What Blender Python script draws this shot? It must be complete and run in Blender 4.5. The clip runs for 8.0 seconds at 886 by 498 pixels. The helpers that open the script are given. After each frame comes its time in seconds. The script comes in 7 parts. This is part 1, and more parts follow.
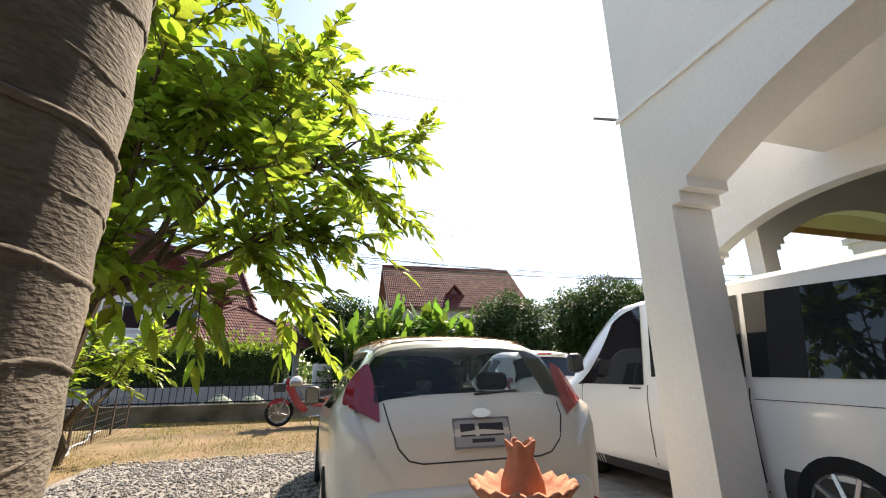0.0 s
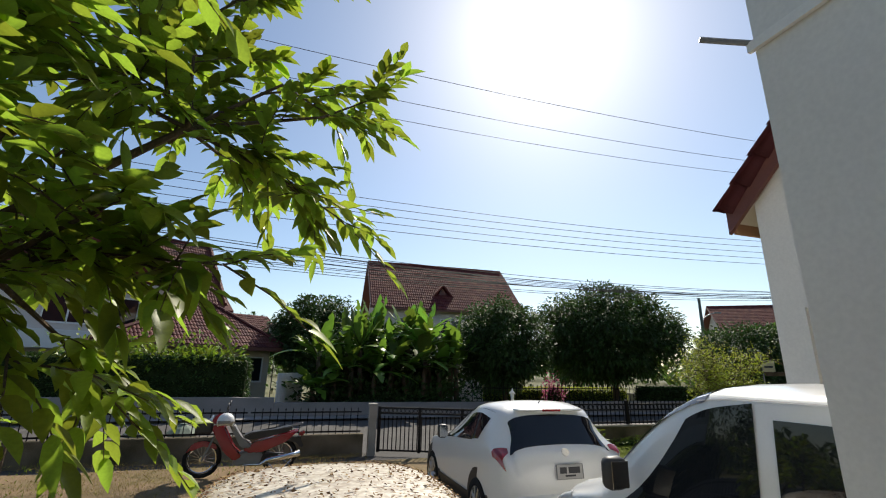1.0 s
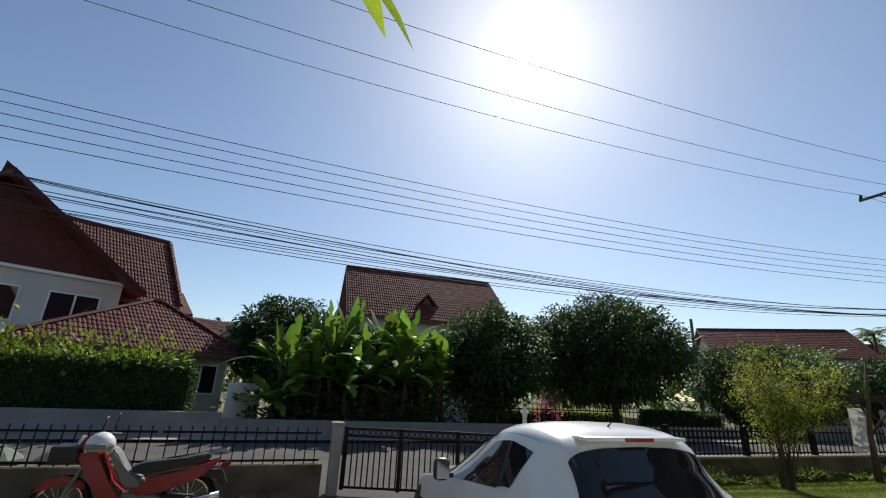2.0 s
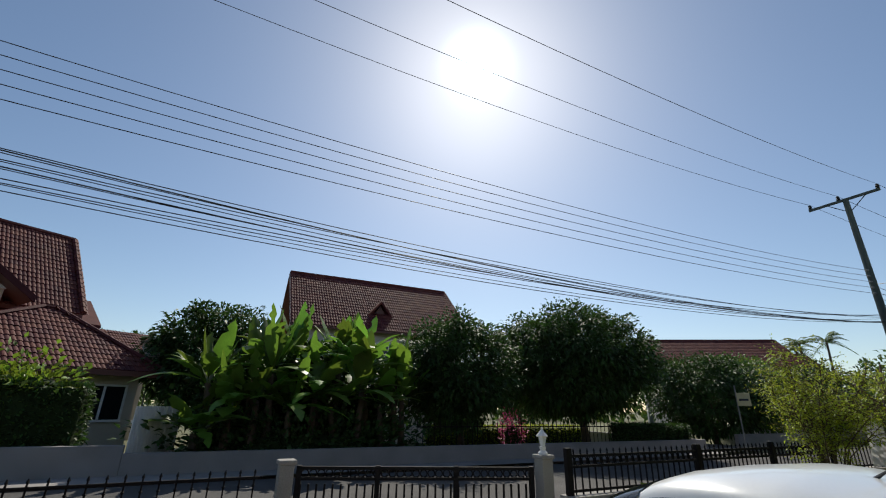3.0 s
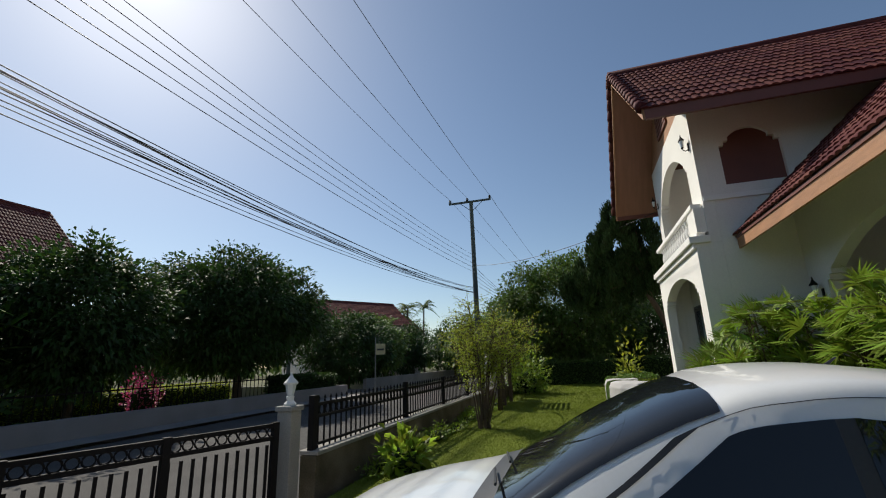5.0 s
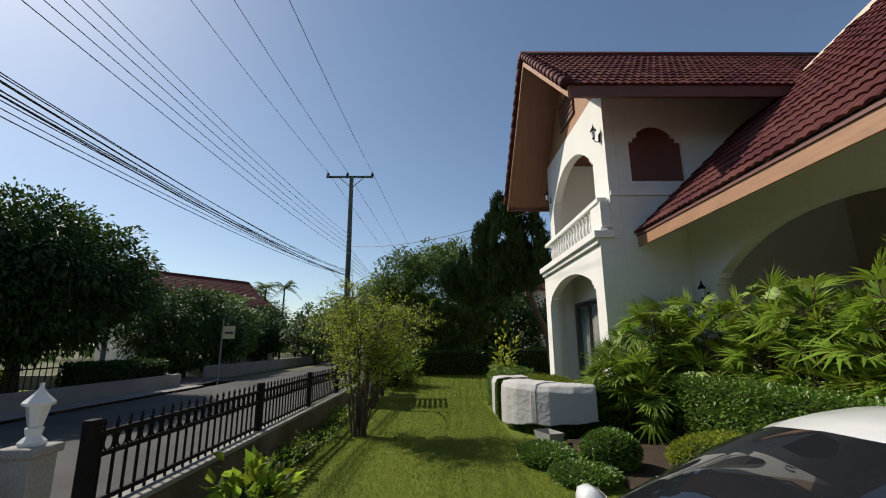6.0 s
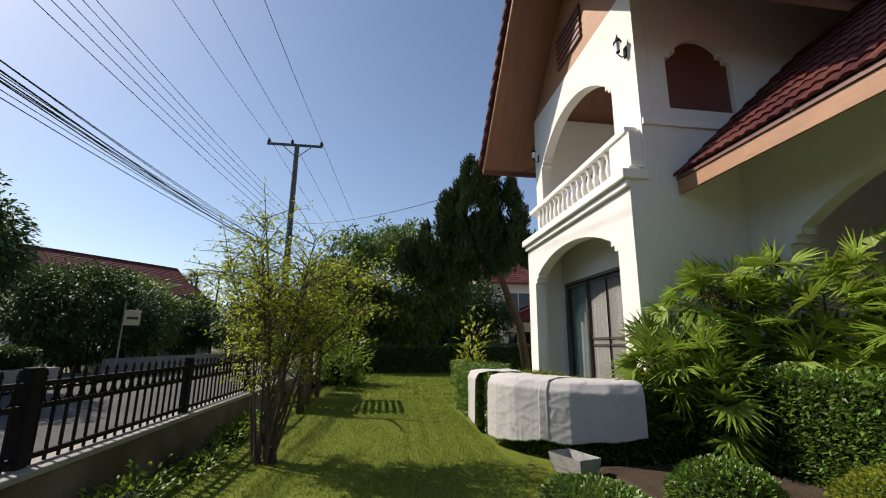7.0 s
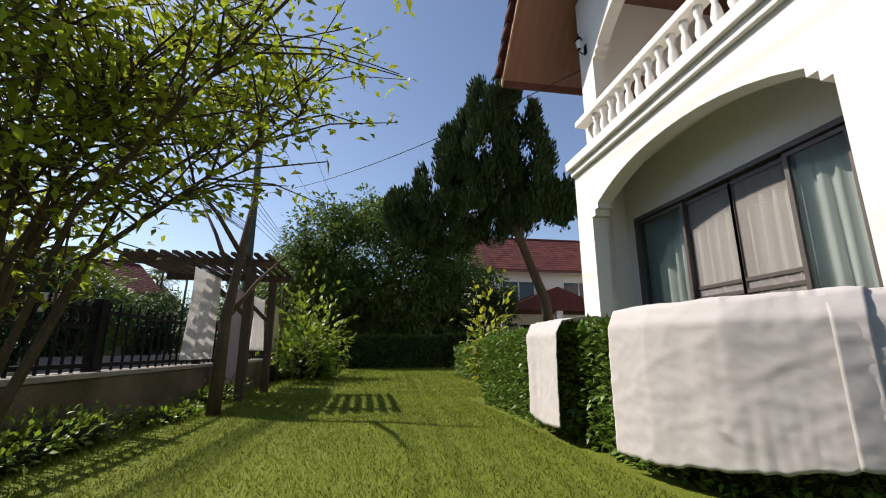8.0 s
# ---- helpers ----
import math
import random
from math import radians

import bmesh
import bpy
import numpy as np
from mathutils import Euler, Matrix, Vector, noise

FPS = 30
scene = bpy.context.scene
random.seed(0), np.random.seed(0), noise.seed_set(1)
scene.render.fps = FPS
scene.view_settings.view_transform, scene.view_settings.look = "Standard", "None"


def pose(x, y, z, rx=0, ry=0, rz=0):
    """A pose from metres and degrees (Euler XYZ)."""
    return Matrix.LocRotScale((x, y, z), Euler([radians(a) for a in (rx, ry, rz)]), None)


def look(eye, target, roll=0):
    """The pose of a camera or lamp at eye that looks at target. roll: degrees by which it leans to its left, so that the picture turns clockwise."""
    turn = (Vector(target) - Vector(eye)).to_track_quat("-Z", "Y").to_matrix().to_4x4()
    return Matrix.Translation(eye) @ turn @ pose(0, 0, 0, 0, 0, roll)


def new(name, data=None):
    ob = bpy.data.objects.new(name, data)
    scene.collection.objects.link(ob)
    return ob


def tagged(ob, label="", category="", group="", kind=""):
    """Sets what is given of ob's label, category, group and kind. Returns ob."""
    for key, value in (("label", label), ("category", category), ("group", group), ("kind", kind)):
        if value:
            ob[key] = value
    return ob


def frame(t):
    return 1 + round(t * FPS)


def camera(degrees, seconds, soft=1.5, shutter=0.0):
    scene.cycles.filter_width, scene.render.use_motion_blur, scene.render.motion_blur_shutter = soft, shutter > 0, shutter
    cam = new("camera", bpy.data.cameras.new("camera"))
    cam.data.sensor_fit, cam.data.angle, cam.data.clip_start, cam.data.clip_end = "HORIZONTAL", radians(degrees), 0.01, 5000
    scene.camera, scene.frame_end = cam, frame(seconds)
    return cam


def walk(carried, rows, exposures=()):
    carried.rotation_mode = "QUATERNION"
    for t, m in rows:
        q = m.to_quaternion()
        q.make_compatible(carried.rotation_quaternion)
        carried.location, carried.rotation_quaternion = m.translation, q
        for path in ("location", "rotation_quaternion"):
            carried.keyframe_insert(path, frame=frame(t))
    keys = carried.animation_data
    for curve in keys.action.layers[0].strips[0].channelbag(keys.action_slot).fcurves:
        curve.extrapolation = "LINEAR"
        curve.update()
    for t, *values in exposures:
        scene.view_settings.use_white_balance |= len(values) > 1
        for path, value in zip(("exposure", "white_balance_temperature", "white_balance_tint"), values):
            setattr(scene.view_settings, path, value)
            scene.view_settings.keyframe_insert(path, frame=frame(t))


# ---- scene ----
cam = camera(91.4, 8.0, soft=1.1)
PATH = [
    (0, (0.081, -0.006, 1.194), (0.629, 1.836, 1.749), -0.8),
    (0.5, (0.46, 0.888, 1.604), (1.027, 2.728, 2.147), -0.1),
    (1, (0.869, 1.821, 2.009), (1.45, 3.66, 2.54), 1.2),
    (1.2, (1.064, 2.252, 2.037), (1.642, 4.088, 2.58), 1.8),
    (2.3, (1.492, 5.066, 1.756), (2.177, 6.831, 2.401), 2.5),
    (2.5, (1.531, 5.523, 1.787), (2.247, 7.269, 2.45), 2.2),
    (3, (1.569, 6.444, 1.811), (2.433, 8.111, 2.499), 1.1),
    (3.5, (1.534, 7.04, 1.692), (2.639, 8.566, 2.364), 0.1),
    (4, (1.486, 7.539, 1.575), (2.899, 8.804, 2.21), -1.1),
    (4.5, (1.38, 7.928, 1.612), (3.06, 8.85, 2.184), -2.0),
    (5, (1.579, 8.408, 1.65), (3.434, 8.962, 2.152), -2.0),
    (5.2, (1.724, 8.588, 1.654), (3.622, 9.0, 2.132), -1.9),
    (6.3, (3.728, 9.213, 1.809), (5.678, 9.084, 2.232), -0.1),
    (6.5, (4.224, 9.257, 1.737), (6.173, 9.085, 2.156), 0.0),
    (7, (5.756, 9.224, 1.485), (7.692, 8.971, 1.92), 0.6),
    (7.5, (7.431, 9.146, 1.308), (9.36, 8.859, 1.749), 0.2),
    (8, (9.147, 9.166, 0.917), (11.067, 8.843, 1.376), -0.1),
]
EXPOSURES = [(0, 2.05, 7350, 13), (0.5, 1.2, 7150, 10), (1.0, 0.86, 6750, 8), (2.5, 0.5, 6500, 7), (4.5, 0.4, 6550, 7), (6.5, 0.63, 6650, 10), (7.5, 0.92, 6800, 15), (8.0, 0.98, 6750, 15)]
walk(cam, [(t, look(eye, target, roll)) for t, eye, target, roll in PATH], EXPOSURES)
from mathutils.bvhtree import BVHTree


# ---- world, sun, exposure ----
SUN_AZ, SUN_EL = radians(32.5), radians(43.0)
sun_way = Vector((math.sin(SUN_AZ) * math.cos(SUN_EL), math.cos(SUN_AZ) * math.cos(SUN_EL), math.sin(SUN_EL)))
world = bpy.data.worlds.new("world")
scene.world = world
world.use_nodes = True
wn = world.node_tree
sky = wn.nodes.new("ShaderNodeTexSky")
sky.sky_type, sky.sun_disc = "NISHITA", False
sky.sun_elevation, sky.sun_rotation = SUN_EL, SUN_AZ
sky.air_density, sky.dust_density, sky.ozone_density = 1.0, 0.55, 2.1
# the bright ring of haze round the sun
way_of = wn.nodes.new("ShaderNodeTexCoord")
near_sun = wn.nodes.new("ShaderNodeVectorMath")
near_sun.operation = "DOT_PRODUCT"
near_sun.inputs[1].default_value = sun_way
wn.links.new(way_of.outputs["Generated"], near_sun.inputs[0])
total = sky.outputs["Color"]
for power, amount in ((1150.0, 34.0), (60.0, 0.6), (7.0, 0.35)):
    clip, rise, gain = (wn.nodes.new("ShaderNodeMath") for _ in range(3))
    clip.operation, rise.operation, gain.operation = "MAXIMUM", "POWER", "MULTIPLY"
    clip.inputs[1].default_value, rise.inputs[1].default_value, gain.inputs[1].default_value = 0.0, power, amount
    wn.links.new(near_sun.outputs["Value"], clip.inputs[0])
    wn.links.new(clip.outputs["Value"], rise.inputs[0])
    wn.links.new(rise.outputs["Value"], gain.inputs[0])
    plus = wn.nodes.new("ShaderNodeVectorMath")
    plus.operation = "ADD"
    hue = wn.nodes.new("ShaderNodeVectorMath")
    hue.operation = "MULTIPLY"
    hue.inputs[1].default_value = (0.70, 0.98, 1.12)
    wn.links.new(gain.outputs["Value"], hue.inputs[0])
    wn.links.new(total, plus.inputs[0])
    wn.links.new(hue.outputs["Vector"], plus.inputs[1])
    total = plus.outputs["Vector"]
wn.links.new(total, wn.nodes["Background"].inputs["Color"])
wn.nodes["Background"].inputs["Strength"].default_value = 0.075
sun = new("sun", bpy.data.lights.new("sun", "SUN"))
sun.data.energy, sun.data.angle, sun.data.color = 3.6, radians(0.53), (1.0, 0.93, 0.82)
sun.matrix_world = look(sun_way * 60, (0, 0, 0))


# ---- materials ----
def material(name, colour, rough=0.8, vary=0.25, scale=4.0, bump=0.2, metal=0.0, fine=60.0, coat=0.0, spread=0.0,
             through_light=0.0, second=None, amount=0.5, stretch=(1, 1, 1)):
    """A surface with patches at one scale, grain at a finer one, and relief. spread: how far pieces differ from one another."""
    m = bpy.data.materials.new(name)
    m.use_nodes = True
    t, n, l = m.node_tree, m.node_tree.nodes, m.node_tree.links
    b = n["Principled BSDF"]
    b.inputs["Roughness"].default_value, b.inputs["Metallic"].default_value = rough, metal
    b.inputs["Coat Weight"].default_value = coat
    b.inputs["Specular IOR Level"].default_value = 0.5 if rough < 0.7 else 0.15
    co = n.new("ShaderNodeTexCoord")
    mp = n.new("ShaderNodeMapping")
    mp.inputs["Scale"].default_value = stretch
    l.new(co.outputs["Object"], mp.inputs["Vector"])
    big, small = n.new("ShaderNodeTexNoise"), n.new("ShaderNodeTexNoise")
    for k, s, d in ((big, scale, 6.0), (small, fine, 3.0)):
        k.inputs["Scale"].default_value, k.inputs["Detail"].default_value = s, d
        l.new(mp.outputs["Vector"], k.inputs["Vector"])
    ramp = n.new("ShaderNodeMapRange")
    ramp.inputs["From Min"].default_value, ramp.inputs["From Max"].default_value = 0.3, 0.7
    l.new(big.outputs["Fac"], ramp.inputs["Value"])
    mix = n.new("ShaderNodeMix")
    mix.data_type = "RGBA"
    dark = second or tuple(c * (1 - vary) for c in colour)
    mix.inputs["A"].default_value, mix.inputs["B"].default_value = (*colour, 1), (*dark, 1)
    gain = n.new("ShaderNodeMath")
    gain.operation = "MULTIPLY"
    gain.inputs[1].default_value = 1.0 if not second else amount * 2
    gain.use_clamp = True
    l.new(ramp.outputs["Result"], gain.inputs[0])
    l.new(gain.outputs["Value"], mix.inputs["Factor"])
    hsv = n.new("ShaderNodeHueSaturation")
    l.new(mix.outputs["Result"], hsv.inputs["Color"])
    grain = n.new("ShaderNodeMapRange")
    grain.inputs["From Min"].default_value, grain.inputs["From Max"].default_value = 0.3, 0.7
    grain.inputs["To Min"].default_value, grain.inputs["To Max"].default_value = 1 - vary * 0.5, 1 + vary * 0.35
    l.new(small.outputs["Fac"], grain.inputs["Value"])
    value = grain.outputs["Result"]
    if spread:
        ge, ob = n.new("ShaderNodeNewGeometry"), n.new("ShaderNodeObjectInfo")
        both = n.new("ShaderNodeMath")
        both.operation = "ADD"
        l.new(ge.outputs["Random Per Island"], both.inputs[0])
        l.new(ob.outputs["Random"], both.inputs[1])
        wrap = n.new("ShaderNodeMath")
        wrap.operation = "FRACT"
        l.new(both.outputs["Value"], wrap.inputs[0])
        far = n.new("ShaderNodeMapRange")
        far.inputs["To Min"].default_value, far.inputs["To Max"].default_value = 1 - spread, 1 + spread
        l.new(wrap.outputs["Value"], far.inputs["Value"])
        times = n.new("ShaderNodeMath")
        times.operation = "MULTIPLY"
        l.new(value, times.inputs[0])
        l.new(far.outputs["Result"], times.inputs[1])
        value = times.outputs["Value"]
        hue = n.new("ShaderNodeMapRange")
        hue.inputs["To Min"].default_value, hue.inputs["To Max"].default_value = 0.5 - spread * 0.05, 0.5 + spread * 0.05
        l.new(wrap.outputs["Value"], hue.inputs["Value"])
        l.new(hue.outputs["Result"], hsv.inputs["Hue"])
    l.new(value, hsv.inputs["Value"])
    l.new(hsv.outputs["Color"], b.inputs["Base Color"])
    if bump:
        bp = n.new("ShaderNodeBump")
        bp.inputs["Strength"].default_value, bp.inputs["Distance"].default_value = bump, 0.02
        l.new(small.outputs["Fac"], bp.inputs["Height"])
        l.new(bp.outputs["Normal"], b.inputs["Normal"])
    if through_light:
        tr, ms = n.new("ShaderNodeBsdfTranslucent"), n.new("ShaderNodeMixShader")
        ms.inputs["Fac"].default_value = through_light
        l.new(hsv.outputs["Color"], tr.inputs["Color"])
        l.new(b.outputs["BSDF"], ms.inputs[1])
        l.new(tr.outputs["BSDF"], ms.inputs[2])
        l.new(ms.outputs["Shader"], n["Material Output"].inputs["Surface"])
    return m


def glass_material(name, tint, rough=0.02, mix=0.0):
    m = bpy.data.materials.new(name)
    m.use_nodes = True
    n, l = m.node_tree.nodes, m.node_tree.links
    b = n["Principled BSDF"]
    b.inputs["Base Color"].default_value = (*tint, 1)
    b.inputs["Roughness"].default_value = rough
    if mix:
        clear, ms = n.new("ShaderNodeBsdfTransparent"), n.new("ShaderNodeMixShader")
        clear.inputs["Color"].default_value = (0.84, 0.93, 0.94, 1)
        ms.inputs["Fac"].default_value = mix
        l.new(b.outputs["BSDF"], ms.inputs[1])
        l.new(clear.outputs["BSDF"], ms.inputs[2])
        l.new(ms.outputs["Shader"], n["Material Output"].inputs["Surface"])
    return m


WHITE_WALL = material("white_render", (0.80, 0.775, 0.73), 0.85, 0.09, 0.9, 0.12, fine=45)
WHITE_TRIM = material("white_trim", (0.82, 0.80, 0.76), 0.7, 0.07, 2.0, 0.08)
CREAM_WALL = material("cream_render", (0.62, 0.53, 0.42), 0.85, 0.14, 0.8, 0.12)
FAR_LOW_WALL = material("weathered_pale_wall", (0.30, 0.28, 0.27), 0.85, 0.25, 0.9, 0.15)
PINK_WALL = material("pale_render_far", (0.68, 0.60, 0.54), 0.85, 0.15, 0.7, 0.1)
BROWN_BOARD = material("brown_soffit", (0.27, 0.12, 0.08), 0.6, 0.2, 1.2, 0.1, fine=25, stretch=(1, 8, 1))
FASCIA = material("brown_fascia", (0.16, 0.055, 0.04), 0.55, 0.2, 2.0, 0.1)
ORANGE_WOOD = material("orange_wood_trim", (0.40, 0.20, 0.10), 0.6, 0.25, 3.0, 0.15, stretch=(1, 6, 6))
TILE = material("red_roof_tile", (0.115, 0.032, 0.030), 0.72, 0.3, 2.5, 0.15, spread=0.28)
TILE_BROWN = material("brown_roof_tile", (0.14, 0.034, 0.032), 0.78, 0.3, 2.5, 0.15, spread=0.22)
ASPHALT = material("worn_grey_lane", (0.105, 0.10, 0.097), 0.9, 0.3, 0.7, 0.4, fine=140)
CONCRETE = material("pale_concrete", (0.36, 0.34, 0.31), 0.9, 0.3, 1.3, 0.3, fine=70)
MOSSY = material("mossy_low_wall", (0.22, 0.18, 0.13), 0.9, 0.45, 1.6, 0.3, second=(0.07, 0.06, 0.035), amount=0.5)
SOIL = material("dry_soil_and_straw", (0.24, 0.165, 0.105), 0.95, 0.4, 1.6, 0.6, second=(0.13, 0.105, 0.05), amount=0.5, fine=50)
# raised bed soil, and the painted shade on the ground under the shrubs
SOIL_AND_SHADE = material("garden_soil_and_shade", (0.07, 0.05, 0.035), 0.95, 0.4, 2.5, 0.6, fine=50)
GRAVEL = material("grey_gravel", (0.36, 0.34, 0.32), 0.9, 0.4, 6.0, 0.9, fine=55, spread=0.35)
EARTH = material("far_ground", (0.16, 0.16, 0.09), 0.95, 0.35, 0.2, 0.4)
LAWN = material("lawn_turf", (0.14, 0.175, 0.02), 0.9, 0.35, 1.3, 0.8, fine=90, second=(0.12, 0.15, 0.018), amount=0.5)
BLADES = material("grass_blades", (0.185, 0.235, 0.024), 0.7, 0.3, 1.2, 0, spread=0.35, through_light=0.35)
DRYGRASS = material("dry_grass", (0.30, 0.24, 0.08), 0.8, 0.3, 1.2, 0, spread=0.4, through_light=0.3)
IRON = material("black_iron", (0.014, 0.012, 0.012), 0.72, 0.2, 8.0, 0.05)
CAR_WHITE = material("white_car_paint", (0.72, 0.72, 0.71), 0.28, 0.03, 1.0, 0.0, coat=0.6)
CAR_PEARL = material("cream_white_car_paint", (0.66, 0.62, 0.53), 0.3, 0.05, 1.0, 0.0, coat=0.6)
DUSTY = material("dusty_car_roof", (0.66, 0.62, 0.54), 0.45, 0.15, 30.0, 0.0, second=(0.20, 0.12, 0.06), amount=0.4, fine=120)
GLASS = glass_material("tinted_glass", (0.012, 0.014, 0.017))
CLEAR_GLASS = glass_material("window_glass", (0.06, 0.09, 0.095), 0.03, 0.78)
SCREEN = glass_material("insect_screen", (0.26, 0.24, 0.23), 0.8, 0.5)
BRONZE = material("bronze_aluminium", (0.075, 0.062, 0.055), 0.45, 0.15, 6.0, 0.03)
CAR_GLASS = glass_material("car_rear_glass", (0.02, 0.024, 0.026), 0.02, 0.5)
SEAT = material("dark_seat_fabric", (0.03, 0.03, 0.033), 0.9, 0.2, 8.0, 0.2)
RUBBER = material("tyre_rubber", (0.02, 0.02, 0.02), 0.85, 0.2, 9.0, 0.2)
ALLOY = material("alloy_rim", (0.55, 0.55, 0.56), 0.3, 0.1, 5.0, 0.0, metal=0.9)
BLACK_PLASTIC = material("black_plastic", (0.025, 0.025, 0.027), 0.5, 0.15, 9.0, 0.05)
GREY_PLASTIC = material("grey_plastic", (0.22, 0.22, 0.22), 0.5, 0.15, 9.0, 0.05)
RED_LAMP = material("red_tail_lamp", (0.27, 0.008, 0.012), 0.12, 0.15, 9.0, 0.0, coat=0.8)
RED_PAINT = material("red_motorcycle_plastic", (0.30, 0.005, 0.018), 0.25, 0.1, 5.0, 0.0, coat=0.6)
CHROME = material("chrome", (0.7, 0.7, 0.7), 0.15, 0.05, 5.0, 0.0, metal=1.0)
LENS = material("clear_lamp_lens", (0.75, 0.77, 0.78), 0.08, 0.05, 5.0, 0.0, coat=0.8)
INK = material("dark_print", (0.03, 0.03, 0.035), 0.6, 0.1, 5.0, 0.0)
PLATE = material("white_number_plate", (0.36, 0.35, 0.34), 0.5, 0.05, 5.0, 0.0)
TERRACOTTA = material("terracotta", (0.46, 0.19, 0.11), 0.85, 0.2, 8.0, 0.2)
BARK = material("bark", (0.13, 0.095, 0.065), 0.95, 0.4, 6.0, 0.6, stretch=(1, 1, 0.3))
PALE_BARK = material("grey_tree_bark", (0.155, 0.13, 0.105), 0.9, 0.45, 5.0, 0.35, fine=60, stretch=(1, 1, 2.5))
LEAF = material("broad_leaf", (0.27, 0.36, 0.035), 0.45, 0.25, 1.5, 0, spread=0.45, through_light=0.66)
LEAF_DARK = material("dark_tree_leaf", (0.045, 0.092, 0.016), 0.62, 0.25, 1.0, 0, spread=0.4, through_light=0.3)
LEAF_YELLOW = material("yellow_green_leaf", (0.33, 0.37, 0.04), 0.55, 0.25, 1.5, 0, spread=0.35, through_light=0.58)
LEAF_MID = material("mid_green_leaf", (0.105, 0.17, 0.03), 0.55, 0.25, 1.0, 0, spread=0.4, through_light=0.4)
LEAF_BANANA = material("banana_leaf", (0.15, 0.26, 0.03), 0.42, 0.25, 2.0, 0, spread=0.45, through_light=0.52)
LEAF_PALM = material("lady_palm_leaf", (0.23, 0.33, 0.035), 0.55, 0.25, 2.0, 0, spread=0.4, through_light=0.32)
LEAF_HEDGE = material("hedge_leaf", (0.13, 0.22, 0.03), 0.45, 0.25, 2.0, 0, spread=0.4, through_light=0.25)
LEAF_CREEPER = material("creeper_leaf", (0.21, 0.30, 0.03), 0.5, 0.25, 2.0, 0, spread=0.4, through_light=0.4)
LEAF_FINE = material("fine_shrub_leaf", (0.36, 0.43, 0.035), 0.5, 0.25, 2.0, 0, spread=0.35, through_light=0.5)
LEAF_CONIFER = material("conifer_spray", (0.048, 0.082, 0.028), 0.7, 0.3, 1.2, 0, spread=0.4, through_light=0.15)
DRY_LITTER = material("dry_leaf_litter", (0.28, 0.17, 0.09), 0.9, 0.3, 6.0, 0, spread=0.5)
# near-black green: the shade between leaves is put into this colour
LEAF_SHADE = material("inner_foliage_shade", (0.025, 0.042, 0.012), 0.9, 0.4, 3.0, 0.5, fine=20)
PINK = material("pink_flowers", (0.50, 0.06, 0.20), 0.6, 0.2, 3.0, 0, spread=0.3, through_light=0.3)
CLOTH = material("white_cotton_cloth", (0.64, 0.62, 0.615), 0.9, 0.05, 3.0, 0.015, fine=160, through_light=0.28)
LILAC = material("lilac_cloth", (0.36, 0.30, 0.36), 0.9, 0.1, 3.0, 0.2)
CURTAIN = material("pale_curtain", (0.66, 0.62, 0.57), 0.9, 0.12, 1.5, 0.1, through_light=0.2)
POLE = material("weathered_pole", (0.12, 0.14, 0.13), 0.85, 0.3, 2.0, 0.2, stretch=(1, 1, 0.3))
WIRE = material("black_cable", (0.02, 0.02, 0.022), 0.6, 0.1, 3.0, 0.0)
GREY_STONE = material("grey_planter", (0.38, 0.37, 0.35), 0.85, 0.25, 4.0, 0.2)
# dark wall colour that carries the dimness of an unlit room
ROOM_SHADE = material("dim_room_shade", (0.10, 0.085, 0.075), 0.9, 0.2, 1.0, 0.0)
BIN_GREEN = material("faded_green_bin", (0.16, 0.20, 0.16), 0.7, 0.25, 5.0, 0.1)
SIGN_YELLOW = material("faded_yellow_sign", (0.50, 0.45, 0.26), 0.6, 0.15, 4.0, 0.0)


# ---- building helpers ----
def mesh_from(name, verts, faces, mat, smooth=False):
    me = bpy.data.meshes.new(name)
    me.from_pydata([tuple(v) for v in verts], [], [tuple(f) for f in faces])
    me.materials.append(mat)
    if smooth:
        me.shade_smooth()
    me.update()
    return me


def part(name, bm, mat, parent=None, label="", smooth=False):
    me = bpy.data.meshes.new(name)
    bmesh.ops.recalc_face_normals(bm, faces=bm.faces)
    bm.to_mesh(me)
    bm.free()
    me.materials.append(mat)
    if smooth:
        me.shade_smooth()
    ob = new(name, me)
    ob.parent = parent
    return tagged(ob, label)


def piece(name, me, parent=None, label=""):
    ob = new(name, me)
    ob.parent = parent
    return tagged(ob, label)


def thing(name, label, category, group="", at=(0, 0, 0), turn=0.0):
    ob = new(name)
    ob.matrix_world = pose(*at, 0, 0, turn)
    return tagged(ob, label, category, group)


def box(bm, x0, x1, y0, y1, z0, z1, bevel=0.0):
    v = bmesh.ops.create_cube(bm, size=1.0)["verts"]
    for p in v:
        p.co = Vector(((x0 + x1) / 2 + p.co.x * (x1 - x0), (y0 + y1) / 2 + p.co.y * (y1 - y0), (z0 + z1) / 2 + p.co.z * (z1 - z0)))
    if bevel:
        edges = list({e for p in v for e in p.link_edges})
        bmesh.ops.bevel(bm, geom=edges, offset=bevel, segments=2, affect="EDGES", profile=0.5)
    return bm


def boxed(*a, **k):
    return box(bmesh.new(), *a, **k)


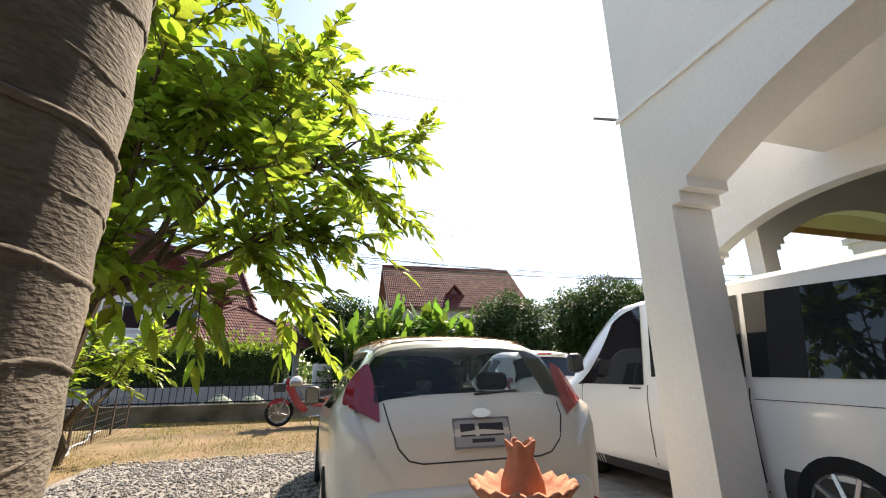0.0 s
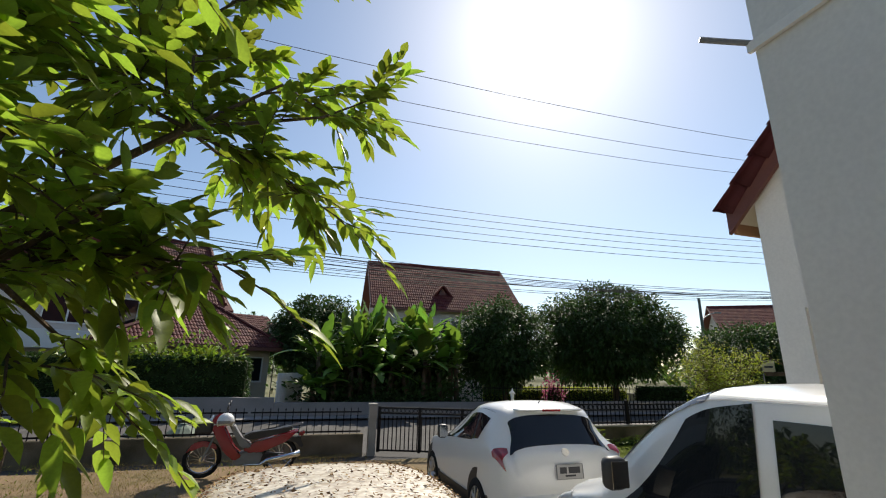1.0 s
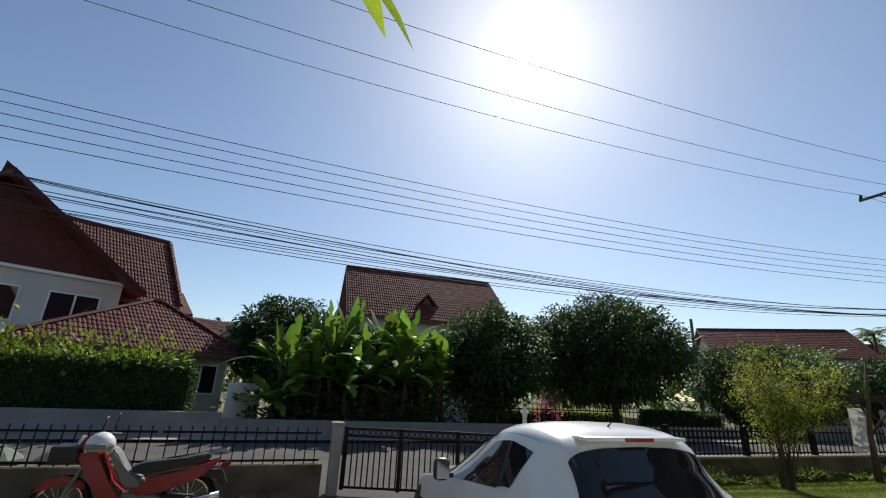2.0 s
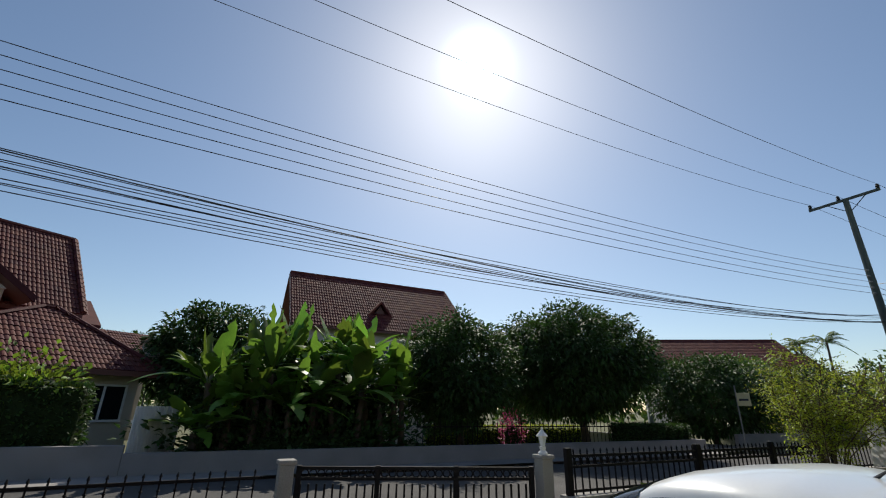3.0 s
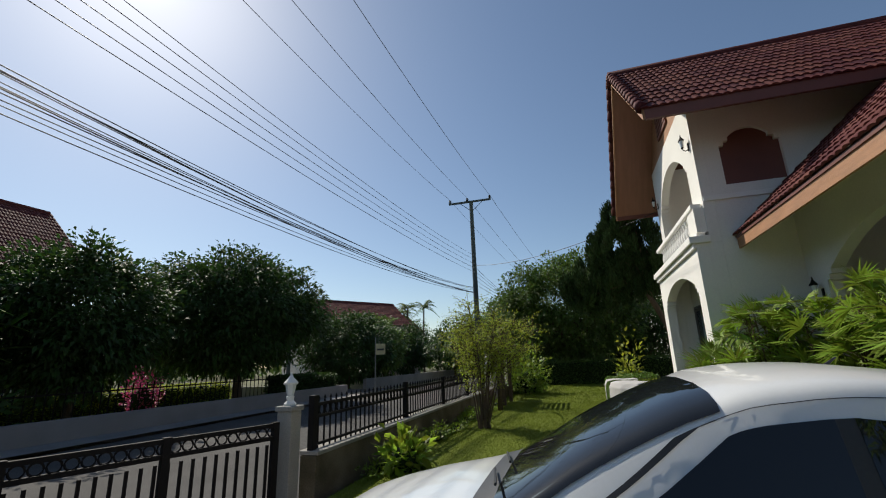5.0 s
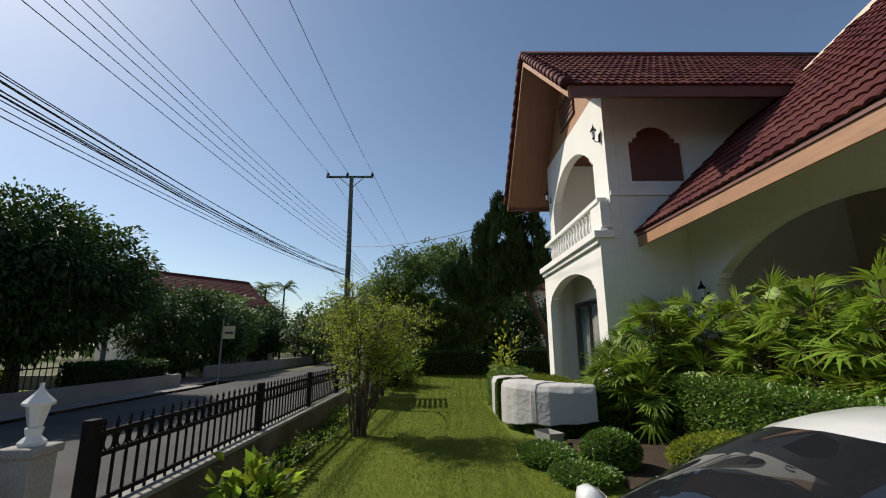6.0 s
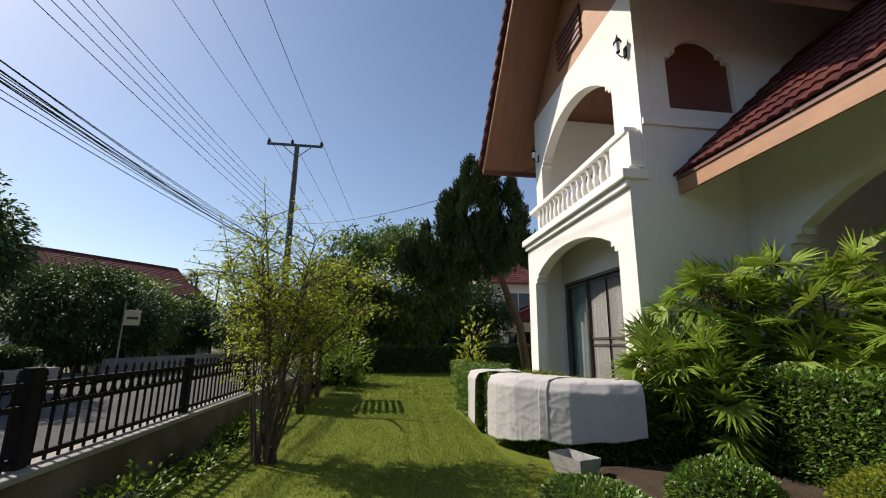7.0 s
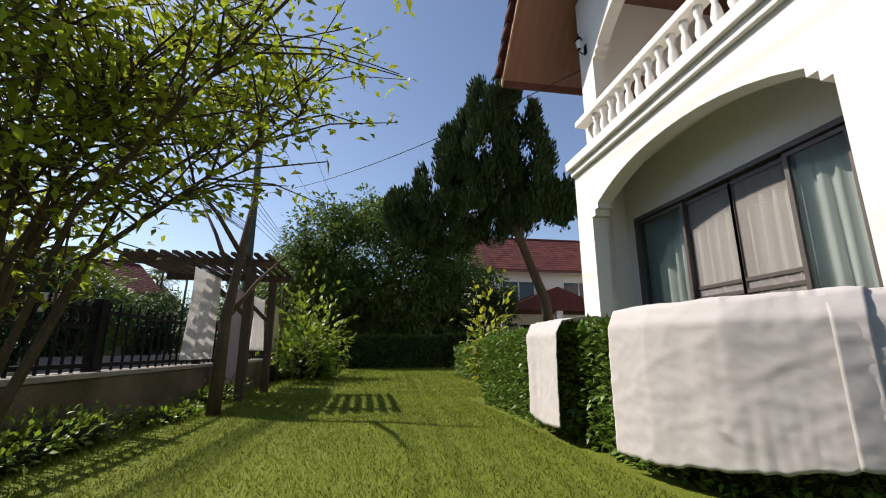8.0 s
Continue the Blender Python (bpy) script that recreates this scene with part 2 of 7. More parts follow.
def tube(bm, points, radii, sides=8, cap=True):
    """A round bar through the points."""
    pts = [Vector(p) for p in points]
    if isinstance(radii, (int, float)):
        radii = [radii] * len(pts)
    rings = []
    for i, p in enumerate(pts):
        way = (pts[min(i + 1, len(pts) - 1)] - pts[max(i - 1, 0)]).normalized()
        side = way.cross(Vector((0, 0, 1)) if abs(way.z) < 0.9 else Vector((1, 0, 0))).normalized()
        up = way.cross(side)
        rings.append([bm.verts.new(p + radii[i] * (math.cos(a) * side + math.sin(a) * up)) for a in (2 * math.pi * k / sides for k in range(sides))])
    for a, b in zip(rings, rings[1:]):
        for k in range(sides):
            bm.faces.new((a[k], a[(k + 1) % sides], b[(k + 1) % sides], b[k]))
    if cap:
        bm.faces.new(rings[0])
        bm.faces.new(rings[-1])
    return bm


def lathe(bm, profile, x=0, y=0, z=0, sides=16):
    """A turned body from (radius, height) pairs."""
    rings = [[bm.verts.new((x + r * math.cos(2 * math.pi * k / sides), y + r * math.sin(2 * math.pi * k / sides), z + h)) for k in range(sides)] for r, h in profile]
    for a, b in zip(rings, rings[1:]):
        for k in range(sides):
            bm.faces.new((a[k], a[(k + 1) % sides], b[(k + 1) % sides], b[k]))
    bm.faces.new(rings[0])
    bm.faces.new(rings[-1])
    return bm


def slab(bm, outline, axis, lo, hi):
    """An outline in the other two axes, drawn out from lo to hi along axis."""
    def at(p, w):
        return {"x": (w, p[0], p[1]), "y": (p[0], w, p[1]), "z": (p[0], p[1], w)}[axis]
    a = [bm.verts.new(at(p, lo)) for p in outline]
    b = [bm.verts.new(at(p, hi)) for p in outline]
    n = len(outline)
    bm.faces.new(a)
    bm.faces.new(b)
    for i in range(n):
        bm.faces.new((a[i], a[(i + 1) % n], b[(i + 1) % n], b[i]))
    return bm


def arch_line(a, b, spring, rise, steps=12, notch=0.09):
    """An arch from a to b: two small square steps at each side, then a low curve."""
    pts = [(a, spring), (a + notch, spring), (a + notch, spring + notch), (a + 2 * notch, spring + notch), (a + 2 * notch, spring + 1.9 * notch)]
    c, h = (a + b) / 2, (b - a) / 2 - 2 * notch
    for i in range(1, steps):
        s = -1 + 2 * i / steps
        pts.append((c + h * s, spring + 1.9 * notch + (rise - 1.9 * notch) * (1 - abs(s) ** 2.2)))
    pts += [(b - 2 * notch, spring + 1.9 * notch), (b - 2 * notch, spring + notch), (b - notch, spring + notch), (b - notch, spring), (b, spring)]
    return pts


def arched_wall(bm, axis, lo, hi, left, right, bottom, top, openings):
    """A wall with arched openings (a, b, sill, spring, rise); top may be a function along the wall."""
    tp = top if callable(top) else (lambda s: top)
    edge = left
    for a, b, sill, spring, rise in openings:
        slab(bm, [(edge, bottom), (a, bottom), (a, tp(a)), (edge, tp(edge))], axis, lo, hi)
        if sill > bottom:
            slab(bm, [(a, bottom), (b, bottom), (b, sill), (a, sill)], axis, lo, hi)
        pts = arch_line(a, b, spring, rise)
        for p, q in zip(pts, pts[1:]):
            if q[0] - p[0] > 1e-6:
                slab(bm, [p, q, (q[0], tp(q[0])), (p[0], tp(p[0]))], axis, lo, hi)
        edge = b
    slab(bm, [(edge, bottom), (right, bottom), (right, tp(right)), (edge, tp(edge))], axis, lo, hi)
    return bm


TILE_W, TILE_L = 0.30, 0.34


def tile_mesh(mat, w=TILE_W, l=TILE_L):
    """One double-roll roof tile: x across, y up the slope, z out."""
    xs = [i / 8 for i in range(9)]
    prof = [0.028 * abs(math.sin(2 * math.pi * s)) ** 0.8 * (1 if s < 0.5 else 0.9) for s in xs]
    v, f = [], []
    for yy, lift in ((0.0, 0.032), (l * 1.1, 0.004)):
        v += [((s - 0.5) * w, yy, lift + p) for s, p in zip(xs, prof)]
    v += [((s - 0.5) * w, 0.004, 0.006 + p * 0.5) for s, p in zip(xs, prof)]
    for i in range(8):
        f.append((i, i + 1, 10 + i, 9 + i))
        f.append((18 + i, 19 + i, i + 1, i))
    return mesh_from("roof_tile", v, f, mat)


def tile_field(origin, across, up, width, length, mat, parent, inside=None, singles=0, score=None, kind_name="tiles"):
    """Courses of tiles on a slope. Those nearest by score become pieces of their own, the rest are joined."""
    a, u = Vector(across).normalized(), Vector(up).normalized()
    nrm = a.cross(u).normalized()
    base = Matrix((a, u, nrm)).transposed().to_4x4()
    one = tile_mesh(mat)
    spots = []
    for r in range(int(length / TILE_L + 0.999)):
        for c in range(int(width / TILE_W + 0.999)):
            s, t = (c + 0.5) * TILE_W, r * TILE_L
            if inside is None or inside(s, t + TILE_L / 2):
                spots.append((s, t))
    if singles:
        spots.sort(key=lambda p: score(*p))
    rng = random.Random(5)
    vv, ff = [], []
    tv, tf = [v.co.copy() for v in one.vertices], [tuple(p.vertices) for p in one.polygons]
    for i, (s, t) in enumerate(spots):
        m = Matrix.Translation(Vector(origin) + a * s + u * t + nrm * rng.uniform(-0.003, 0.004)) @ base @ pose(0, 0, 0, rng.uniform(-0.6, 0.6), rng.uniform(-0.6, 0.6), rng.uniform(-0.7, 0.7))
        if i < singles:
            ob = piece("roof_tile", one, parent)
            ob.matrix_world = m
        else:
            k = len(vv)
            vv += [m @ p for p in tv]
            ff += [tuple(k + j for j in q) for q in tf]
    if vv:
        tagged(piece(kind_name, mesh_from(kind_name, vv, ff, mat), parent), kind="stuff")


def leaf_cloud(name, centres, ways, lengths, widths, mat, droop=0.25, parent=None, fold=0.18, label="", facing=None, oval=False):
    """Many leaves in one mesh: each a folded blade of four faces along its way. facing: the way their flat sides look."""
    c, d = np.asarray(centres, float), np.asarray(ways, float)
    d /= np.linalg.norm(d, axis=1, keepdims=True) + 1e-9
    up = np.tile([0.0, 0.0, 1.0], (len(c), 1)) + np.random.RandomState(3).normal(0, 0.45, (len(c), 3))
    if facing is not None:
        up = np.asarray(facing, float)
    s = np.cross(d, up)
    s /= np.linalg.norm(s, axis=1, keepdims=True) + 1e-9
    n = np.cross(s, d)
    L, W = np.asarray(lengths, float)[:, None], np.asarray(widths, float)[:, None]
    down = np.array([0, 0, -1.0])
    if oval:
        rows = [c]
        for u, half in ((0.16, 0.34), (0.42, 0.5), (0.72, 0.34)):
            m = c + d * L * u + down * L * droop * u * u
            rows += [m + s * W * half + n * W * fold * half * 2, m, m - s * W * half + n * W * fold * half * 2]
        rows.append(c + d * L + down * L * droop)
        v = np.stack(rows, 1).reshape(-1, 3)
        k = np.arange(len(c))[:, None] * 11
        tris = [(0, 2, 1), (0, 3, 2), (7, 8, 10), (8, 9, 10)]
        for q in (1, 4):
            tris += [(q, q + 1, q + 4), (q, q + 4, q + 3), (q + 1, q + 2, q + 5), (q + 1, q + 5, q + 4)]
        return leaf_mesh(name, v, np.concatenate([k + list(x) for x in tris], 0), mat, parent, label)
    p0 = c
    p1 = c + d * L * 0.5 + n * L * 0.03
    p2 = c + d * L + down * L * droop
    e1 = c + d * L * 0.42 + s * W * 0.5 + n * W * fold
    e2 = c + d * L * 0.42 - s * W * 0.5 + n * W * fold
    v = np.stack([p0, e1, p1, e2, p2], 1).reshape(-1, 3)
    k = np.arange(len(c))[:, None] * 5
    f = np.concatenate([k + [0, 2, 1], k + [0, 3, 2], k + [1, 2, 4], k + [2, 3, 4]], 0)
    return leaf_mesh(name, v, f, mat, parent, label)


def leaf_mesh(name, v, f, mat, parent, label):
    me = bpy.data.meshes.new(name)
    me.vertices.add(len(v))
    me.vertices.foreach_set("co", v.astype(np.float32).ravel())
    me.loops.add(f.size)
    me.polygons.add(len(f))
    me.loops.foreach_set("vertex_index", f.astype(np.int32).ravel())
    me.polygons.foreach_set("loop_start", np.arange(0, f.size, 3, dtype=np.int32))
    me.update(calc_edges=True)
    me.materials.append(mat)
    ob = new(name, me)
    ob.parent = parent
    return tagged(ob, label)


def blob_points(rng, n, centre, radii, shell=0.55):
    """Points in the outer part of an uneven ball, with the ways that leave it."""
    d = rng.normal(0, 1, (n, 3))
    d /= np.linalg.norm(d, axis=1, keepdims=True)
    r = shell + (1 - shell) * rng.random_sample(n) ** 0.7
    return np.asarray(centre) + d * np.asarray(radii) * r[:, None], d


def crown(rng, centre, radii, clumps, per, clump_size):
    """Leaf places in clumps over an uneven crown."""
    cc, cd = blob_points(rng, clumps, centre, radii, 0.45)
    pts, ways = [], []
    for p, d in zip(cc, cd):
        q, w = blob_points(rng, per, p, np.array([1, 1, 0.75]) * clump_size * rng.uniform(0.6, 1.3), 0.3)
        pts.append(q)
        ways.append(w * 0.8 + d * 0.5 + rng.normal(0, 0.35, w.shape))
    return np.concatenate(pts), np.concatenate(ways)


def limbs(bm, rng, base, targets, r0, trunk_top, lean=(0, 0)):
    b, t = Vector(base), Vector(trunk_top)
    mid = (b + t) / 2 + Vector((lean[0], lean[1], 0))
    tube(bm, [b, b.lerp(mid, 0.5), mid, t], [r0 * 1.25, r0, r0 * 0.85, r0 * 0.7], 10)
    for q in targets:
        q = Vector(q)
        k = t.lerp(q, 0.5) + Vector(rng.normal(0, 0.12, 3)) * (q - t).length
        tube(bm, [t, t.lerp(k, 0.6) + Vector((0, 0, 0.04)), k, q], [r0 * 0.5, r0 * 0.36, r0 * 0.25, r0 * 0.08], 6)


def tree(name, label, base, centre, radii, clumps, per, size, leaf, mat, trunk=0.12, bark=None, seed=1, trunk_top=None, droop=0.3, ratio=0.42):
    rng = np.random.RandomState(seed)
    t = thing(name, label, "tree", at=base)
    loc = np.asarray(centre) - np.asarray(base)
    bm = bmesh.new()
    top = trunk_top or (loc[0] * 0.4, loc[1] * 0.4, max(0.6, loc[2] - radii[2] * 0.75))
    tips, _ = blob_points(rng, 11, loc, np.asarray(radii) * 0.75, 0.6)
    limbs(bm, rng, (0, 0, -0.05), tips, trunk, top)
    part("trunk", bm, bark or BARK, t, smooth=True)
    p, w = crown(rng, loc, radii, clumps, per, size)
    n = len(p)
    leaf_cloud("crown", p, w, leaf * rng.uniform(0.7, 1.25, n), leaf * ratio * rng.uniform(0.8, 1.2, n), mat, droop, t)
    return t


# ---- ground ----
def drive_z(x, y):
    return 0.02 * max(0.0, min(y, 12.0) - 4.0)


def sheet(name, x0, x1, y0, y1, height, nx, ny, mat, label=""):
    v = [(x0 + (x1 - x0) * i / nx, y0 + (y1 - y0) * j / ny, 0) for j in range(ny + 1) for i in range(nx + 1)]
    v = [(x, y, height(x, y)) for x, y, _ in v]
    f = [(j * (nx + 1) + i, j * (nx + 1) + i + 1, (j + 1) * (nx + 1) + i + 1, (j + 1) * (nx + 1) + i) for j in range(ny) for i in range(nx)]
    ob = new(name, mesh_from(name, v, f, mat, True))
    return tagged(ob, label, kind="structure")


def lump(x, y, s, a):
    return a * noise.noise(Vector((x * s, y * s, 3.1)))


sheet("ground", -900, 900, -900, 900, lambda x, y: -0.12, 8, 8, EARTH, "dull green earth that runs to the horizon")
sheet("driveway", -9, 5.75, -7, 11.5, lambda x, y: drive_z(x, y) + lump(x, y, 1.5, 0.012), 60, 74, SOIL, "bare dry soil and straw in the front yard")
sheet("gravel_bed", -2.6, 5.7, -6.5, 7.2, lambda x, y: drive_z(x, y) + 0.02 + lump(x, y, 2.5, 0.012), 50, 80, GRAVEL, "grey crushed gravel parking bed")
sheet("lawn", 5.75, 25.2, 3.2, 11.05, lambda x, y: 0.33 + lump(x, y, 0.8, 0.03), 90, 40, LAWN, "mown green lawn before the house")
sheet("road", -60, 80, 11.5, 19.0, lambda x, y: 0.08, 60, 6, ASPHALT, "grey asphalt lane with tree shade")
sheet("pavement", -60, 22.4, 19.0, 20.0, lambda x, y: 0.16, 60, 2, FAR_LOW_WALL, "dusty concrete verge of the lane")
tagged(part("lawn_edge", boxed(5.72, 5.80, 5.6, 11.2, -0.1, 0.36), CONCRETE), "concrete kerb of the lawn", kind="structure")

# ---- the house: wing with gable ----
FX0, FX1, FY, UY = 10.92, 15.2, 6.0, 5.74
APEX_X, APEX_Z, EAVE_Z, EAVE_HALF = 13.06, 9.15, 6.15, 3.3

bm = arched_wall(bmesh.new(), "y", FY - 0.22, FY, FX0, FX1, 0.1, 3.72, [(11.34, 14.76, 0.1, 2.82, 0.5)])
tagged(part("wall_north", bm, WHITE_WALL), "white rendered ground-floor wall with a wide low arch", kind="structure")
bm = arched_wall(bmesh.new(), "y", UY - 0.2, UY, FX0, FX1, 3.72, 6.92, [(11.62, 14.8, 3.74, 5.55, 0.72)])
tagged(part("wall_north_upper", bm, WHITE_WALL), "white rendered gable wall with a balcony arch", kind="structure")
bm = arched_wall(bmesh.new(), "x", FX0, FX0 + 0.2, -4.0, UY - 0.203, 0.1, 6.92, [(4.2, 5.27, 4.86, 5.70, 0.34)])
box(bm, FX0, FX0 + 0.2, UY - 0.2, FY - 0.222, 0.1, 3.717)
tagged(part("wall_west", bm, WHITE_WALL), "white rendered side wall of the wing", kind="structure")
bm = arched_wall(bmesh.new(), "x", FX1 - 0.2, FX1, -4.0, UY - 0.203, 0.1, 6.92, [(3.9, 5.1, 4.6, 5.25, 0.4)])
box(bm, FX1 - 0.2, FX1, UY - 0.2, FY - 0.222, 0.1, 3.717)
tagged(part("wall_east", bm, WHITE_WALL), "white rendered far side wall of the wing", kind="structure")
tagged(part("wall_back", boxed(-1.0, 30, -8.3, -8.1, -0.1, 6.5), WHITE_WALL), "plain wall that closes the place", kind="structure")
bm = boxed(FX0 + 0.2, 11.7, 5.15, 5.3, 0.1, 3.6)
box(bm, 14.75, FX1 - 0.2, 5.15, 5.3, 0.1, 3.6)
box(bm, 11.7, 14.75, 5.15, 5.3, 2.82, 3.6)
tagged(part("wall_inner", bm, WHITE_WALL), "wall behind the arch, round the sliding doors", kind="structure")
tagged(part("balcony_floor", boxed(FX0 - 0.06, FX1 + 0.06, UY + 0.005, FY + 0.12, 3.722, 3.86, 0.01), WHITE_TRIM), "white moulded ledge under the balcony", kind="structure")
tagged(part("ledge_moulding", boxed(FX0 - 0.02, FX1 + 0.02, FY + 0.003, FY + 0.06, 3.62, 3.72, 0.01), WHITE_TRIM), "thin white moulding under the ledge", kind="structure")
tagged(part("floor_upper", boxed(FX0 + 0.2, FX1 - 0.2, -4, UY - 0.2, 3.60, 3.75), WHITE_WALL), "upper floor slab", kind="structure")
tagged(part("wall_balcony_back", boxed(FX0 + 0.2, FX1 - 0.2, 3.4, 3.5, 3.75, 6.3), WHITE_WALL), "white back wall of the balcony", kind="structure")

wing = thing("wing_roof", "steep gable roof of red clay tiles with brown soffits", "roof", at=(0, 0, 0))
th = 0.1
for side in (-1, 1):
    e = APEX_X + side * EAVE_HALF
    bm = slab(bmesh.new(), [(APEX_X, APEX_Z), (e, EAVE_Z), (e, EAVE_Z - th), (APEX_X, APEX_Z - th * 1.4)], "y", -4.2, 6.75)
    part("soffit", bm, BROWN_BOARD, wing)
    bm = slab(bmesh.new(), [(APEX_X, APEX_Z + 0.03), (e, EAVE_Z + 0.03), (e, EAVE_Z - 0.2), (APEX_X, APEX_Z - 0.25)], "y", 6.753, 6.79)
    part("barge_board", bm, ORANGE_WOOD, wing)
    part("fascia", boxed(e - 0.03 if side > 0 else e - 0.035, e + 0.035 if side > 0 else e + 0.03, -4.2, 6.752, EAVE_Z - 0.2, EAVE_Z + 0.02), FASCIA, wing)
slope_l = math.hypot(EAVE_HALF, APEX_Z - EAVE_Z)
part("gable_panel", slab(bmesh.new(), [(FX0 + 0.02, 6.923), (FX1 - 0.02, 6.923), (FX1 - 0.02, 6.99), (APEX_X, APEX_Z - 0.17), (FX0 + 0.02, 6.99)], "y", UY - 0.14, UY - 0.02), ORANGE_WOOD, wing, "orange-brown boarded gable")
for k in range(6):
    part("louvre", boxed(12.5, 13.6, UY - 0.015, UY + 0.03, 7.25 + 0.13 * k, 7.33 + 0.13 * k), FASCIA, wing)
for side in (-1, 1):
    cap = None
    for i in range(14):
        s = (i + 0.5) / 14
        p = Vector((APEX_X + side * EAVE_HALF * (1 - s), 6.80, EAVE_Z + 0.07 + (APEX_Z - EAVE_Z) * s))
        if cap is None:
            way = Vector((-side * EAVE_HALF, 0, APEX_Z - EAVE_Z)).normalized()
            cap = part("verge_cap", tube(bmesh.new(), [way * -0.17, way * 0.17], [0.115, 0.09], 8), TILE, wing, smooth=True)
            cap.location = p
        else:
            piece("verge_cap", cap.data, wing).location = p
bm = tube(bmesh.new(), [(APEX_X, -4.2, APEX_Z + 0.06), (APEX_X, 6.85, APEX_Z + 0.06)], 0.11, 8)
part("ridge_cap", bm, TILE, wing, smooth=True)

# ---- the main roof over the porch, and the porch ----
PE_Y, PE_Z, PX0 = 5.25, 3.76, 5.44
main_roof = thing("porch_roof", "steep red tiled roof that sweeps down over the porch", "roof")
R_Y = -1.2
R_Z = PE_Z + (PE_Y - R_Y) * 0.93
bm = slab(bmesh.new(), [(PE_Y, PE_Z), (R_Y, R_Z), (R_Y, R_Z - 0.14), (PE_Y, PE_Z - 0.1)], "x", PX0, FX0 - 0.01)
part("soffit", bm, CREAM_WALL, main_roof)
part("fascia", boxed(PX0, FX0 - 0.02, PE_Y + 0.002, PE_Y + 0.04, PE_Z - 0.22, PE_Z - 0.02), ORANGE_WOOD, main_roof, "orange wooden eave board")
part("tile_edge_board", boxed(PX0, FX0 - 0.02, PE_Y + 0.002, PE_Y + 0.06, PE_Z - 0.018, PE_Z + 0.03), FASCIA, main_roof)
bm = slab(bmesh.new(), [(PE_Y + 0.06, PE_Z + 0.05), (R_Y, R_Z + 0.05), (R_Y, R_Z - 0.25), (PE_Y + 0.06, PE_Z - 0.22)], "x", PX0 - 0.05, PX0 - 0.003)
part("barge_board", bm, FASCIA, main_roof)
bm = slab(bmesh.new(), [(R_Y, R_Z), (R_Y - 6.4, R_Z - 5.9), (R_Y - 6.4, R_Z - 6.0), (R_Y, R_Z - 0.14)], "x", PX0, FX0 - 0.01)
part("back_slope", bm, TILE, main_roof)
cap = None
for i in range(26):
    q = (i + 0.5) / 26
    if cap is None:
        up_ = Vector((0, -(PE_Y - R_Y), R_Z - PE_Z)).normalized()
        cap = part("verge_cap", tube(bmesh.new(), [up_ * -0.17, up_ * 0.19], [0.12, 0.095], 8), TILE, main_roof, smooth=True)
    else:
        cap = piece("verge_cap", cap.data, main_roof)
    cap.location = (PX0 - 0.02, PE_Y + 0.06 - (PE_Y - R_Y) * q, PE_Z + 0.08 + (R_Z - PE_Z) * q)
# wall under the verge, with an arch
bm = arched_wall(bmesh.new(), "x", 5.5, 5.72, -7.0, 5.05, -0.05, lambda y: PE_Z - 0.12 + (PE_Y - max(y, R_Y)) * 0.93 if y > R_Y else R_Z - 0.2 - (R_Y - y) * 0.9, [(1.2, 4.75, -0.05, 2.65, 0.55)])
tagged(part("wall_porch_west", bm, WHITE_WALL), "white gable wall with a stepped arch", kind="structure")
bm = arched_wall(bmesh.new(), "y", 4.1, 4.3, 5.722, FX0 - 0.003, 0.1, 4.3, [(6.0, 10.35, 0.1, 2.75, 0.75)])
tagged(part("wall_porch_north", bm, WHITE_WALL), "white porch wall with a wide arch", kind="structure")
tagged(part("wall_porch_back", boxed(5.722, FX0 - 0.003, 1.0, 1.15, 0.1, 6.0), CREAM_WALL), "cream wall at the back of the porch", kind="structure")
tagged(part("porch_floor", boxed(5.722, FX0 - 0.003, 1.15, 4.6, 0.0, 0.42), CONCRETE), "porch floor", kind="structure")

# ---- the near wall with its arch, beside the van ----
bm = arched_wall(bmesh.new(), "x", 2.75, 3.15, -6.8, 3.0, -0.1, 6.6, [(-1.9, 2.56, -0.1, 2.46, 0.7)])
tagged(part("wall_carport", bm, WHITE_WALL), "tall white rendered wall with a stepped arch beside the parked van", kind="structure")
tagged(part("trim", boxed(2.725, 2.747, -6.8, 3.02, 3.46, 3.51), WHITE_TRIM), "thin moulding line on the white wall", kind="structure")
tagged(part("ceiling", boxed(3.152, 5.498, -6.8, 3.0, 3.55, 3.7), WHITE_WALL), "white ceiling over the van", kind="structure")

# unseen slab and wall behind the start, added to darken the near trunk
tagged(part("ceiling", boxed(-9.0, 2.72, -6.8, -0.75, 2.95, 3.1), WHITE_WALL), "unseen slab added behind the start to block sky light", kind="structure")
tagged(part("wall_unseen", boxed(-9.0, 2.72, -7.0, -6.8, -0.1, 3.1), CREAM_WALL), "unseen plain wall added behind the start to cut light", kind="structure")

# ---- fence, gate and low walls ----
FEN_Y = 11.3
low = part("low_wall", boxed(5.95, 26.0, FEN_Y - 0.1, FEN_Y + 0.1, -0.1, 0.72, 0.012), MOSSY)
tagged(low, "mossy concrete low wall under the iron fence", kind="structure")
tagged(part("coping", boxed(5.95, 26.0, FEN_Y - 0.125, FEN_Y + 0.125, 0.723, 0.765, 0.008), CONCRETE), "pale worn coping on the low wall", kind="structure")
tagged(part("low_wall_west", boxed(-9, 2.4, 12.3, 12.5, -0.1, 0.55, 0.012), MOSSY), "low concrete wall beside the gate", kind="structure")


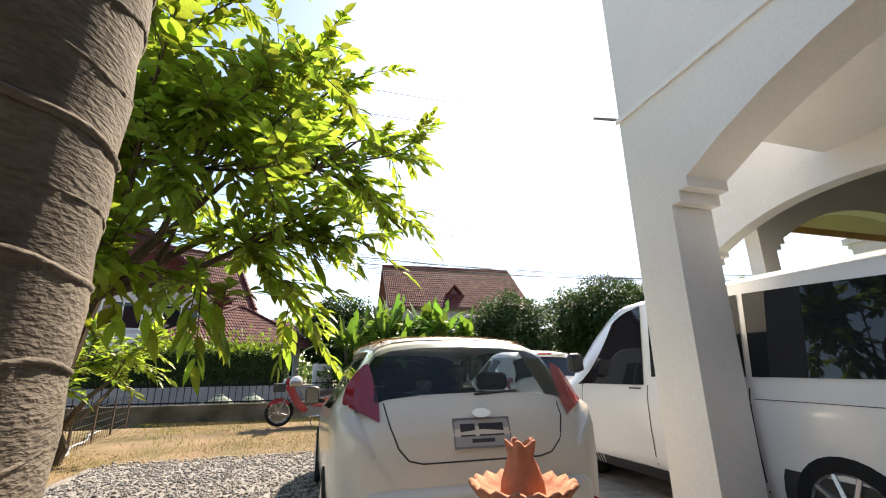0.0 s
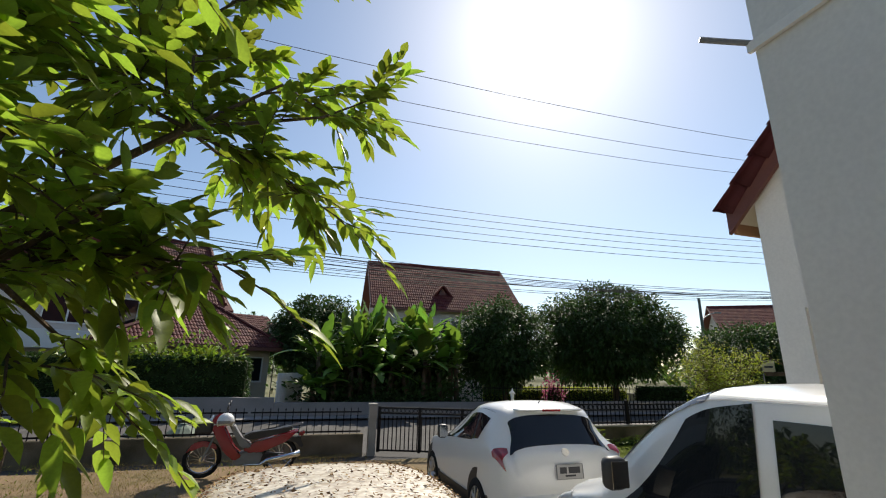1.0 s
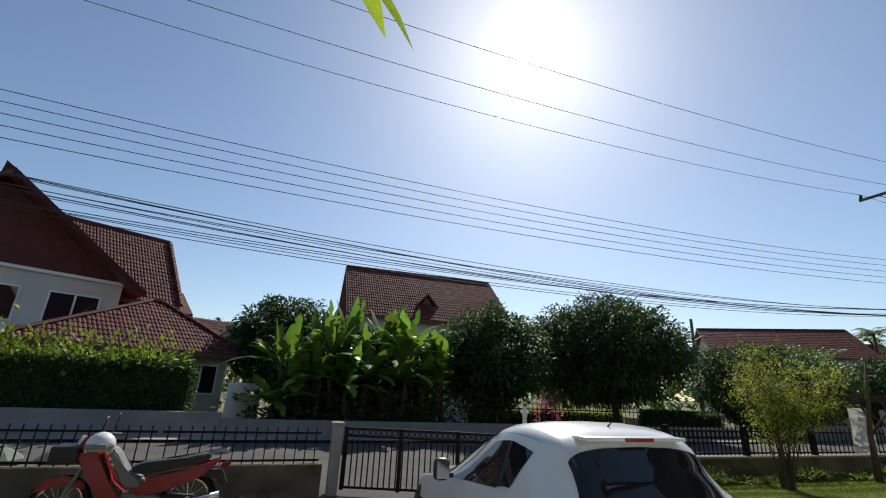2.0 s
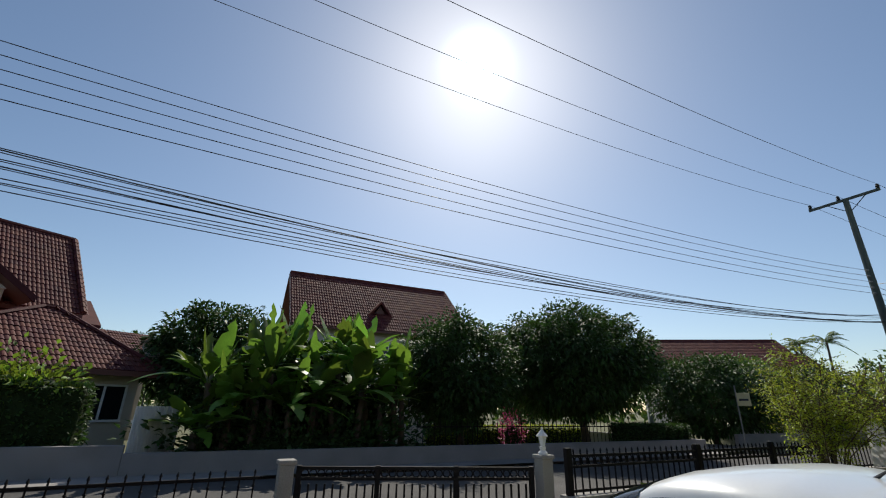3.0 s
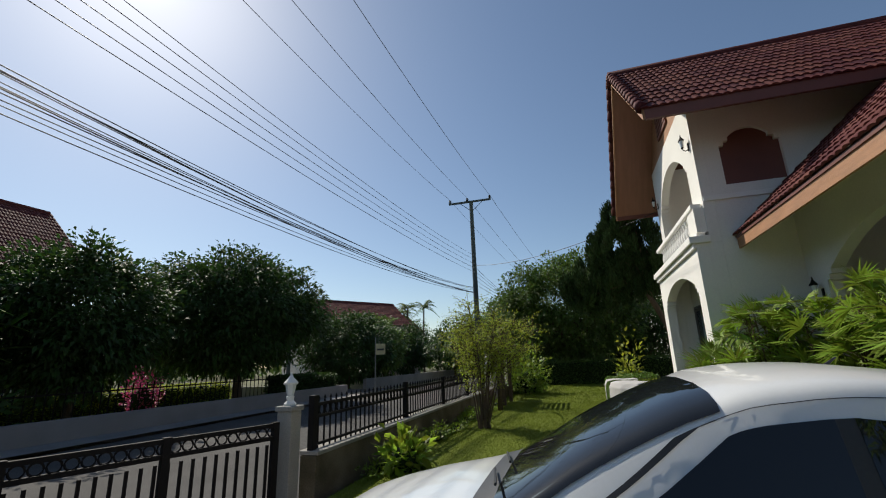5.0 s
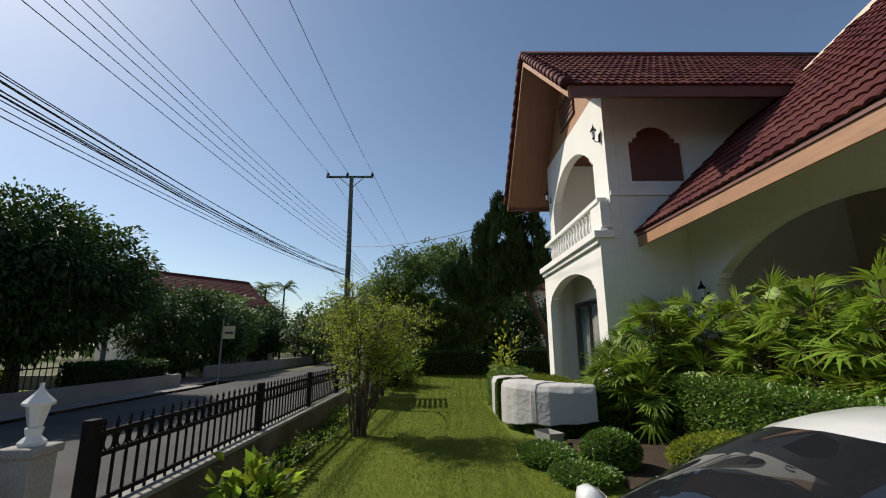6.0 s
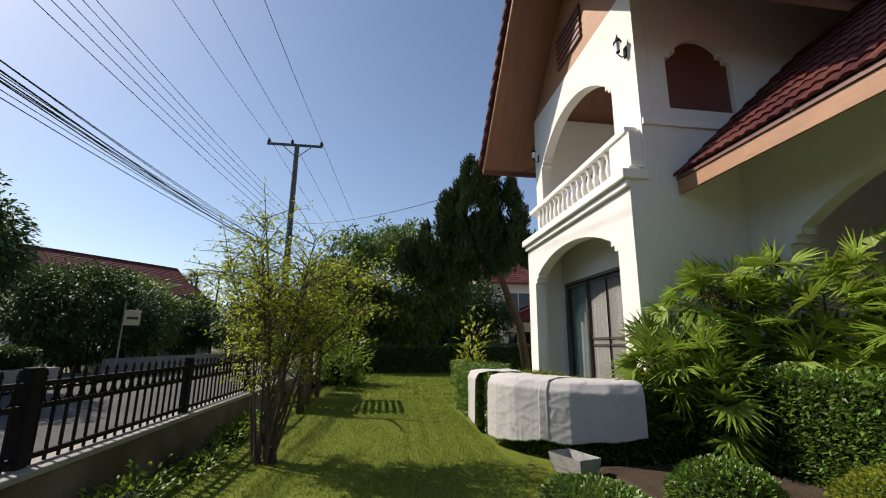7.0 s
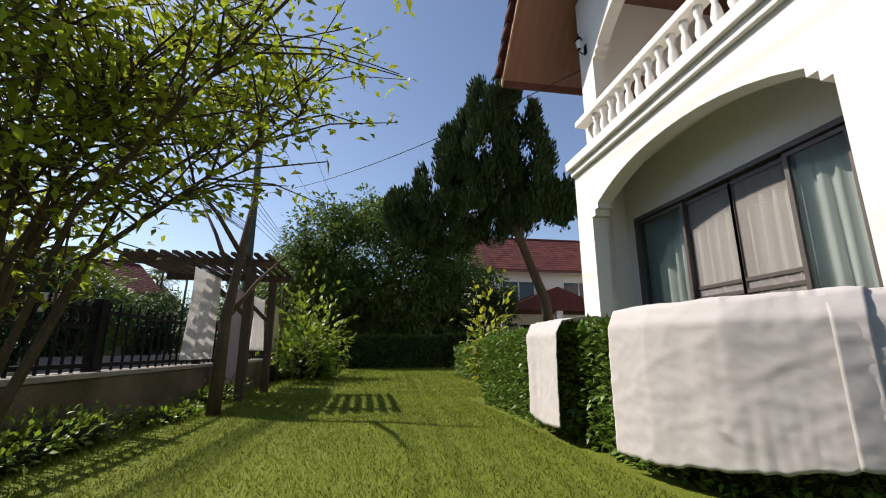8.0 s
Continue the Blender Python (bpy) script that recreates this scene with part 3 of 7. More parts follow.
def fence_panel(x0, x1, y, zb, zt, parent, step=0.125, ovals=None):
    for z in (zb + 0.05, zt - 0.07) + ((zt - 0.20,) if ovals else ()):
        part("rail", boxed(x0, x1, y - 0.014, y + 0.014, z - 0.016, z + 0.016), IRON, parent)
    one = None
    n = max(1, round((x1 - x0) / step))
    for i in range(n):
        x = x0 + (i + 0.5) * (x1 - x0) / n
        if one is None:
            bm = boxed(-0.008, 0.008, -0.008, 0.008, 0, zt - zb - 0.03)
            lathe(bm, [(0.004, 0), (0.016, 0.012), (0.004, 0.05)], 0, 0, zt - zb - 0.03, 6)
            lathe(bm, [(0.006, -0.018), (0.020, 0), (0.006, 0.018)], 0, 0, zt - zb - 0.15, 6)
            one = part("picket", bm, IRON, parent)
            one.location = (x, y, zb)
        else:
            piece("picket", one.data, parent).location = (x, y, zb)
        if ovals and i:
            piece("oval", ovals, parent).location = (x - 0.5 * (x1 - x0) / n, y, zt - 0.135)


fence = thing("iron_fence", "black iron picket fence on a low wall", "fence")
posts = [6.02, 8.75, 10.9, 13.05, 15.2, 17.35, 19.5, 21.65, 23.8, 26.0]
oval = part("oval", tube(bmesh.new(), [(0.045 * math.cos(k * math.pi / 6), 0, 0.055 * math.sin(k * math.pi / 6)) for k in range(13)], 0.009, 4, False), IRON, fence)
oval.location = (6.09, FEN_Y, 1.165)
for a, b in zip(posts, posts[1:]):
    fence_panel(a + 0.04, b - 0.04, FEN_Y, 0.763, 1.30, fence, 0.125 if a < 13 else 0.16, oval.data if a < 13 else None)
for x in posts:
    part("post", boxed(x - 0.045, x + 0.045, FEN_Y - 0.035, FEN_Y + 0.035, 0.763, 1.33, 0.006), IRON, fence)
fence2 = thing("iron_fence", "black iron picket fence beside the gate", "fence")
for i in range(4):
    fence_panel(-7.2 + i * 2.4, -4.8 + i * 2.4 - 0.06, 12.4, 0.55, 1.08, fence2, 0.16)

# gate between the two pillars
G0, G1 = Vector((2.72, 12.36, 0)), Vector((5.45, 11.32, 0))
gate = thing("iron_gate", "black iron sliding gate with thin bars", "gate", at=(G0.x, G0.y, 0.1), turn=math.degrees(math.atan2(G1.y - G0.y, G1.x - G0.x)))
GL = (G1 - G0).length
for z in (0.10, 0.885, 1.0):
    part("rail", boxed(0, GL, -0.02, 0.02, z - 0.018, z + 0.018), IRON, gate)
ring = None
for i in range(int(GL / 0.095)):
    if ring is None:
        ring = part("scroll", tube(bmesh.new(), [(0.042 * math.cos(k * 0.5236), 0, 0.042 * math.sin(k * 0.5236)) for k in range(13)], 0.008, 5, False), IRON, gate)
    else:
        ring = piece("scroll", ring.data, gate)
    ring.location = (0.10 + i * 0.095, 0, 0.943)
for x in (0.03, GL * 0.33, GL * 0.66, GL - 0.03):
    part("stile", boxed(x - 0.03, x + 0.03, -0.028, 0.028, 0.06, 1.027), IRON, gate)
bar = None
for i in range(int(GL / 0.095)):
    x = 0.06 + i * 0.095
    if bar is None:
        bm = boxed(-0.011, 0.011, -0.011, 0.011, 0, 0.73)
        bar = part("bar", bm, IRON, gate)
        bar.location = (x, 0, 0.1)
    else:
        piece("bar", bar.data, gate).location = (x, 0, 0.1)


def gate_pillar(x, y, top):
    p = thing("gate_pillar", "square white-painted concrete gate pillar", "pillar", "gate pillars", at=(x, y, 0))
    part("shaft", boxed(-0.085, 0.085, -0.085, 0.085, -0.05, top - 0.05, 0.01), CONCRETE, p)
    part("cap", boxed(-0.105, 0.105, -0.105, 0.105, top - 0.05, top, 0.012), CONCRETE, p)
    return p


gate_pillar(2.6, 12.4, 1.19)
gate_pillar(5.62, 11.32, 1.26)
lamp = thing("pillar_lantern", "white cast lantern on a gate pillar", "lamp", at=(5.62, 11.32, 1.26))
lamp.scale = (0.85, 0.85, 1.0)
part("base", lathe(bmesh.new(), [(0.07, 0), (0.075, 0.02), (0.04, 0.05), (0.05, 0.09), (0.03, 0.1)], sides=8), WHITE_TRIM, lamp)
part("glass", lathe(bmesh.new(), [(0.04, 0.1), (0.065, 0.2), (0.065, 0.21)], sides=6), LENS, lamp)
part("cap", lathe(bmesh.new(), [(0.085, 0.21), (0.09, 0.225), (0.04, 0.27), (0.015, 0.3), (0.012, 0.33)], sides=8), WHITE_TRIM, lamp)

# far side of the lane
tagged(part("far_wall", boxed(0.125, 22.4, 20.0, 20.2, -0.1, 0.64, 0.015), FAR_LOW_WALL), "pale rendered low wall across the lane", kind="structure")
tagged(part("far_wall_return", boxed(22.2, 22.4, 20.203, 34, -0.1, 0.64, 0.015), FAR_LOW_WALL), "pale low wall that turns into the side lane", kind="structure")
tagged(part("far_wall_east", boxed(28.4, 60, 22.0, 22.2, -0.1, 0.70, 0.015), FAR_LOW_WALL), "pale low wall beyond the side lane", kind="structure")
tagged(part("far_wall_west", boxed(-30, 0.12, 20.0, 20.2, -0.1, 0.82, 0.015), FAR_LOW_WALL), "pale rendered garden wall across the lane", kind="structure")
sheet("side_lane", 22.4, 28.4, 20.0, 60, lambda x, y: 0.085, 4, 20, ASPHALT, "grey asphalt side lane")


# ---- vehicles ----
def vehicle(name, label, at, stations, paint, turn=0.0, hole=None):
    """A lofted body. Stations from the back: y, half width, underside, belt, half roof width, top. Returns the thing and its surface."""
    t = thing(name, label, "car", at=at, turn=turn)
    ys = [s[0] for s in stations]
    ks = [0.0, 0.5, 0.82, 0.96, 1.0]

    def section(y):
        i = max(0, min(len(ys) - 2, next((k for k in range(len(ys) - 1) if y <= ys[k + 1]), len(ys) - 2)))
        f = (y - ys[i]) / (ys[i + 1] - ys[i])
        p = [stations[max(0, min(len(ys) - 1, i + k))] for k in (-1, 0, 1, 2)]
        out = []
        for k in range(1, 6):
            a, b, c, d = (q[k] for q in p)
            m0, m1 = (c - a) / 2, (d - b) / 2
            lo, hi = min(b, c), max(b, c)
            val = (2 * f ** 3 - 3 * f ** 2 + 1) * b + (f ** 3 - 2 * f ** 2 + f) * m0 + (-2 * f ** 3 + 3 * f ** 2) * c + (f ** 3 - f ** 2) * m1
            out.append(min(max(val, lo - 0.01), hi + 0.01))
        return out

    def surface(y, v):
        w, lo, belt, wt, top = section(y)
        ring = [(0, top), (wt * 0.5, top - 0.008), (wt * 0.80, top - 0.03), (wt * 0.95, top - 0.065), (wt, top - 0.11),
                (w * 0.975, belt), (w, belt - 0.10), (w * 1.005, belt * 0.55 + lo * 0.45), (w * 0.99, lo + 0.16), (w * 0.93, lo), (0, lo)]
        s = abs(v) * 10
        i = min(9, int(s))
        f = s - i
        x = ring[i][0] + (ring[i + 1][0] - ring[i][0]) * f
        z = ring[i][1] + (ring[i + 1][1] - ring[i][1]) * f
        return Vector((x if v >= 0 else -x, y, z))

    vs = sorted({round(-1 + i / 20, 4) for i in range(41)})
    yy = []
    for a, b in zip(ys, ys[1:]):
        n = max(2, int((b - a) / 0.07))
        yy += [a + (b - a) * i / n for i in range(n)]
    yy.append(ys[-1])
    bm = bmesh.new()
    rows = [[bm.verts.new(surface(y, v)) for v in vs[:-1]] for y in yy]
    m = len(vs) - 1
    for a, b in zip(rows, rows[1:]):
        for k in range(m):
            if hole and hole((a[k].co.y + b[k].co.y) / 2, abs(vs[k] + 0.025)):
                continue
            bm.faces.new((a[k], a[(k + 1) % m], b[(k + 1) % m], b[k]))
    bm.faces.new(rows[0])
    bm.faces.new(rows[-1])
    part("body", bm, paint, t, smooth=True)

    def patch(pname, corners, mat, lift=0.006, nu=10, nv=6, label="", parent=None):
        """A panel that lies on the body between four (y, v) corners, given in order round it."""
        bm = bmesh.new()
        (y0, v0), (y1, v1), (y2, v2), (y3, v3) = corners
        grid = []
        for j in range(nv + 1):
            b = j / nv
            row = []
            for i in range(nu + 1):
                a = i / nu
                y = (1 - a) * (1 - b) * y0 + a * (1 - b) * y1 + a * b * y2 + (1 - a) * b * y3
                v = (1 - a) * (1 - b) * v0 + a * (1 - b) * v1 + a * b * v2 + (1 - a) * b * v3
                p = surface(y, v)
                du = surface(y + 0.01, v) - surface(y - 0.01, v)
                dv = surface(y, min(1, v + 0.01)) - surface(y, max(-1, v - 0.01))
                n = dv.cross(du)
                n = n.normalized() if n.length > 1e-9 else Vector((0, 0, 1))
                if n.dot(Vector((p.x, 0, p.z - 0.75))) < 0 and abs(n.y) < 0.9:
                    n = -n
                if abs(n.y) >= 0.9 and n.y * (y - (ys[0] + ys[-1]) / 2) < 0:
                    n = -n
                row.append(bm.verts.new(p + n * lift))
            grid.append(row)
        for a, b in zip(grid, grid[1:]):
            for k in range(nu):
                bm.faces.new((a[k], a[k + 1], b[k + 1], b[k]))
        return part(pname, bm, mat, parent or t, label, smooth=True)

    return t, surface, patch


def wheels(t, half, y_back, y_front, radius, hub=ALLOY):
    for y in (y_back, y_front):
        for s in (-1, 1):
            x = s * half
            bm = bmesh.new()
            tube(bm, [(x - s * 0.30, y, radius + 0.05), (x + s * 0.008, y, radius + 0.05)], radius * 1.2, 28)
            part("wheel_arch", bm, BLACK_PLASTIC, t)
            w = new("wheel")
            w.parent = t
            w.location = (x, y, radius)
            bm = bmesh.new()
            prof = [(-0.20, 0.66), (-0.20, 0.94), (-0.17, 1.0), (0.0, 1.0), (0.025, 0.95), (0.028, 0.70)]
            rings = [[bm.verts.new((s * px, radius * pr * math.cos(2 * math.pi * k / 28), radius * pr * math.sin(2 * math.pi * k / 28))) for k in range(28)] for px, pr in prof]
            for a, b in zip(rings, rings[1:]):
                for k in range(28):
                    bm.faces.new((a[k], a[(k + 1) % 28], b[(k + 1) % 28], b[k]))
            part("tyre", bm, RUBBER, w, smooth=True)
            bm = bmesh.new()
            tube(bm, [(s * -0.02, 0, 0), (s * 0.03, 0, 0)], radius * 0.16, 12)
            for k in range(10):
                a = 2 * math.pi * k / 10
                tube(bm, [(s * 0.02, 0, 0), (s * 0.012, radius * 0.68 * math.cos(a), radius * 0.68 * math.sin(a))], [radius * 0.07, radius * 0.05], 5)
            for k in range(24):
                a, b = 2 * math.pi * k / 24, 2 * math.pi * (k + 1) / 24
                tube(bm, [(s * 0.015, radius * 0.69 * math.cos(a), radius * 0.69 * math.sin(a)), (s * 0.015, radius * 0.69 * math.cos(b), radius * 0.69 * math.sin(b))], radius * 0.035, 4, False)
            part("rim", bm, hub, w)


def number_plate(t, y, z, tilt=0.0):
    p = part("number_plate", boxed(-0.17, 0.17, -0.006, 0.006, -0.075, 0.075, 0.003), PLATE, t)
    p.location, p.rotation_euler = (0, y, z), (tilt, 0, 0)
    for k, (x0, x1, z0, z1) in enumerate(((-0.135, -0.045, -0.02, 0.05), (-0.02, 0.135, -0.02, 0.05), (-0.07, 0.07, -0.055, -0.035))):
        part("print_bar", boxed(x0, x1, -0.0085, -0.0065, z0, z1), INK, p)
    part("plate_frame", box(box(box(boxed(-0.178, 0.178, -0.009, 0.005, 0.076, 0.084), -0.178, 0.178, -0.009, 0.005, -0.084, -0.076), -0.178, -0.171, -0.009, 0.005, -0.0755, 0.0755), 0.171, 0.178, -0.009, 0.005, -0.0755, 0.0755), GREY_PLASTIC, p)


def door_mirror(t, x, y, z, mat, size=1.0):
    s = 1 if x > 0 else -1
    bm = boxed(-0.07, 0.07, -0.05, 0.05, -0.09, 0.09, 0.04)
    for v in bm.verts:
        v.co *= size
    m = part("door_mirror", bm, mat, t, smooth=True)
    m.location = (x + s * 0.10, y, z)
    part("stalk", tube(bmesh.new(), [(-s * 0.12, 0.02, -0.06), (0, 0, -0.05)], 0.025, 6), BLACK_PLASTIC, m)
    part("mirror_glass", boxed(-0.055 * size, 0.055 * size, -0.055 * size, -0.051 * size, -0.07 * size, 0.07 * size), CHROME, m)


# small hatchback, seen from behind
hb, hs, hp = vehicle("hatchback", "cream-white small hatchback with a leaf-littered dusty roof", (1.07, 2.55, 0.0), [
    (0.00, 0.66, 0.34, 0.80, 0.62, 0.86), (0.05, 0.78, 0.28, 0.92, 0.68, 0.97), (0.14, 0.83, 0.24, 0.99, 0.69, 1.08), (0.30, 0.85, 0.20, 1.02, 0.645, 1.30),
    (0.44, 0.86, 0.18, 1.01, 0.61, 1.42), (0.62, 0.86, 0.17, 0.99, 0.60, 1.455), (1.10, 0.86, 0.17, 0.95, 0.60, 1.48), (1.80, 0.86, 0.17, 0.92, 0.61, 1.475), (2.25, 0.86, 0.17, 0.90, 0.58, 1.42),
    (2.75, 0.86, 0.17, 0.88, 0.62, 1.17), (3.05, 0.85, 0.17, 0.84, 0.72, 0.98), (3.50, 0.82, 0.20, 0.76, 0.68, 0.87), (3.80, 0.74, 0.22, 0.66, 0.60, 0.76), (3.95, 0.58, 0.28, 0.56, 0.50, 0.62)], CAR_PEARL,
    hole=lambda y, v: (0.16 < y < 0.39 and v < 0.40) or (2.33 < y < 2.80 and v < 0.37) or (0.68 < y < 2.2 and 0.42 < v < 0.48))
# what shows through its windows
part("floor_pan", boxed(-0.72, 0.72, 0.45, 2.75, 0.30, 0.42), SEAT, hb)
part("parcel_shelf", boxed(-0.60, 0.60, 0.24, 0.62, 0.93, 0.96, 0.01), SEAT, hb)
part("rear_bench", boxed(-0.62, 0.62, 0.66, 0.82, 0.42, 1.06, 0.04), SEAT, hb)
for x in (-0.36, 0.0, 0.36):
    part("headrest", boxed(x - 0.12, x + 0.12, 0.66, 0.76, 1.07, 1.20, 0.035), SEAT, hb, smooth=True)
for x in (-0.36, 0.36):
    part("front_seat", boxed(x - 0.24, x + 0.24, 1.62, 1.80, 0.45, 1.08, 0.06), SEAT, hb, smooth=True)
    part("headrest", boxed(x - 0.13, x + 0.13, 1.62, 1.72, 1.10, 1.28, 0.04), SEAT, hb, smooth=True)
part("dashboard", boxed(-0.68, 0.68, 2.48, 2.78, 0.72, 0.95, 0.05), SEAT, hb, smooth=True)
part("steering_wheel", tube(bmesh.new(), [(0.36 + 0.18 * math.cos(2 * math.pi * k / 20), 2.34 + 0.05 * math.sin(2 * math.pi * k / 20), 0.93 + 0.17 * math.sin(2 * math.pi * k / 20)) for k in range(21)], 0.014, 6, False), BLACK_PLASTIC, hb)
hp("roof_panel", [(0.46, -0.36), (2.2, -0.36), (2.2, 0.36), (0.46, 0.36)], DUSTY, 0.005, 16, 12, "roof under dry leaf litter and dust")
lr_ = np.random.RandomState(2)
lp = [hs(0.5 + 1.65 * lr_.random_sample(), lr_.uniform(-0.34, 0.30)) + Vector((0, 0, 0.012)) for _ in range(2600)]
leaf_cloud("leaf_litter", lp, lr_.normal(0, 1, (2600, 3)) * [1, 1, 0.12], lr_.uniform(0.012, 0.032, 2600), lr_.uniform(0.006, 0.014, 2600), DRY_LITTER, 0.0, hb, label="dry brown fallen leaf litter")
body_ = [c for c in hb.children if c.name.startswith("body")][0].data
shell = BVHTree.FromPolygons([v.co.copy() for v in body_.vertices], [tuple(p.vertices) for p in body_.polygons])
hp("rear_window", [(0.14, -0.44), (0.14, 0.44), (0.40, 0.40), (0.40, -0.40)], CAR_GLASS, 0.008, 14, 8)
hp("windscreen", [(2.3, -0.40), (2.3, 0.40), (2.85, 0.38), (2.85, -0.38)], CAR_GLASS, 0.006, 12, 6)
for s in (-1, 1):
    hp("side_window", [(0.62, s * 0.415), (1.35, s * 0.41), (1.35, s * 0.49), (0.55, s * 0.49)], CAR_GLASS, 0.006)
    hp("side_window", [(1.42, s * 0.41), (2.25, s * 0.415), (2.6, s * 0.49), (1.42, s * 0.49)], CAR_GLASS, 0.006)
    a_, b_, c_, d_ = (0.645, 1.265), (0.675, 1.255), (0.80, 1.03), (0.60, 0.935)
    bm, grid = bmesh.new(), []
    for j in range(13):
        q = j / 12
        row = []
        for i in range(9):
            u = i / 8
            x = (a_[0] * (1 - u) + b_[0] * u) * (1 - q) + (d_[0] * (1 - u) + c_[0] * u) * q + 0.03 * math.sin(math.pi * q) * u - 0.02 * math.sin(math.pi * q) * (1 - u)
            z = (a_[1] * (1 - u) + b_[1] * u) * (1 - q) + (d_[1] * (1 - u) + c_[1] * u) * q
            hit = shell.ray_cast(Vector((s * x, -1, z)), Vector((0, 1, 0)))
            deep = max(0.05 + (z - 0.97) * 0.72, 0.02) + 0.06 + max(0.0, x - 0.70) * 0.9
            row.append(bm.verts.new((s * x, (min(hit[0].y, deep) if hit[0] is not None else deep) - 0.014, z)))
        grid.append(row)
    for r0, r1 in zip(grid, grid[1:]):
        for i in range(8):
            if None not in (r0[i], r0[i + 1], r1[i], r1[i + 1]):
                bm.faces.new((r0[i], r0[i + 1], r1[i + 1], r1[i]))
    part("tail_lamp", bm, RED_LAMP, hb, "large red tail lamp", smooth=True)
    hp("reflector", [(0.01, s * 0.80), (0.10, s * 0.80), (0.10, s * 0.84), (0.01, s * 0.84)], RED_LAMP, 0.012)
    door_mirror(hb, s * 0.86, 2.35, 1.0, BLACK_PLASTIC)
part("wiper", tube(bmesh.new(), [(0.0, 0.125, 1.07), (0.30, 0.15, 1.085)], 0.008, 6), BLACK_PLASTIC, hb)
part("badge", lathe(bmesh.new(), [(0.055, 0), (0.055, 0.012)], 0, 0, 0, 16), CHROME, hb).matrix_local = pose(0, 0.022, 0.965, 68, 0, 0) @ Matrix.Diagonal((1.1, 0.5, 1, 1))
number_plate(hb, 0.012, 0.86, -0.35)
line = [(-0.57, 1.03), (-0.545, 0.92), (-0.50, 0.80), (-0.44, 0.735), (-0.36, 0.715), (0.36, 0.715), (0.44, 0.735), (0.50, 0.80), (0.545, 0.92), (0.57, 1.03)]
seam = []
for (xa, za), (xb, zb) in zip(line, line[1:]):
    for k in range(6):
        x, z = xa + (xb - xa) * k / 6, za + (zb - za) * k / 6
        hit = shell.ray_cast(Vector((x, -1, z)), Vector((0, 1, 0)))
        if hit[0] is not None:
            seam.append(hit[0] + Vector((0, -0.001, 0)))
part("hatch_seam", tube(bmesh.new(), seam, 0.0045, 5), BLACK_PLASTIC, hb)
part("rear_bumper", boxed(-0.70, 0.70, -0.05, 0.30, 0.32, 0.60, 0.06), CAR_PEARL, hb, smooth=True)
wheels(hb, 0.85, 0.72, 3.2, 0.31)

# crossover
jk, js, jp = vehicle("crossover", "glossy white compact crossover with red boomerang tail lamps", (4.02, 6.7, 0.04), [
    (0.00, 0.70, 0.40, 0.84, 0.60, 0.92), (0.06, 0.80, 0.32, 0.96, 0.66, 1.06), (0.16, 0.85, 0.26, 1.05, 0.66, 1.15), (0.34, 0.88, 0.24, 1.10, 0.60, 1.36),
    (0.46, 0.88, 0.22, 1.10, 0.62, 1.51), (0.62, 0.88, 0.22, 1.09, 0.66, 1.575), (0.95, 0.87, 0.22, 1.06, 0.69, 1.61), (1.20, 0.87, 0.22, 1.04, 0.69, 1.60), (1.46, 0.87, 0.22, 1.02, 0.68, 1.545),
    (1.97, 0.88, 0.22, 1.00, 0.70, 1.35), (2.44, 0.88, 0.22, 0.97, 0.76, 1.11), (3.05, 0.88, 0.24, 0.90, 0.72, 1.0), (3.48, 0.80, 0.26, 0.78, 0.62, 0.90), (3.74, 0.62, 0.30, 0.62, 0.50, 0.68)], CAR_WHITE)
jp("rear_window", [(0.15, -0.42), (0.15, 0.42), (0.42, 0.38), (0.42, -0.38)], GLASS, 0.008, 14, 8)
jp("windscreen", [(1.46, -0.345), (1.46, 0.345), (2.42, 0.375), (2.42, -0.375)], GLASS, 0.006, 14, 8)
for s in (-1, 1):
    jp("side_window", [(0.72, s * 0.42), (1.06, s * 0.412), (1.06, s * 0.485), (0.90, s * 0.485)], GLASS, 0.006)
    jp("side_window", [(1.12, s * 0.412), (1.46, s * 0.412), (2.20, s * 0.492), (1.12, s * 0.49)], GLASS, 0.006)
    jp("door_seal", [(0.66, s * 0.388), (1.50, s * 0.386), (1.50, s * 0.391), (0.66, s * 0.393)], BLACK_PLASTIC, 0.004, 12, 1)
    jp("door_seal", [(1.50, s * 0.386), (2.36, s * 0.470), (2.34, s * 0.476), (1.48, s * 0.391)], BLACK_PLASTIC, 0.004, 12, 1)
    jp("pillar_trim", [(1.04, s * 0.412), (1.14, s * 0.412), (1.14, s * 0.488), (1.04, s * 0.487)], BLACK_PLASTIC, 0.004)
    jp("tail_lamp", [(0.17, s * 0.43), (0.22, s * 0.43), (0.30, s * 0.535), (0.08, s * 0.525)], RED_LAMP, 0.014, label="red boomerang tail lamp")
    jp("tail_lamp", [(0.08, s * 0.525), (0.30, s * 0.535), (0.26, s * 0.575), (0.05, s * 0.57)], RED_LAMP, 0.014)
    jp("headlamp", [(2.85, s * 0.40), (3.40, s * 0.42), (3.40, s * 0.49), (2.95, s * 0.48)], LENS, 0.012)
    jp("sill", [(0.9, s * 0.78), (3.0, s * 0.78), (3.0, s * 0.93), (0.9, s * 0.93)], BLACK_PLASTIC, 0.01)
    door_mirror(jk, s * 0.90, 2.02, 1.10, BLACK_PLASTIC if s < 0 else CAR_WHITE, 1.1)
part("spoiler", boxed(-0.47, 0.47, 0.38, 0.60, 1.512, 1.540, 0.012), CAR_WHITE, jk, smooth=True)
part("brake_light", boxed(-0.13, 0.13, 0.360, 0.378, 1.512, 1.540, 0.004), RED_LAMP, jk)
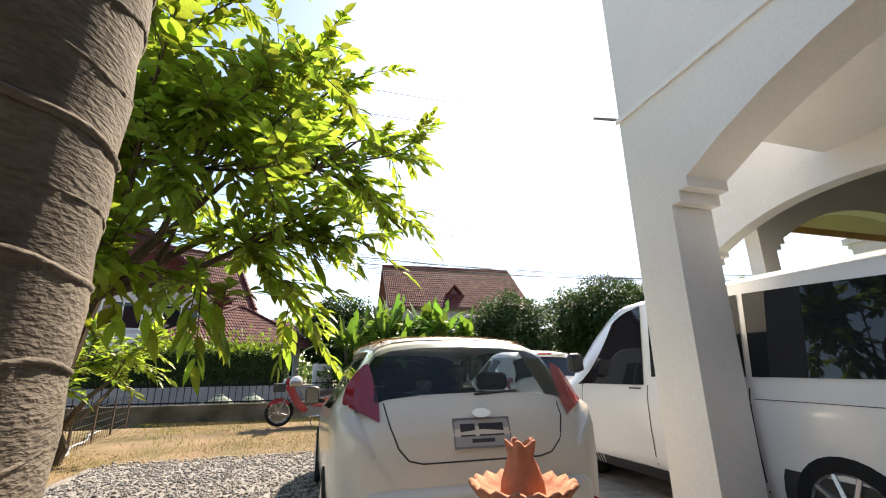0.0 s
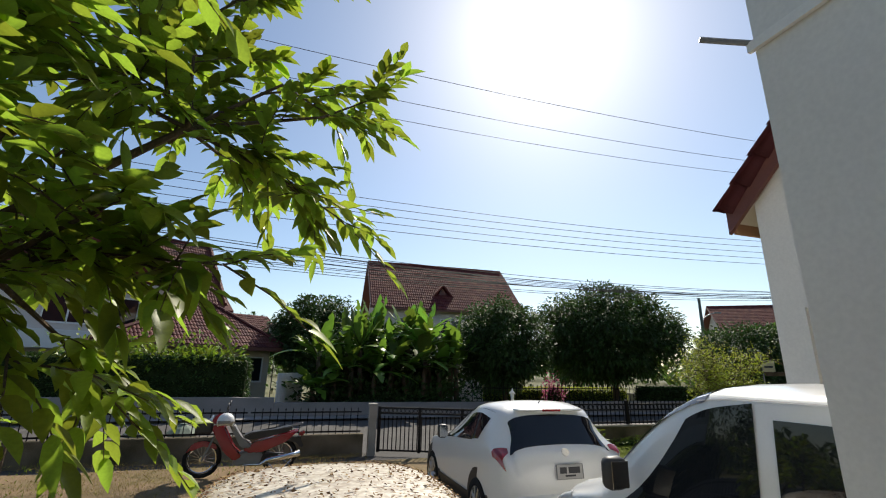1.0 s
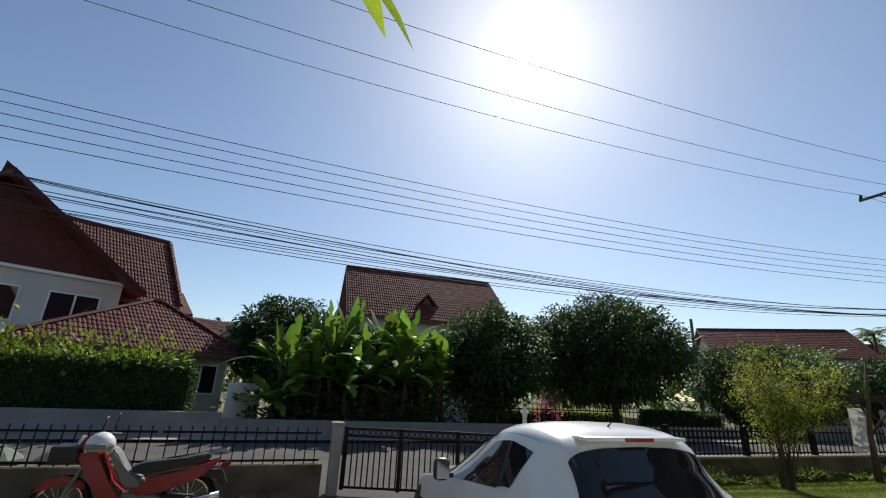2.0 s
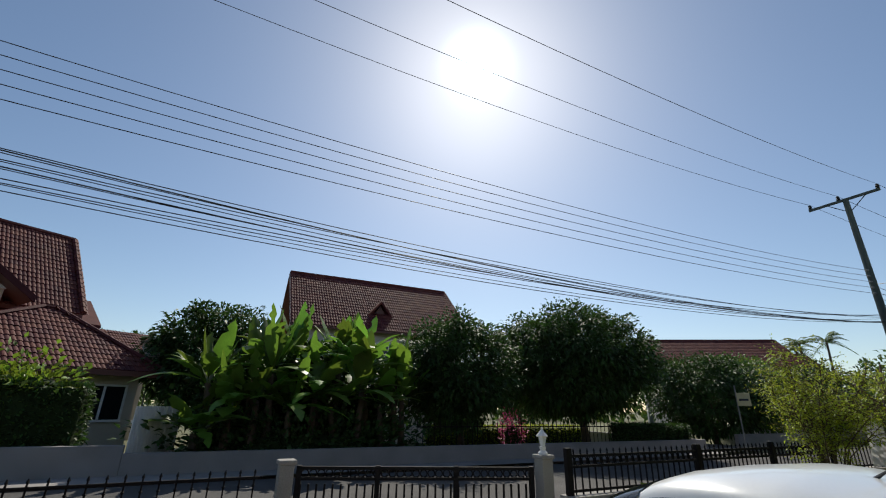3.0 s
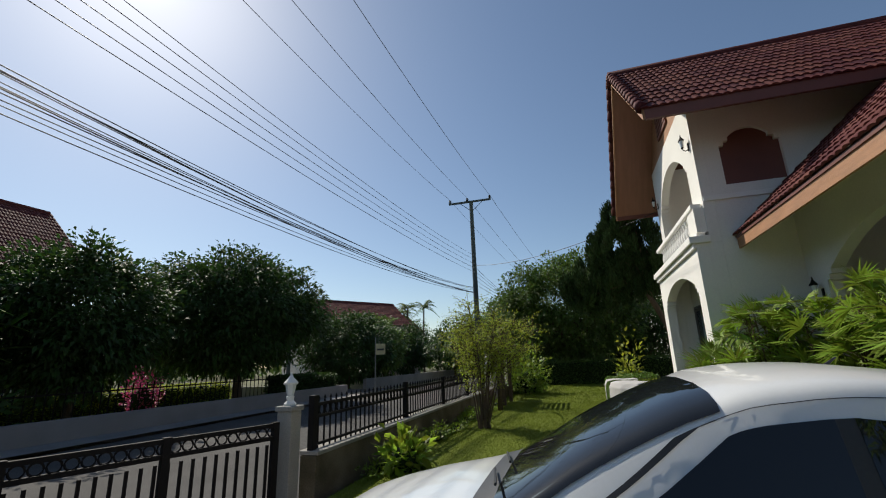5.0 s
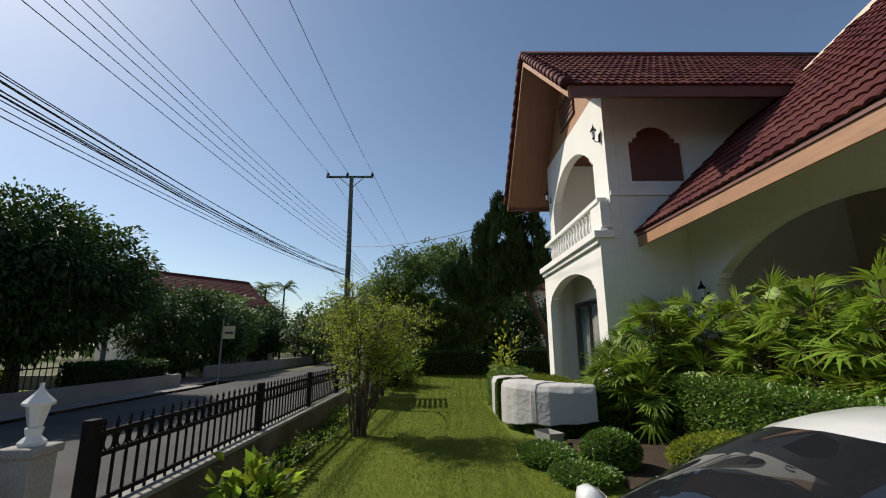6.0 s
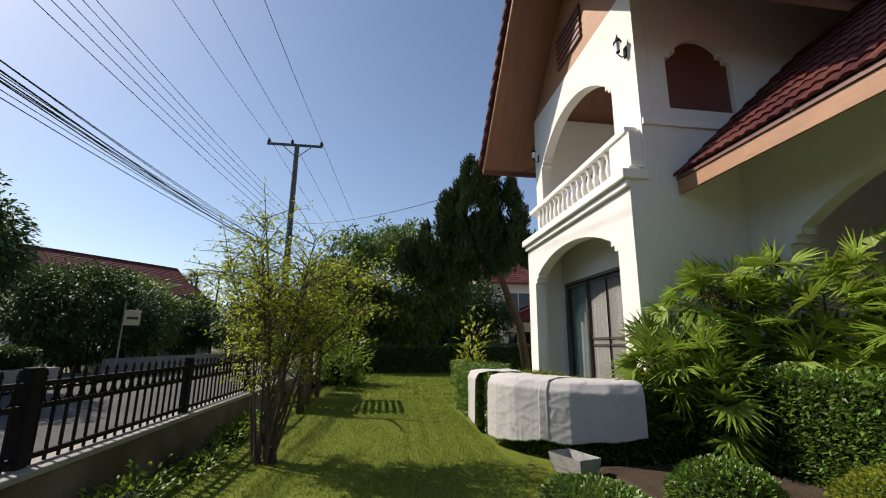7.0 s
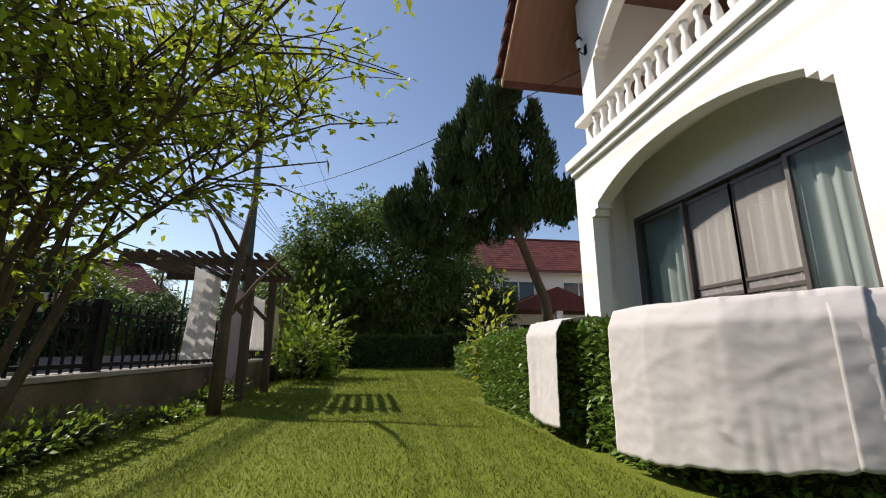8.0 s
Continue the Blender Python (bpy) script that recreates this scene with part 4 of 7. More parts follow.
part("aerial", tube(bmesh.new(), [(0, 0.76, 1.585), (0, 0.70, 1.625)], [0.010, 0.004], 6), BLACK_PLASTIC, jk)
jp("cowl", [(2.41, -0.41), (2.41, 0.41), (2.54, 0.36), (2.54, -0.36)], BLACK_PLASTIC, 0.006, 14, 4)
for x in (-0.1, 0.3):
    part("wiper", tube(bmesh.new(), [(x, 2.50, 1.12), (x - 0.45, 2.40, 1.165)], 0.007, 6), BLACK_PLASTIC, jk)
number_plate(jk, -0.035, 0.86, -0.15)
part("badge", lathe(bmesh.new(), [(0.05, 0), (0.05, 0.012)], sides=16), CHROME, jk).matrix_local = pose(0, 0.065, 1.06, 60, 0, 0)
part("rear_bumper", boxed(-0.74, 0.74, -0.06, 0.3, 0.34, 0.62, 0.07), CAR_WHITE, jk, smooth=True)
wheels(jk, 0.87, 0.80, 3.0, 0.34)
jk.scale = (1, 0.87, 0.965)

# van
vn, vs_, vp = vehicle("van", "long white passenger van with dark tinted windows", (4.2, 1.15, 0.0), [
    (0.00, 0.88, 0.30, 0.98, 0.76, 1.72), (0.06, 0.94, 0.24, 1.02, 0.82, 1.86), (0.25, 0.95, 0.22, 1.04, 0.84, 1.94), (1.5, 0.95, 0.22, 1.06, 0.85, 1.965), (2.6, 0.95, 0.22, 1.06, 0.85, 1.96), (2.95, 0.95, 0.22, 1.06, 0.84, 1.945),
    (3.25, 0.95, 0.22, 1.06, 0.82, 1.83), (3.5, 0.95, 0.22, 1.06, 0.82, 1.67), (3.76, 0.95, 0.22, 1.05, 0.82, 1.46), (4.02, 0.94, 0.22, 1.02, 0.84, 1.22), (4.55, 0.90, 0.24, 0.92, 0.78, 1.05), (4.80, 0.82, 0.26, 0.80, 0.70, 0.92), (4.90, 0.66, 0.30, 0.62, 0.56, 0.72)], CAR_WHITE)
vp("windscreen", [(2.93, -0.40), (2.93, 0.40), (3.86, 0.39), (3.86, -0.39)], GLASS, 0.006, 14, 8)
for s in (-1, 1):
    vp("side_window", [(0.25, s * 0.415), (1.45, s * 0.41), (1.45, s * 0.49), (0.25, s * 0.49)], GLASS, 0.008)
    vp("side_window", [(1.50, s * 0.41), (2.50, s * 0.41), (2.50, s * 0.49), (1.50, s * 0.49)], GLASS, 0.008)
    vp("front_window", [(2.61, s * 0.40), (3.10, s * 0.41), (3.76, s * 0.50), (2.61, s * 0.50)], GLASS, 0.008)
    vp("side_stripe", [(1.4, s * 0.84), (3.4, s * 0.84), (3.4, s * 0.90), (1.4, s * 0.90)], BLACK_PLASTIC, 0.008, label="black decal stripe with pale lettering")
    for k in range(4):
        vp("stripe_bar", [(3.43 + k * 0.05, s * 0.84), (3.455 + k * 0.05, s * 0.84), (3.455 + k * 0.05, s * 0.90), (3.43 + k * 0.05, s * 0.90)], BLACK_PLASTIC, 0.008, 2, 2)
    for k in range(5):
        vp("letter_bar", [(1.62 + k * 0.09, s * 0.855), (1.68 + k * 0.09, s * 0.855), (1.68 + k * 0.09, s * 0.885), (1.62 + k * 0.09, s * 0.885)], PLATE, 0.011, 2, 2)
    for y in (1.48, 2.555, 3.66):
        vp("door_seam", [(y, s * 0.50), (y + 0.012, s * 0.50), (y + 0.012, s * 0.82), (y, s * 0.82)], BLACK_PLASTIC, 0.003, 1, 8)
    vp("slide_rail", [(0.15, s * 0.575), (1.45, s * 0.575), (1.45, s * 0.58), (0.15, s * 0.58)], BLACK_PLASTIC, 0.005, 8, 1)
    vp("door_handle", [(2.62, s * 0.53), (2.80, s * 0.53), (2.80, s * 0.545), (2.62, s * 0.545)], BLACK_PLASTIC, 0.03, 4, 2)
    vp("headlamp", [(4.45, s * 0.44), (4.82, s * 0.46), (4.82, s * 0.53), (4.40, s * 0.53)], LENS, 0.01)
    vp("roof_gutter", [(0.3, s * 0.375), (3.0, s * 0.375), (3.0, s * 0.385), (0.3, s * 0.385)], GREY_PLASTIC, 0.012, 10, 1)
    door_mirror(vn, s * 0.97, 3.58, 1.30, BLACK_PLASTIC, 1.25)
wheels(vn, 0.94, 0.95, 3.98, 0.34)


# ---- things on the house ----
def wall_lantern(x, y, z):
    t = thing("wall_lantern", "dark metal coach lantern on the white wall", "lamp", "wall lanterns", at=(x, y, z))
    t.scale = (0.85, 0.6, 0.9)
    part("backplate", boxed(-0.05, 0.05, 0.0, 0.02, -0.10, 0.10, 0.008), IRON, t)
    part("arm", tube(bmesh.new(), [(0, 0.02, -0.06), (0, 0.10, -0.10), (0, 0.19, -0.06), (0, 0.20, 0.0)], 0.012, 6), IRON, t)
    part("glass", lathe(bmesh.new(), [(0.045, 0.0), (0.075, 0.16), (0.07, 0.165)], 0, 0.2, 0.0, 6), LENS, t)
    part("cage", lathe(bmesh.new(), [(0.03, -0.03), (0.05, -0.01), (0.048, 0.0)], 0, 0.2, 0, 6), IRON, t)
    part("cap", lathe(bmesh.new(), [(0.10, 0.165), (0.095, 0.19), (0.04, 0.25), (0.015, 0.29), (0.02, 0.31), (0.004, 0.34)], 0, 0.2, 0, 6), IRON, t)


wall_lantern(11.14, UY + 0.002, 5.88)
wall_lantern(14.98, UY + 0.002, 5.85)
wall_lantern(10.55, 4.302, 2.55)

rail = thing("balustrade", "white turned balustrade of the balcony", "railing")
part("top_rail", boxed(11.0, 15.15, UY + 0.02, UY + 0.22, 4.46, 4.56, 0.015), WHITE_TRIM, rail)
part("base_rail", boxed(11.0, 15.15, UY + 0.04, UY + 0.20, 3.861, 3.95, 0.012), WHITE_TRIM, rail)
part("end_pier", boxed(10.95, 11.5, UY + 0.005, UY + 0.19, 3.951, 4.458), WHITE_WALL, rail)
prof = [(0.05, 0.0), (0.05, 0.04), (0.03, 0.06), (0.045, 0.12), (0.06, 0.20), (0.045, 0.30), (0.028, 0.36), (0.04, 0.42), (0.05, 0.45), (0.05, 0.508)]
first = None
for i in range(15):
    x = 11.66 + i * 0.215
    if first is None:
        first = part("baluster", lathe(bmesh.new(), prof, sides=10), WHITE_TRIM, rail, smooth=True)
        first.location = (x, UY + 0.12, 3.951)
    else:
        piece("baluster", first.data, rail).location = (x, UY + 0.12, 3.951)

tagged(part("shutter", boxed(FX0 + 0.08, FX0 + 0.12, 4.12, 5.35, 4.8, 6.1), FASCIA), "closed brown shutter in an arched side window", "shutter")
tagged(part("trim", boxed(FX0 - 0.04, FX0 - 0.003, 3.6, UY - 0.01, 4.56, 4.66, 0.008), WHITE_TRIM), "string moulding on the side wall", kind="structure")

door = thing("sliding_door", "dark aluminium sliding glass doors with pale curtains behind", "door", at=(0, 5.29, 0))
def door_leaf(x0, x1, y, glazing, rails):
    fr = new("leaf")
    fr.parent = door
    bm = boxed(x0, x0 + 0.045, y - 0.02, y + 0.02, 0.55, 2.74)
    box(bm, x1 - 0.045, x1, y - 0.02, y + 0.02, 0.55, 2.74)
    for z in rails:
        box(bm, x0 + 0.045, x1 - 0.045, y - 0.018, y + 0.018, z - 0.02, z + 0.02)
    part("leaf_frame", bm, BRONZE, fr)
    g = part("pane", boxed(x0 + 0.045, x1 - 0.045, y - 0.004, y + 0.004, 0.59, 2.70), glazing, fr)
    g.visible_shadow = False


door_leaf(13.75, 14.68, 0.03, CLEAR_GLASS, (0.57, 2.72))
door_leaf(13.05, 13.80, -0.02, SCREEN, (0.57, 1.52, 1.64, 2.72))
door_leaf(12.33, 13.09, -0.02, SCREEN, (0.57, 1.52, 1.64, 2.72))
door_leaf(11.78, 12.38, 0.03, CLEAR_GLASS, (0.57, 2.72))
bm = boxed(11.7, 11.78, -0.06, 0.06, 0.5, 2.82)
box(bm, 14.68, 14.75, -0.06, 0.06, 0.5, 2.82)
box(bm, 11.78, 14.68, -0.06, 0.06, 2.765, 2.82)
part("frame", bm, BRONZE, door)
for x0, x1 in ((11.8, 12.9), (12.95, 14.1), (14.15, 14.66)):
    c = thing("curtain", "pale pleated curtain behind the glass doors", "curtain", "door curtains", at=(0, 5.22, 0))
    n = int((x1 - x0) / 0.02)
    v, f = [], []
    for i in range(n + 1):
        x = x0 + (x1 - x0) * i / n
        yy = 0.035 * math.sin(x * 42) + 0.012 * math.sin(x * 97)
        v += [(x, yy, 0.5), (x, yy * 0.8, 2.78)]
    f = [(2 * i, 2 * i + 2, 2 * i + 3, 2 * i + 1) for i in range(n)]
    piece("fabric", mesh_from("fabric", v, f, CURTAIN, True), c)
# back wall of the room; its dimness is painted into the colour
tagged(part("wall_room", boxed(FX0 + 0.2, FX1 - 0.2, 2.6, 2.7, 0.1, 3.6), ROOM_SHADE), "room wall behind the doors, coloured dark for a dim room", kind="structure")

tile_field((APEX_X - EAVE_HALF - 0.05, 6.8, EAVE_Z + 0.0), (0, -1, 0), (EAVE_HALF, 0, APEX_Z - EAVE_Z), 11.0, slope_l - 0.05, TILE, wing, singles=170, score=lambda s, t: s + t * 0.6)
tile_field((APEX_X + EAVE_HALF + 0.05, -4.2, EAVE_Z), (0, 1, 0), (-EAVE_HALF, 0, APEX_Z - EAVE_Z), 11.0, slope_l - 0.05, TILE, wing)
ME_L = math.hypot(PE_Y - R_Y, R_Z - PE_Z)


def under_wing(s, t):
    """Where the porch roof is not yet swallowed by the wing roof."""
    x = FX0 - s
    z = PE_Z + t * (R_Z - PE_Z) / ME_L
    return x < FX0 - 0.05 and z < EAVE_Z - 0.1 + max(0.0, (APEX_X - EAVE_HALF + 0.3 - x)) * 9


tile_field((FX0, PE_Y + 0.07, PE_Z + 0.03), (-1, 0, 0), (0, -(PE_Y - R_Y), R_Z - PE_Z), FX0 - PX0, ME_L, TILE, main_roof, inside=under_wing, singles=260, score=lambda s, t: t + s * 0.15)

# floodlight and bracket on the near wall
br = thing("wall_bracket", "short grey metal rod fixed to the white wall", "bracket")
part("rod", tube(bmesh.new(), [(2.80, 2.98, 3.50), (2.66, 3.05, 3.53), (2.55, 3.11, 3.56)], 0.014, 6), GREY_PLASTIC, br)


# ---- garden hedges and shrubs ----
def leafy_cover(rng, verts_fn, n, size, mat, parent, name="leaves"):
    p, d = verts_fn(rng, n)
    leaf_cloud(name, p, d + rng.normal(0, 0.5, d.shape), size * rng.uniform(0.7, 1.3, n), size * 0.55 * rng.uniform(0.8, 1.2, n), mat, 0.1, parent)


def box_faces(x0, x1, y0, y1, z0, z1):
    def fn(rng, n):
        a = [(y1 - y0) * (z1 - z0)] * 2 + [(x1 - x0) * (z1 - z0)] * 2 + [(x1 - x0) * (y1 - y0)]
        k = rng.choice(5, n, p=np.array(a) / sum(a))
        u, v = rng.random_sample(n), rng.random_sample(n)
        p, d = np.zeros((n, 3)), np.zeros((n, 3))
        X, Y, Z = x0 + (x1 - x0) * u, y0 + (y1 - y0) * v, z0 + (z1 - z0) * v
        for i, (px, py, pz, dd) in enumerate(((x0, y0 + (y1 - y0) * u, Z, (-1, 0, .3)), (x1, y0 + (y1 - y0) * u, Z, (1, 0, .3)), (X, y0, Z, (0, -1, .3)), (X, y1, Z, (0, 1, .3)), (X, Y, z1, (0, 0, 1)))):
            m = k == i
            for c, q in enumerate((px, py, pz)):
                p[m, c] = q if np.isscalar(q) else q[m]
            d[m] = dd
        p += d * rng.uniform(-0.04, 0.035, (n, 1)) + rng.normal(0, 0.012, (n, 3))
        return p, d
    return fn


def hedge(label, x0, x1, y0, y1, z0, z1, n, size=0.05, mat=None):
    t = thing("hedge", label, "hedge", at=((x0 + x1) / 2, (y0 + y1) / 2, z0))
    cx, cy = (x0 + x1) / 2, (y0 + y1) / 2
    # solid core, coloured as the shade inside the hedge
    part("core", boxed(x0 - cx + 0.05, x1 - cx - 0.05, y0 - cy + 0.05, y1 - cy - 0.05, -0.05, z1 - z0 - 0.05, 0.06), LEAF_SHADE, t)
    leafy_cover(np.random.RandomState(int(abs(x0 * 7 + y0 * 13))), box_faces(x0 - cx, x1 - cx, y0 - cy, y1 - cy, 0.0, z1 - z0), n, size, mat or LEAF_HEDGE, t)
    return t


def ball_shrub(label, x, y, z, rx, ry, rz, n, size=0.05, mat=None, name="clipped_shrub", ragged=0.0):
    t = thing(name, label, "shrub", "clipped shrubs", at=(x, y, z))
    bm = bmesh.new()
    bmesh.ops.create_icosphere(bm, subdivisions=3, radius=1.0)
    for v in bm.verts:
        k = 0.93 - 0.3 * min(1.0, ragged) + 0.08 * noise.noise(v.co * 2.3)
        v.co = Vector((v.co.x * rx * k, v.co.y * ry * k, max(-0.03, (v.co.z * 0.5 + 0.45) * rz * 2 * k * 0.5 + 0.0)))
    # solid core whose dark colour stands for shade behind the leaves
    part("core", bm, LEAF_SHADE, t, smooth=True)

    def fn(rng, m):
        d = rng.normal(0, 1, (m, 3))
        d /= np.linalg.norm(d, axis=1, keepdims=True)
        p = d * [rx, ry, rz * 0.5] + [0, 0, rz * 0.45]
        p[:, 2] = np.maximum(p[:, 2], 0.02)
        if ragged:
            bulge = np.array([1 + ragged * 1.3 * noise.noise(Vector(q) * 2.6 + Vector((x, y, 0))) for q in d])
            p = p * bulge[:, None]
            p[:, 2] = np.maximum(p[:, 2], 0.02)
        return p * rng.uniform(0.9 - 0.45 * ragged, 1.04 + 0.25 * ragged, (m, 1)), d + [0, 0, 0.3]
    leafy_cover(np.random.RandomState(int(x * 31 + y * 17) % 1000), fn, n, size, mat or LEAF_HEDGE, t)
    return t


LZ = 0.33
hedge("tall clipped green hedge before the lady palms", 6.2, 9.88, 5.0, 5.6, LZ, 1.25, 26000, 0.05)
ball_shrub("low rounded yellow-green clipped shrub", 8.2, 5.82, LZ, 0.42, 0.66, 0.46, 9000, 0.035, LEAF_YELLOW)
ball_shrub("small square-topped clipped shrub beside the bed", 8.5, 7.05, LZ, 0.30, 0.33, 0.46, 5000, 0.04)
ball_shrub("low spreading green ground cover", 8.85, 7.72, LZ, 0.5, 0.34, 0.22, 4500, 0.045)
ball_shrub("low spreading green ground cover", 8.1, 7.5, LZ, 0.4, 0.36, 0.16, 3000, 0.045)
for k in range(9):
    ball_shrub("low leafy creeper along the foot of the fence wall", 7.3 + k * 1.05 + 0.25 * math.sin(k * 2.1), 10.95 + 0.06 * math.sin(k * 1.7), LZ, 0.55, 0.17, 0.10 + 0.06 * (k % 3), 700, 0.05, LEAF_CREEPER, "creeper", 0.6)
ball_shrub("broad-leaved green shrub by the low wall", 7.1, 10.65, LZ, 0.26, 0.24, 0.42, 260, 0.16, LEAF, "broad_leaved_shrub", 0.6)
# the bed hedge: a straight run with a rounded end, hollow in the middle
BED = [(14.3, 7.80), (13.4, 7.80), (12.5, 7.80), (11.9, 7.80), (11.35, 7.78), (10.95, 7.70), (10.60, 7.54), (10.33, 7.28), (10.16, 6.95), (10.10, 6.55), (10.18, 6.15), (10.40, 5.85)]


def bent_hedge(label, path, wide, z0, z1, n, size, mat):
    """A clipped hedge along a path (outside on its right), with leaves over its two sides and top."""
    t = thing("hedge", label, "hedge", at=(path[0][0], path[0][1], z0))
    o = Vector((path[0][0], path[0][1], 0))
    pts = [Vector((x, y, 0)) - o for x, y in path]
    out = []
    for i in range(len(pts)):
        way = (pts[min(i + 1, len(pts) - 1)] - pts[max(i - 1, 0)]).normalized()
        out.append(Vector((way.y, -way.x, 0)))
    h = z1 - z0
    bm = bmesh.new()
    rows = [[bm.verts.new(p + w * k + Vector((0, 0, z))) for k, z in ((-0.05, -0.05), (-0.02, h * 0.5), (-0.05, h - 0.06), (0.06 - wide, h - 0.06), (0.05 - wide, -0.05))] for p, w in zip(pts, out)]
    for a, b in zip(rows, rows[1:]):
        for k in range(5):
            bm.faces.new((a[k], a[(k + 1) % 5], b[(k + 1) % 5], b[k]))
    bm.faces.new(rows[0])
    bm.faces.new(rows[-1])
    # core painted dark in place of the shade within the hedge
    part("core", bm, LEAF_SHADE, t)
    rng = np.random.RandomState(17)
    lens = np.array([(b - a).length for a, b in zip(pts, pts[1:])])
    P_, D_ = [], []
    for _ in range(n):
        i = rng.choice(len(lens), p=lens / lens.sum())
        u = rng.random_sample()
        p, w = pts[i].lerp(pts[i + 1], u), out[i].lerp(out[i + 1], u)
        side = rng.random_sample()
        if side < 0.45:
            P_.append(p + w * rng.uniform(-0.05, 0.03) + Vector((0, 0, h * rng.random_sample())))
            D_.append(w + Vector((0, 0, 0.4)))
        elif side < 0.62:
            P_.append(p - w * (wide + rng.uniform(-0.05, 0.02)) + Vector((0, 0, h * rng.uniform(0.4, 1))))
            D_.append(-w + Vector((0, 0, 0.4)))
        else:
            P_.append(p - w * wide * rng.random_sample() + Vector((0, 0, h + rng.uniform(-0.05, 0.03))))
            D_.append(Vector((0, 0, 1)))
    D_ = np.array(D_) + rng.normal(0, 0.55, (n, 3))
    leaf_cloud("leaves", np.array(P_), D_, size * rng.uniform(0.7, 1.3, n), size * 0.55 * rng.uniform(0.8, 1.2, n), mat, 0.1, t)
    return t


bent_hedge("clipped hedge round the bed with white cloths on its end", BED, 0.55, LZ, 1.07, 26000, 0.05, LEAF_HEDGE)
hedge("clipped hedge beside the house", 9.8, 10.4, 5.55, 6.0, LZ, 0.98, 4000, 0.05)
hedge("low clipped hedge beyond the doors", 15.8, 19.5, 6.3, 7.1, LZ, 1.0, 8000, 0.07)
hedge("dark clipped hedge across the end of the lawn", 24.6, 25.6, 1.0, 6.4, LZ, 1.5, 7000, 0.10, LEAF_MID)
hedge("dark clipped hedge across the end of the lawn", 24.6, 25.6, 6.5, 11.0, LZ, 1.4, 7000, 0.10, LEAF_MID)
ball_shrub("yellow-green croton by the end hedge", 17.4, 6.9, LZ, 0.30, 0.30, 1.3, 420, 0.17, LEAF_YELLOW, "croton", 0.9)
ball_shrub("bright green shrub by the fence", 19.3, 10.5, LZ, 0.9, 0.6, 1.2, 2500, 0.15, LEAF_CREEPER, "garden_shrub", 0.9)
# added soil sheet; its dark colour stands for shade below the shrubs
tagged(part("bed_soil", boxed(7.5, 10.0, 5.3, 7.15, 0.15, 0.375, 0.03), SOIL_AND_SHADE), "soil sheet coloured dark for the shade under the clipped shrubs", kind="structure")
tagged(part("bed_soil", boxed(10.7, 14.6, 6.05, 7.22, 0.2, 0.86, 0.02), SOIL_AND_SHADE), "dark soil of the raised flower bed", kind="structure")


rng = np.random.RandomState(52)
n = 7000
gp = np.stack([rng.uniform(10.75, 14.5, n), rng.uniform(6.1, 7.2, n), np.full(n, 0.85)], 1)
gp = gp[(gp[:, 0] < 10.95) | (gp[:, 1] < 6.75) | (gp[:, 0] > 11.9)]
n = len(gp)
tagged(leaf_cloud("bed_grass", gp, rng.normal(0, 0.35, (n, 3)) + [0, 0, 1.0], rng.uniform(0.12, 0.34, n), rng.uniform(0.010, 0.018, n), BLADES, 0.3), "long bright grass growing in the flower bed", "grass", kind="stuff")


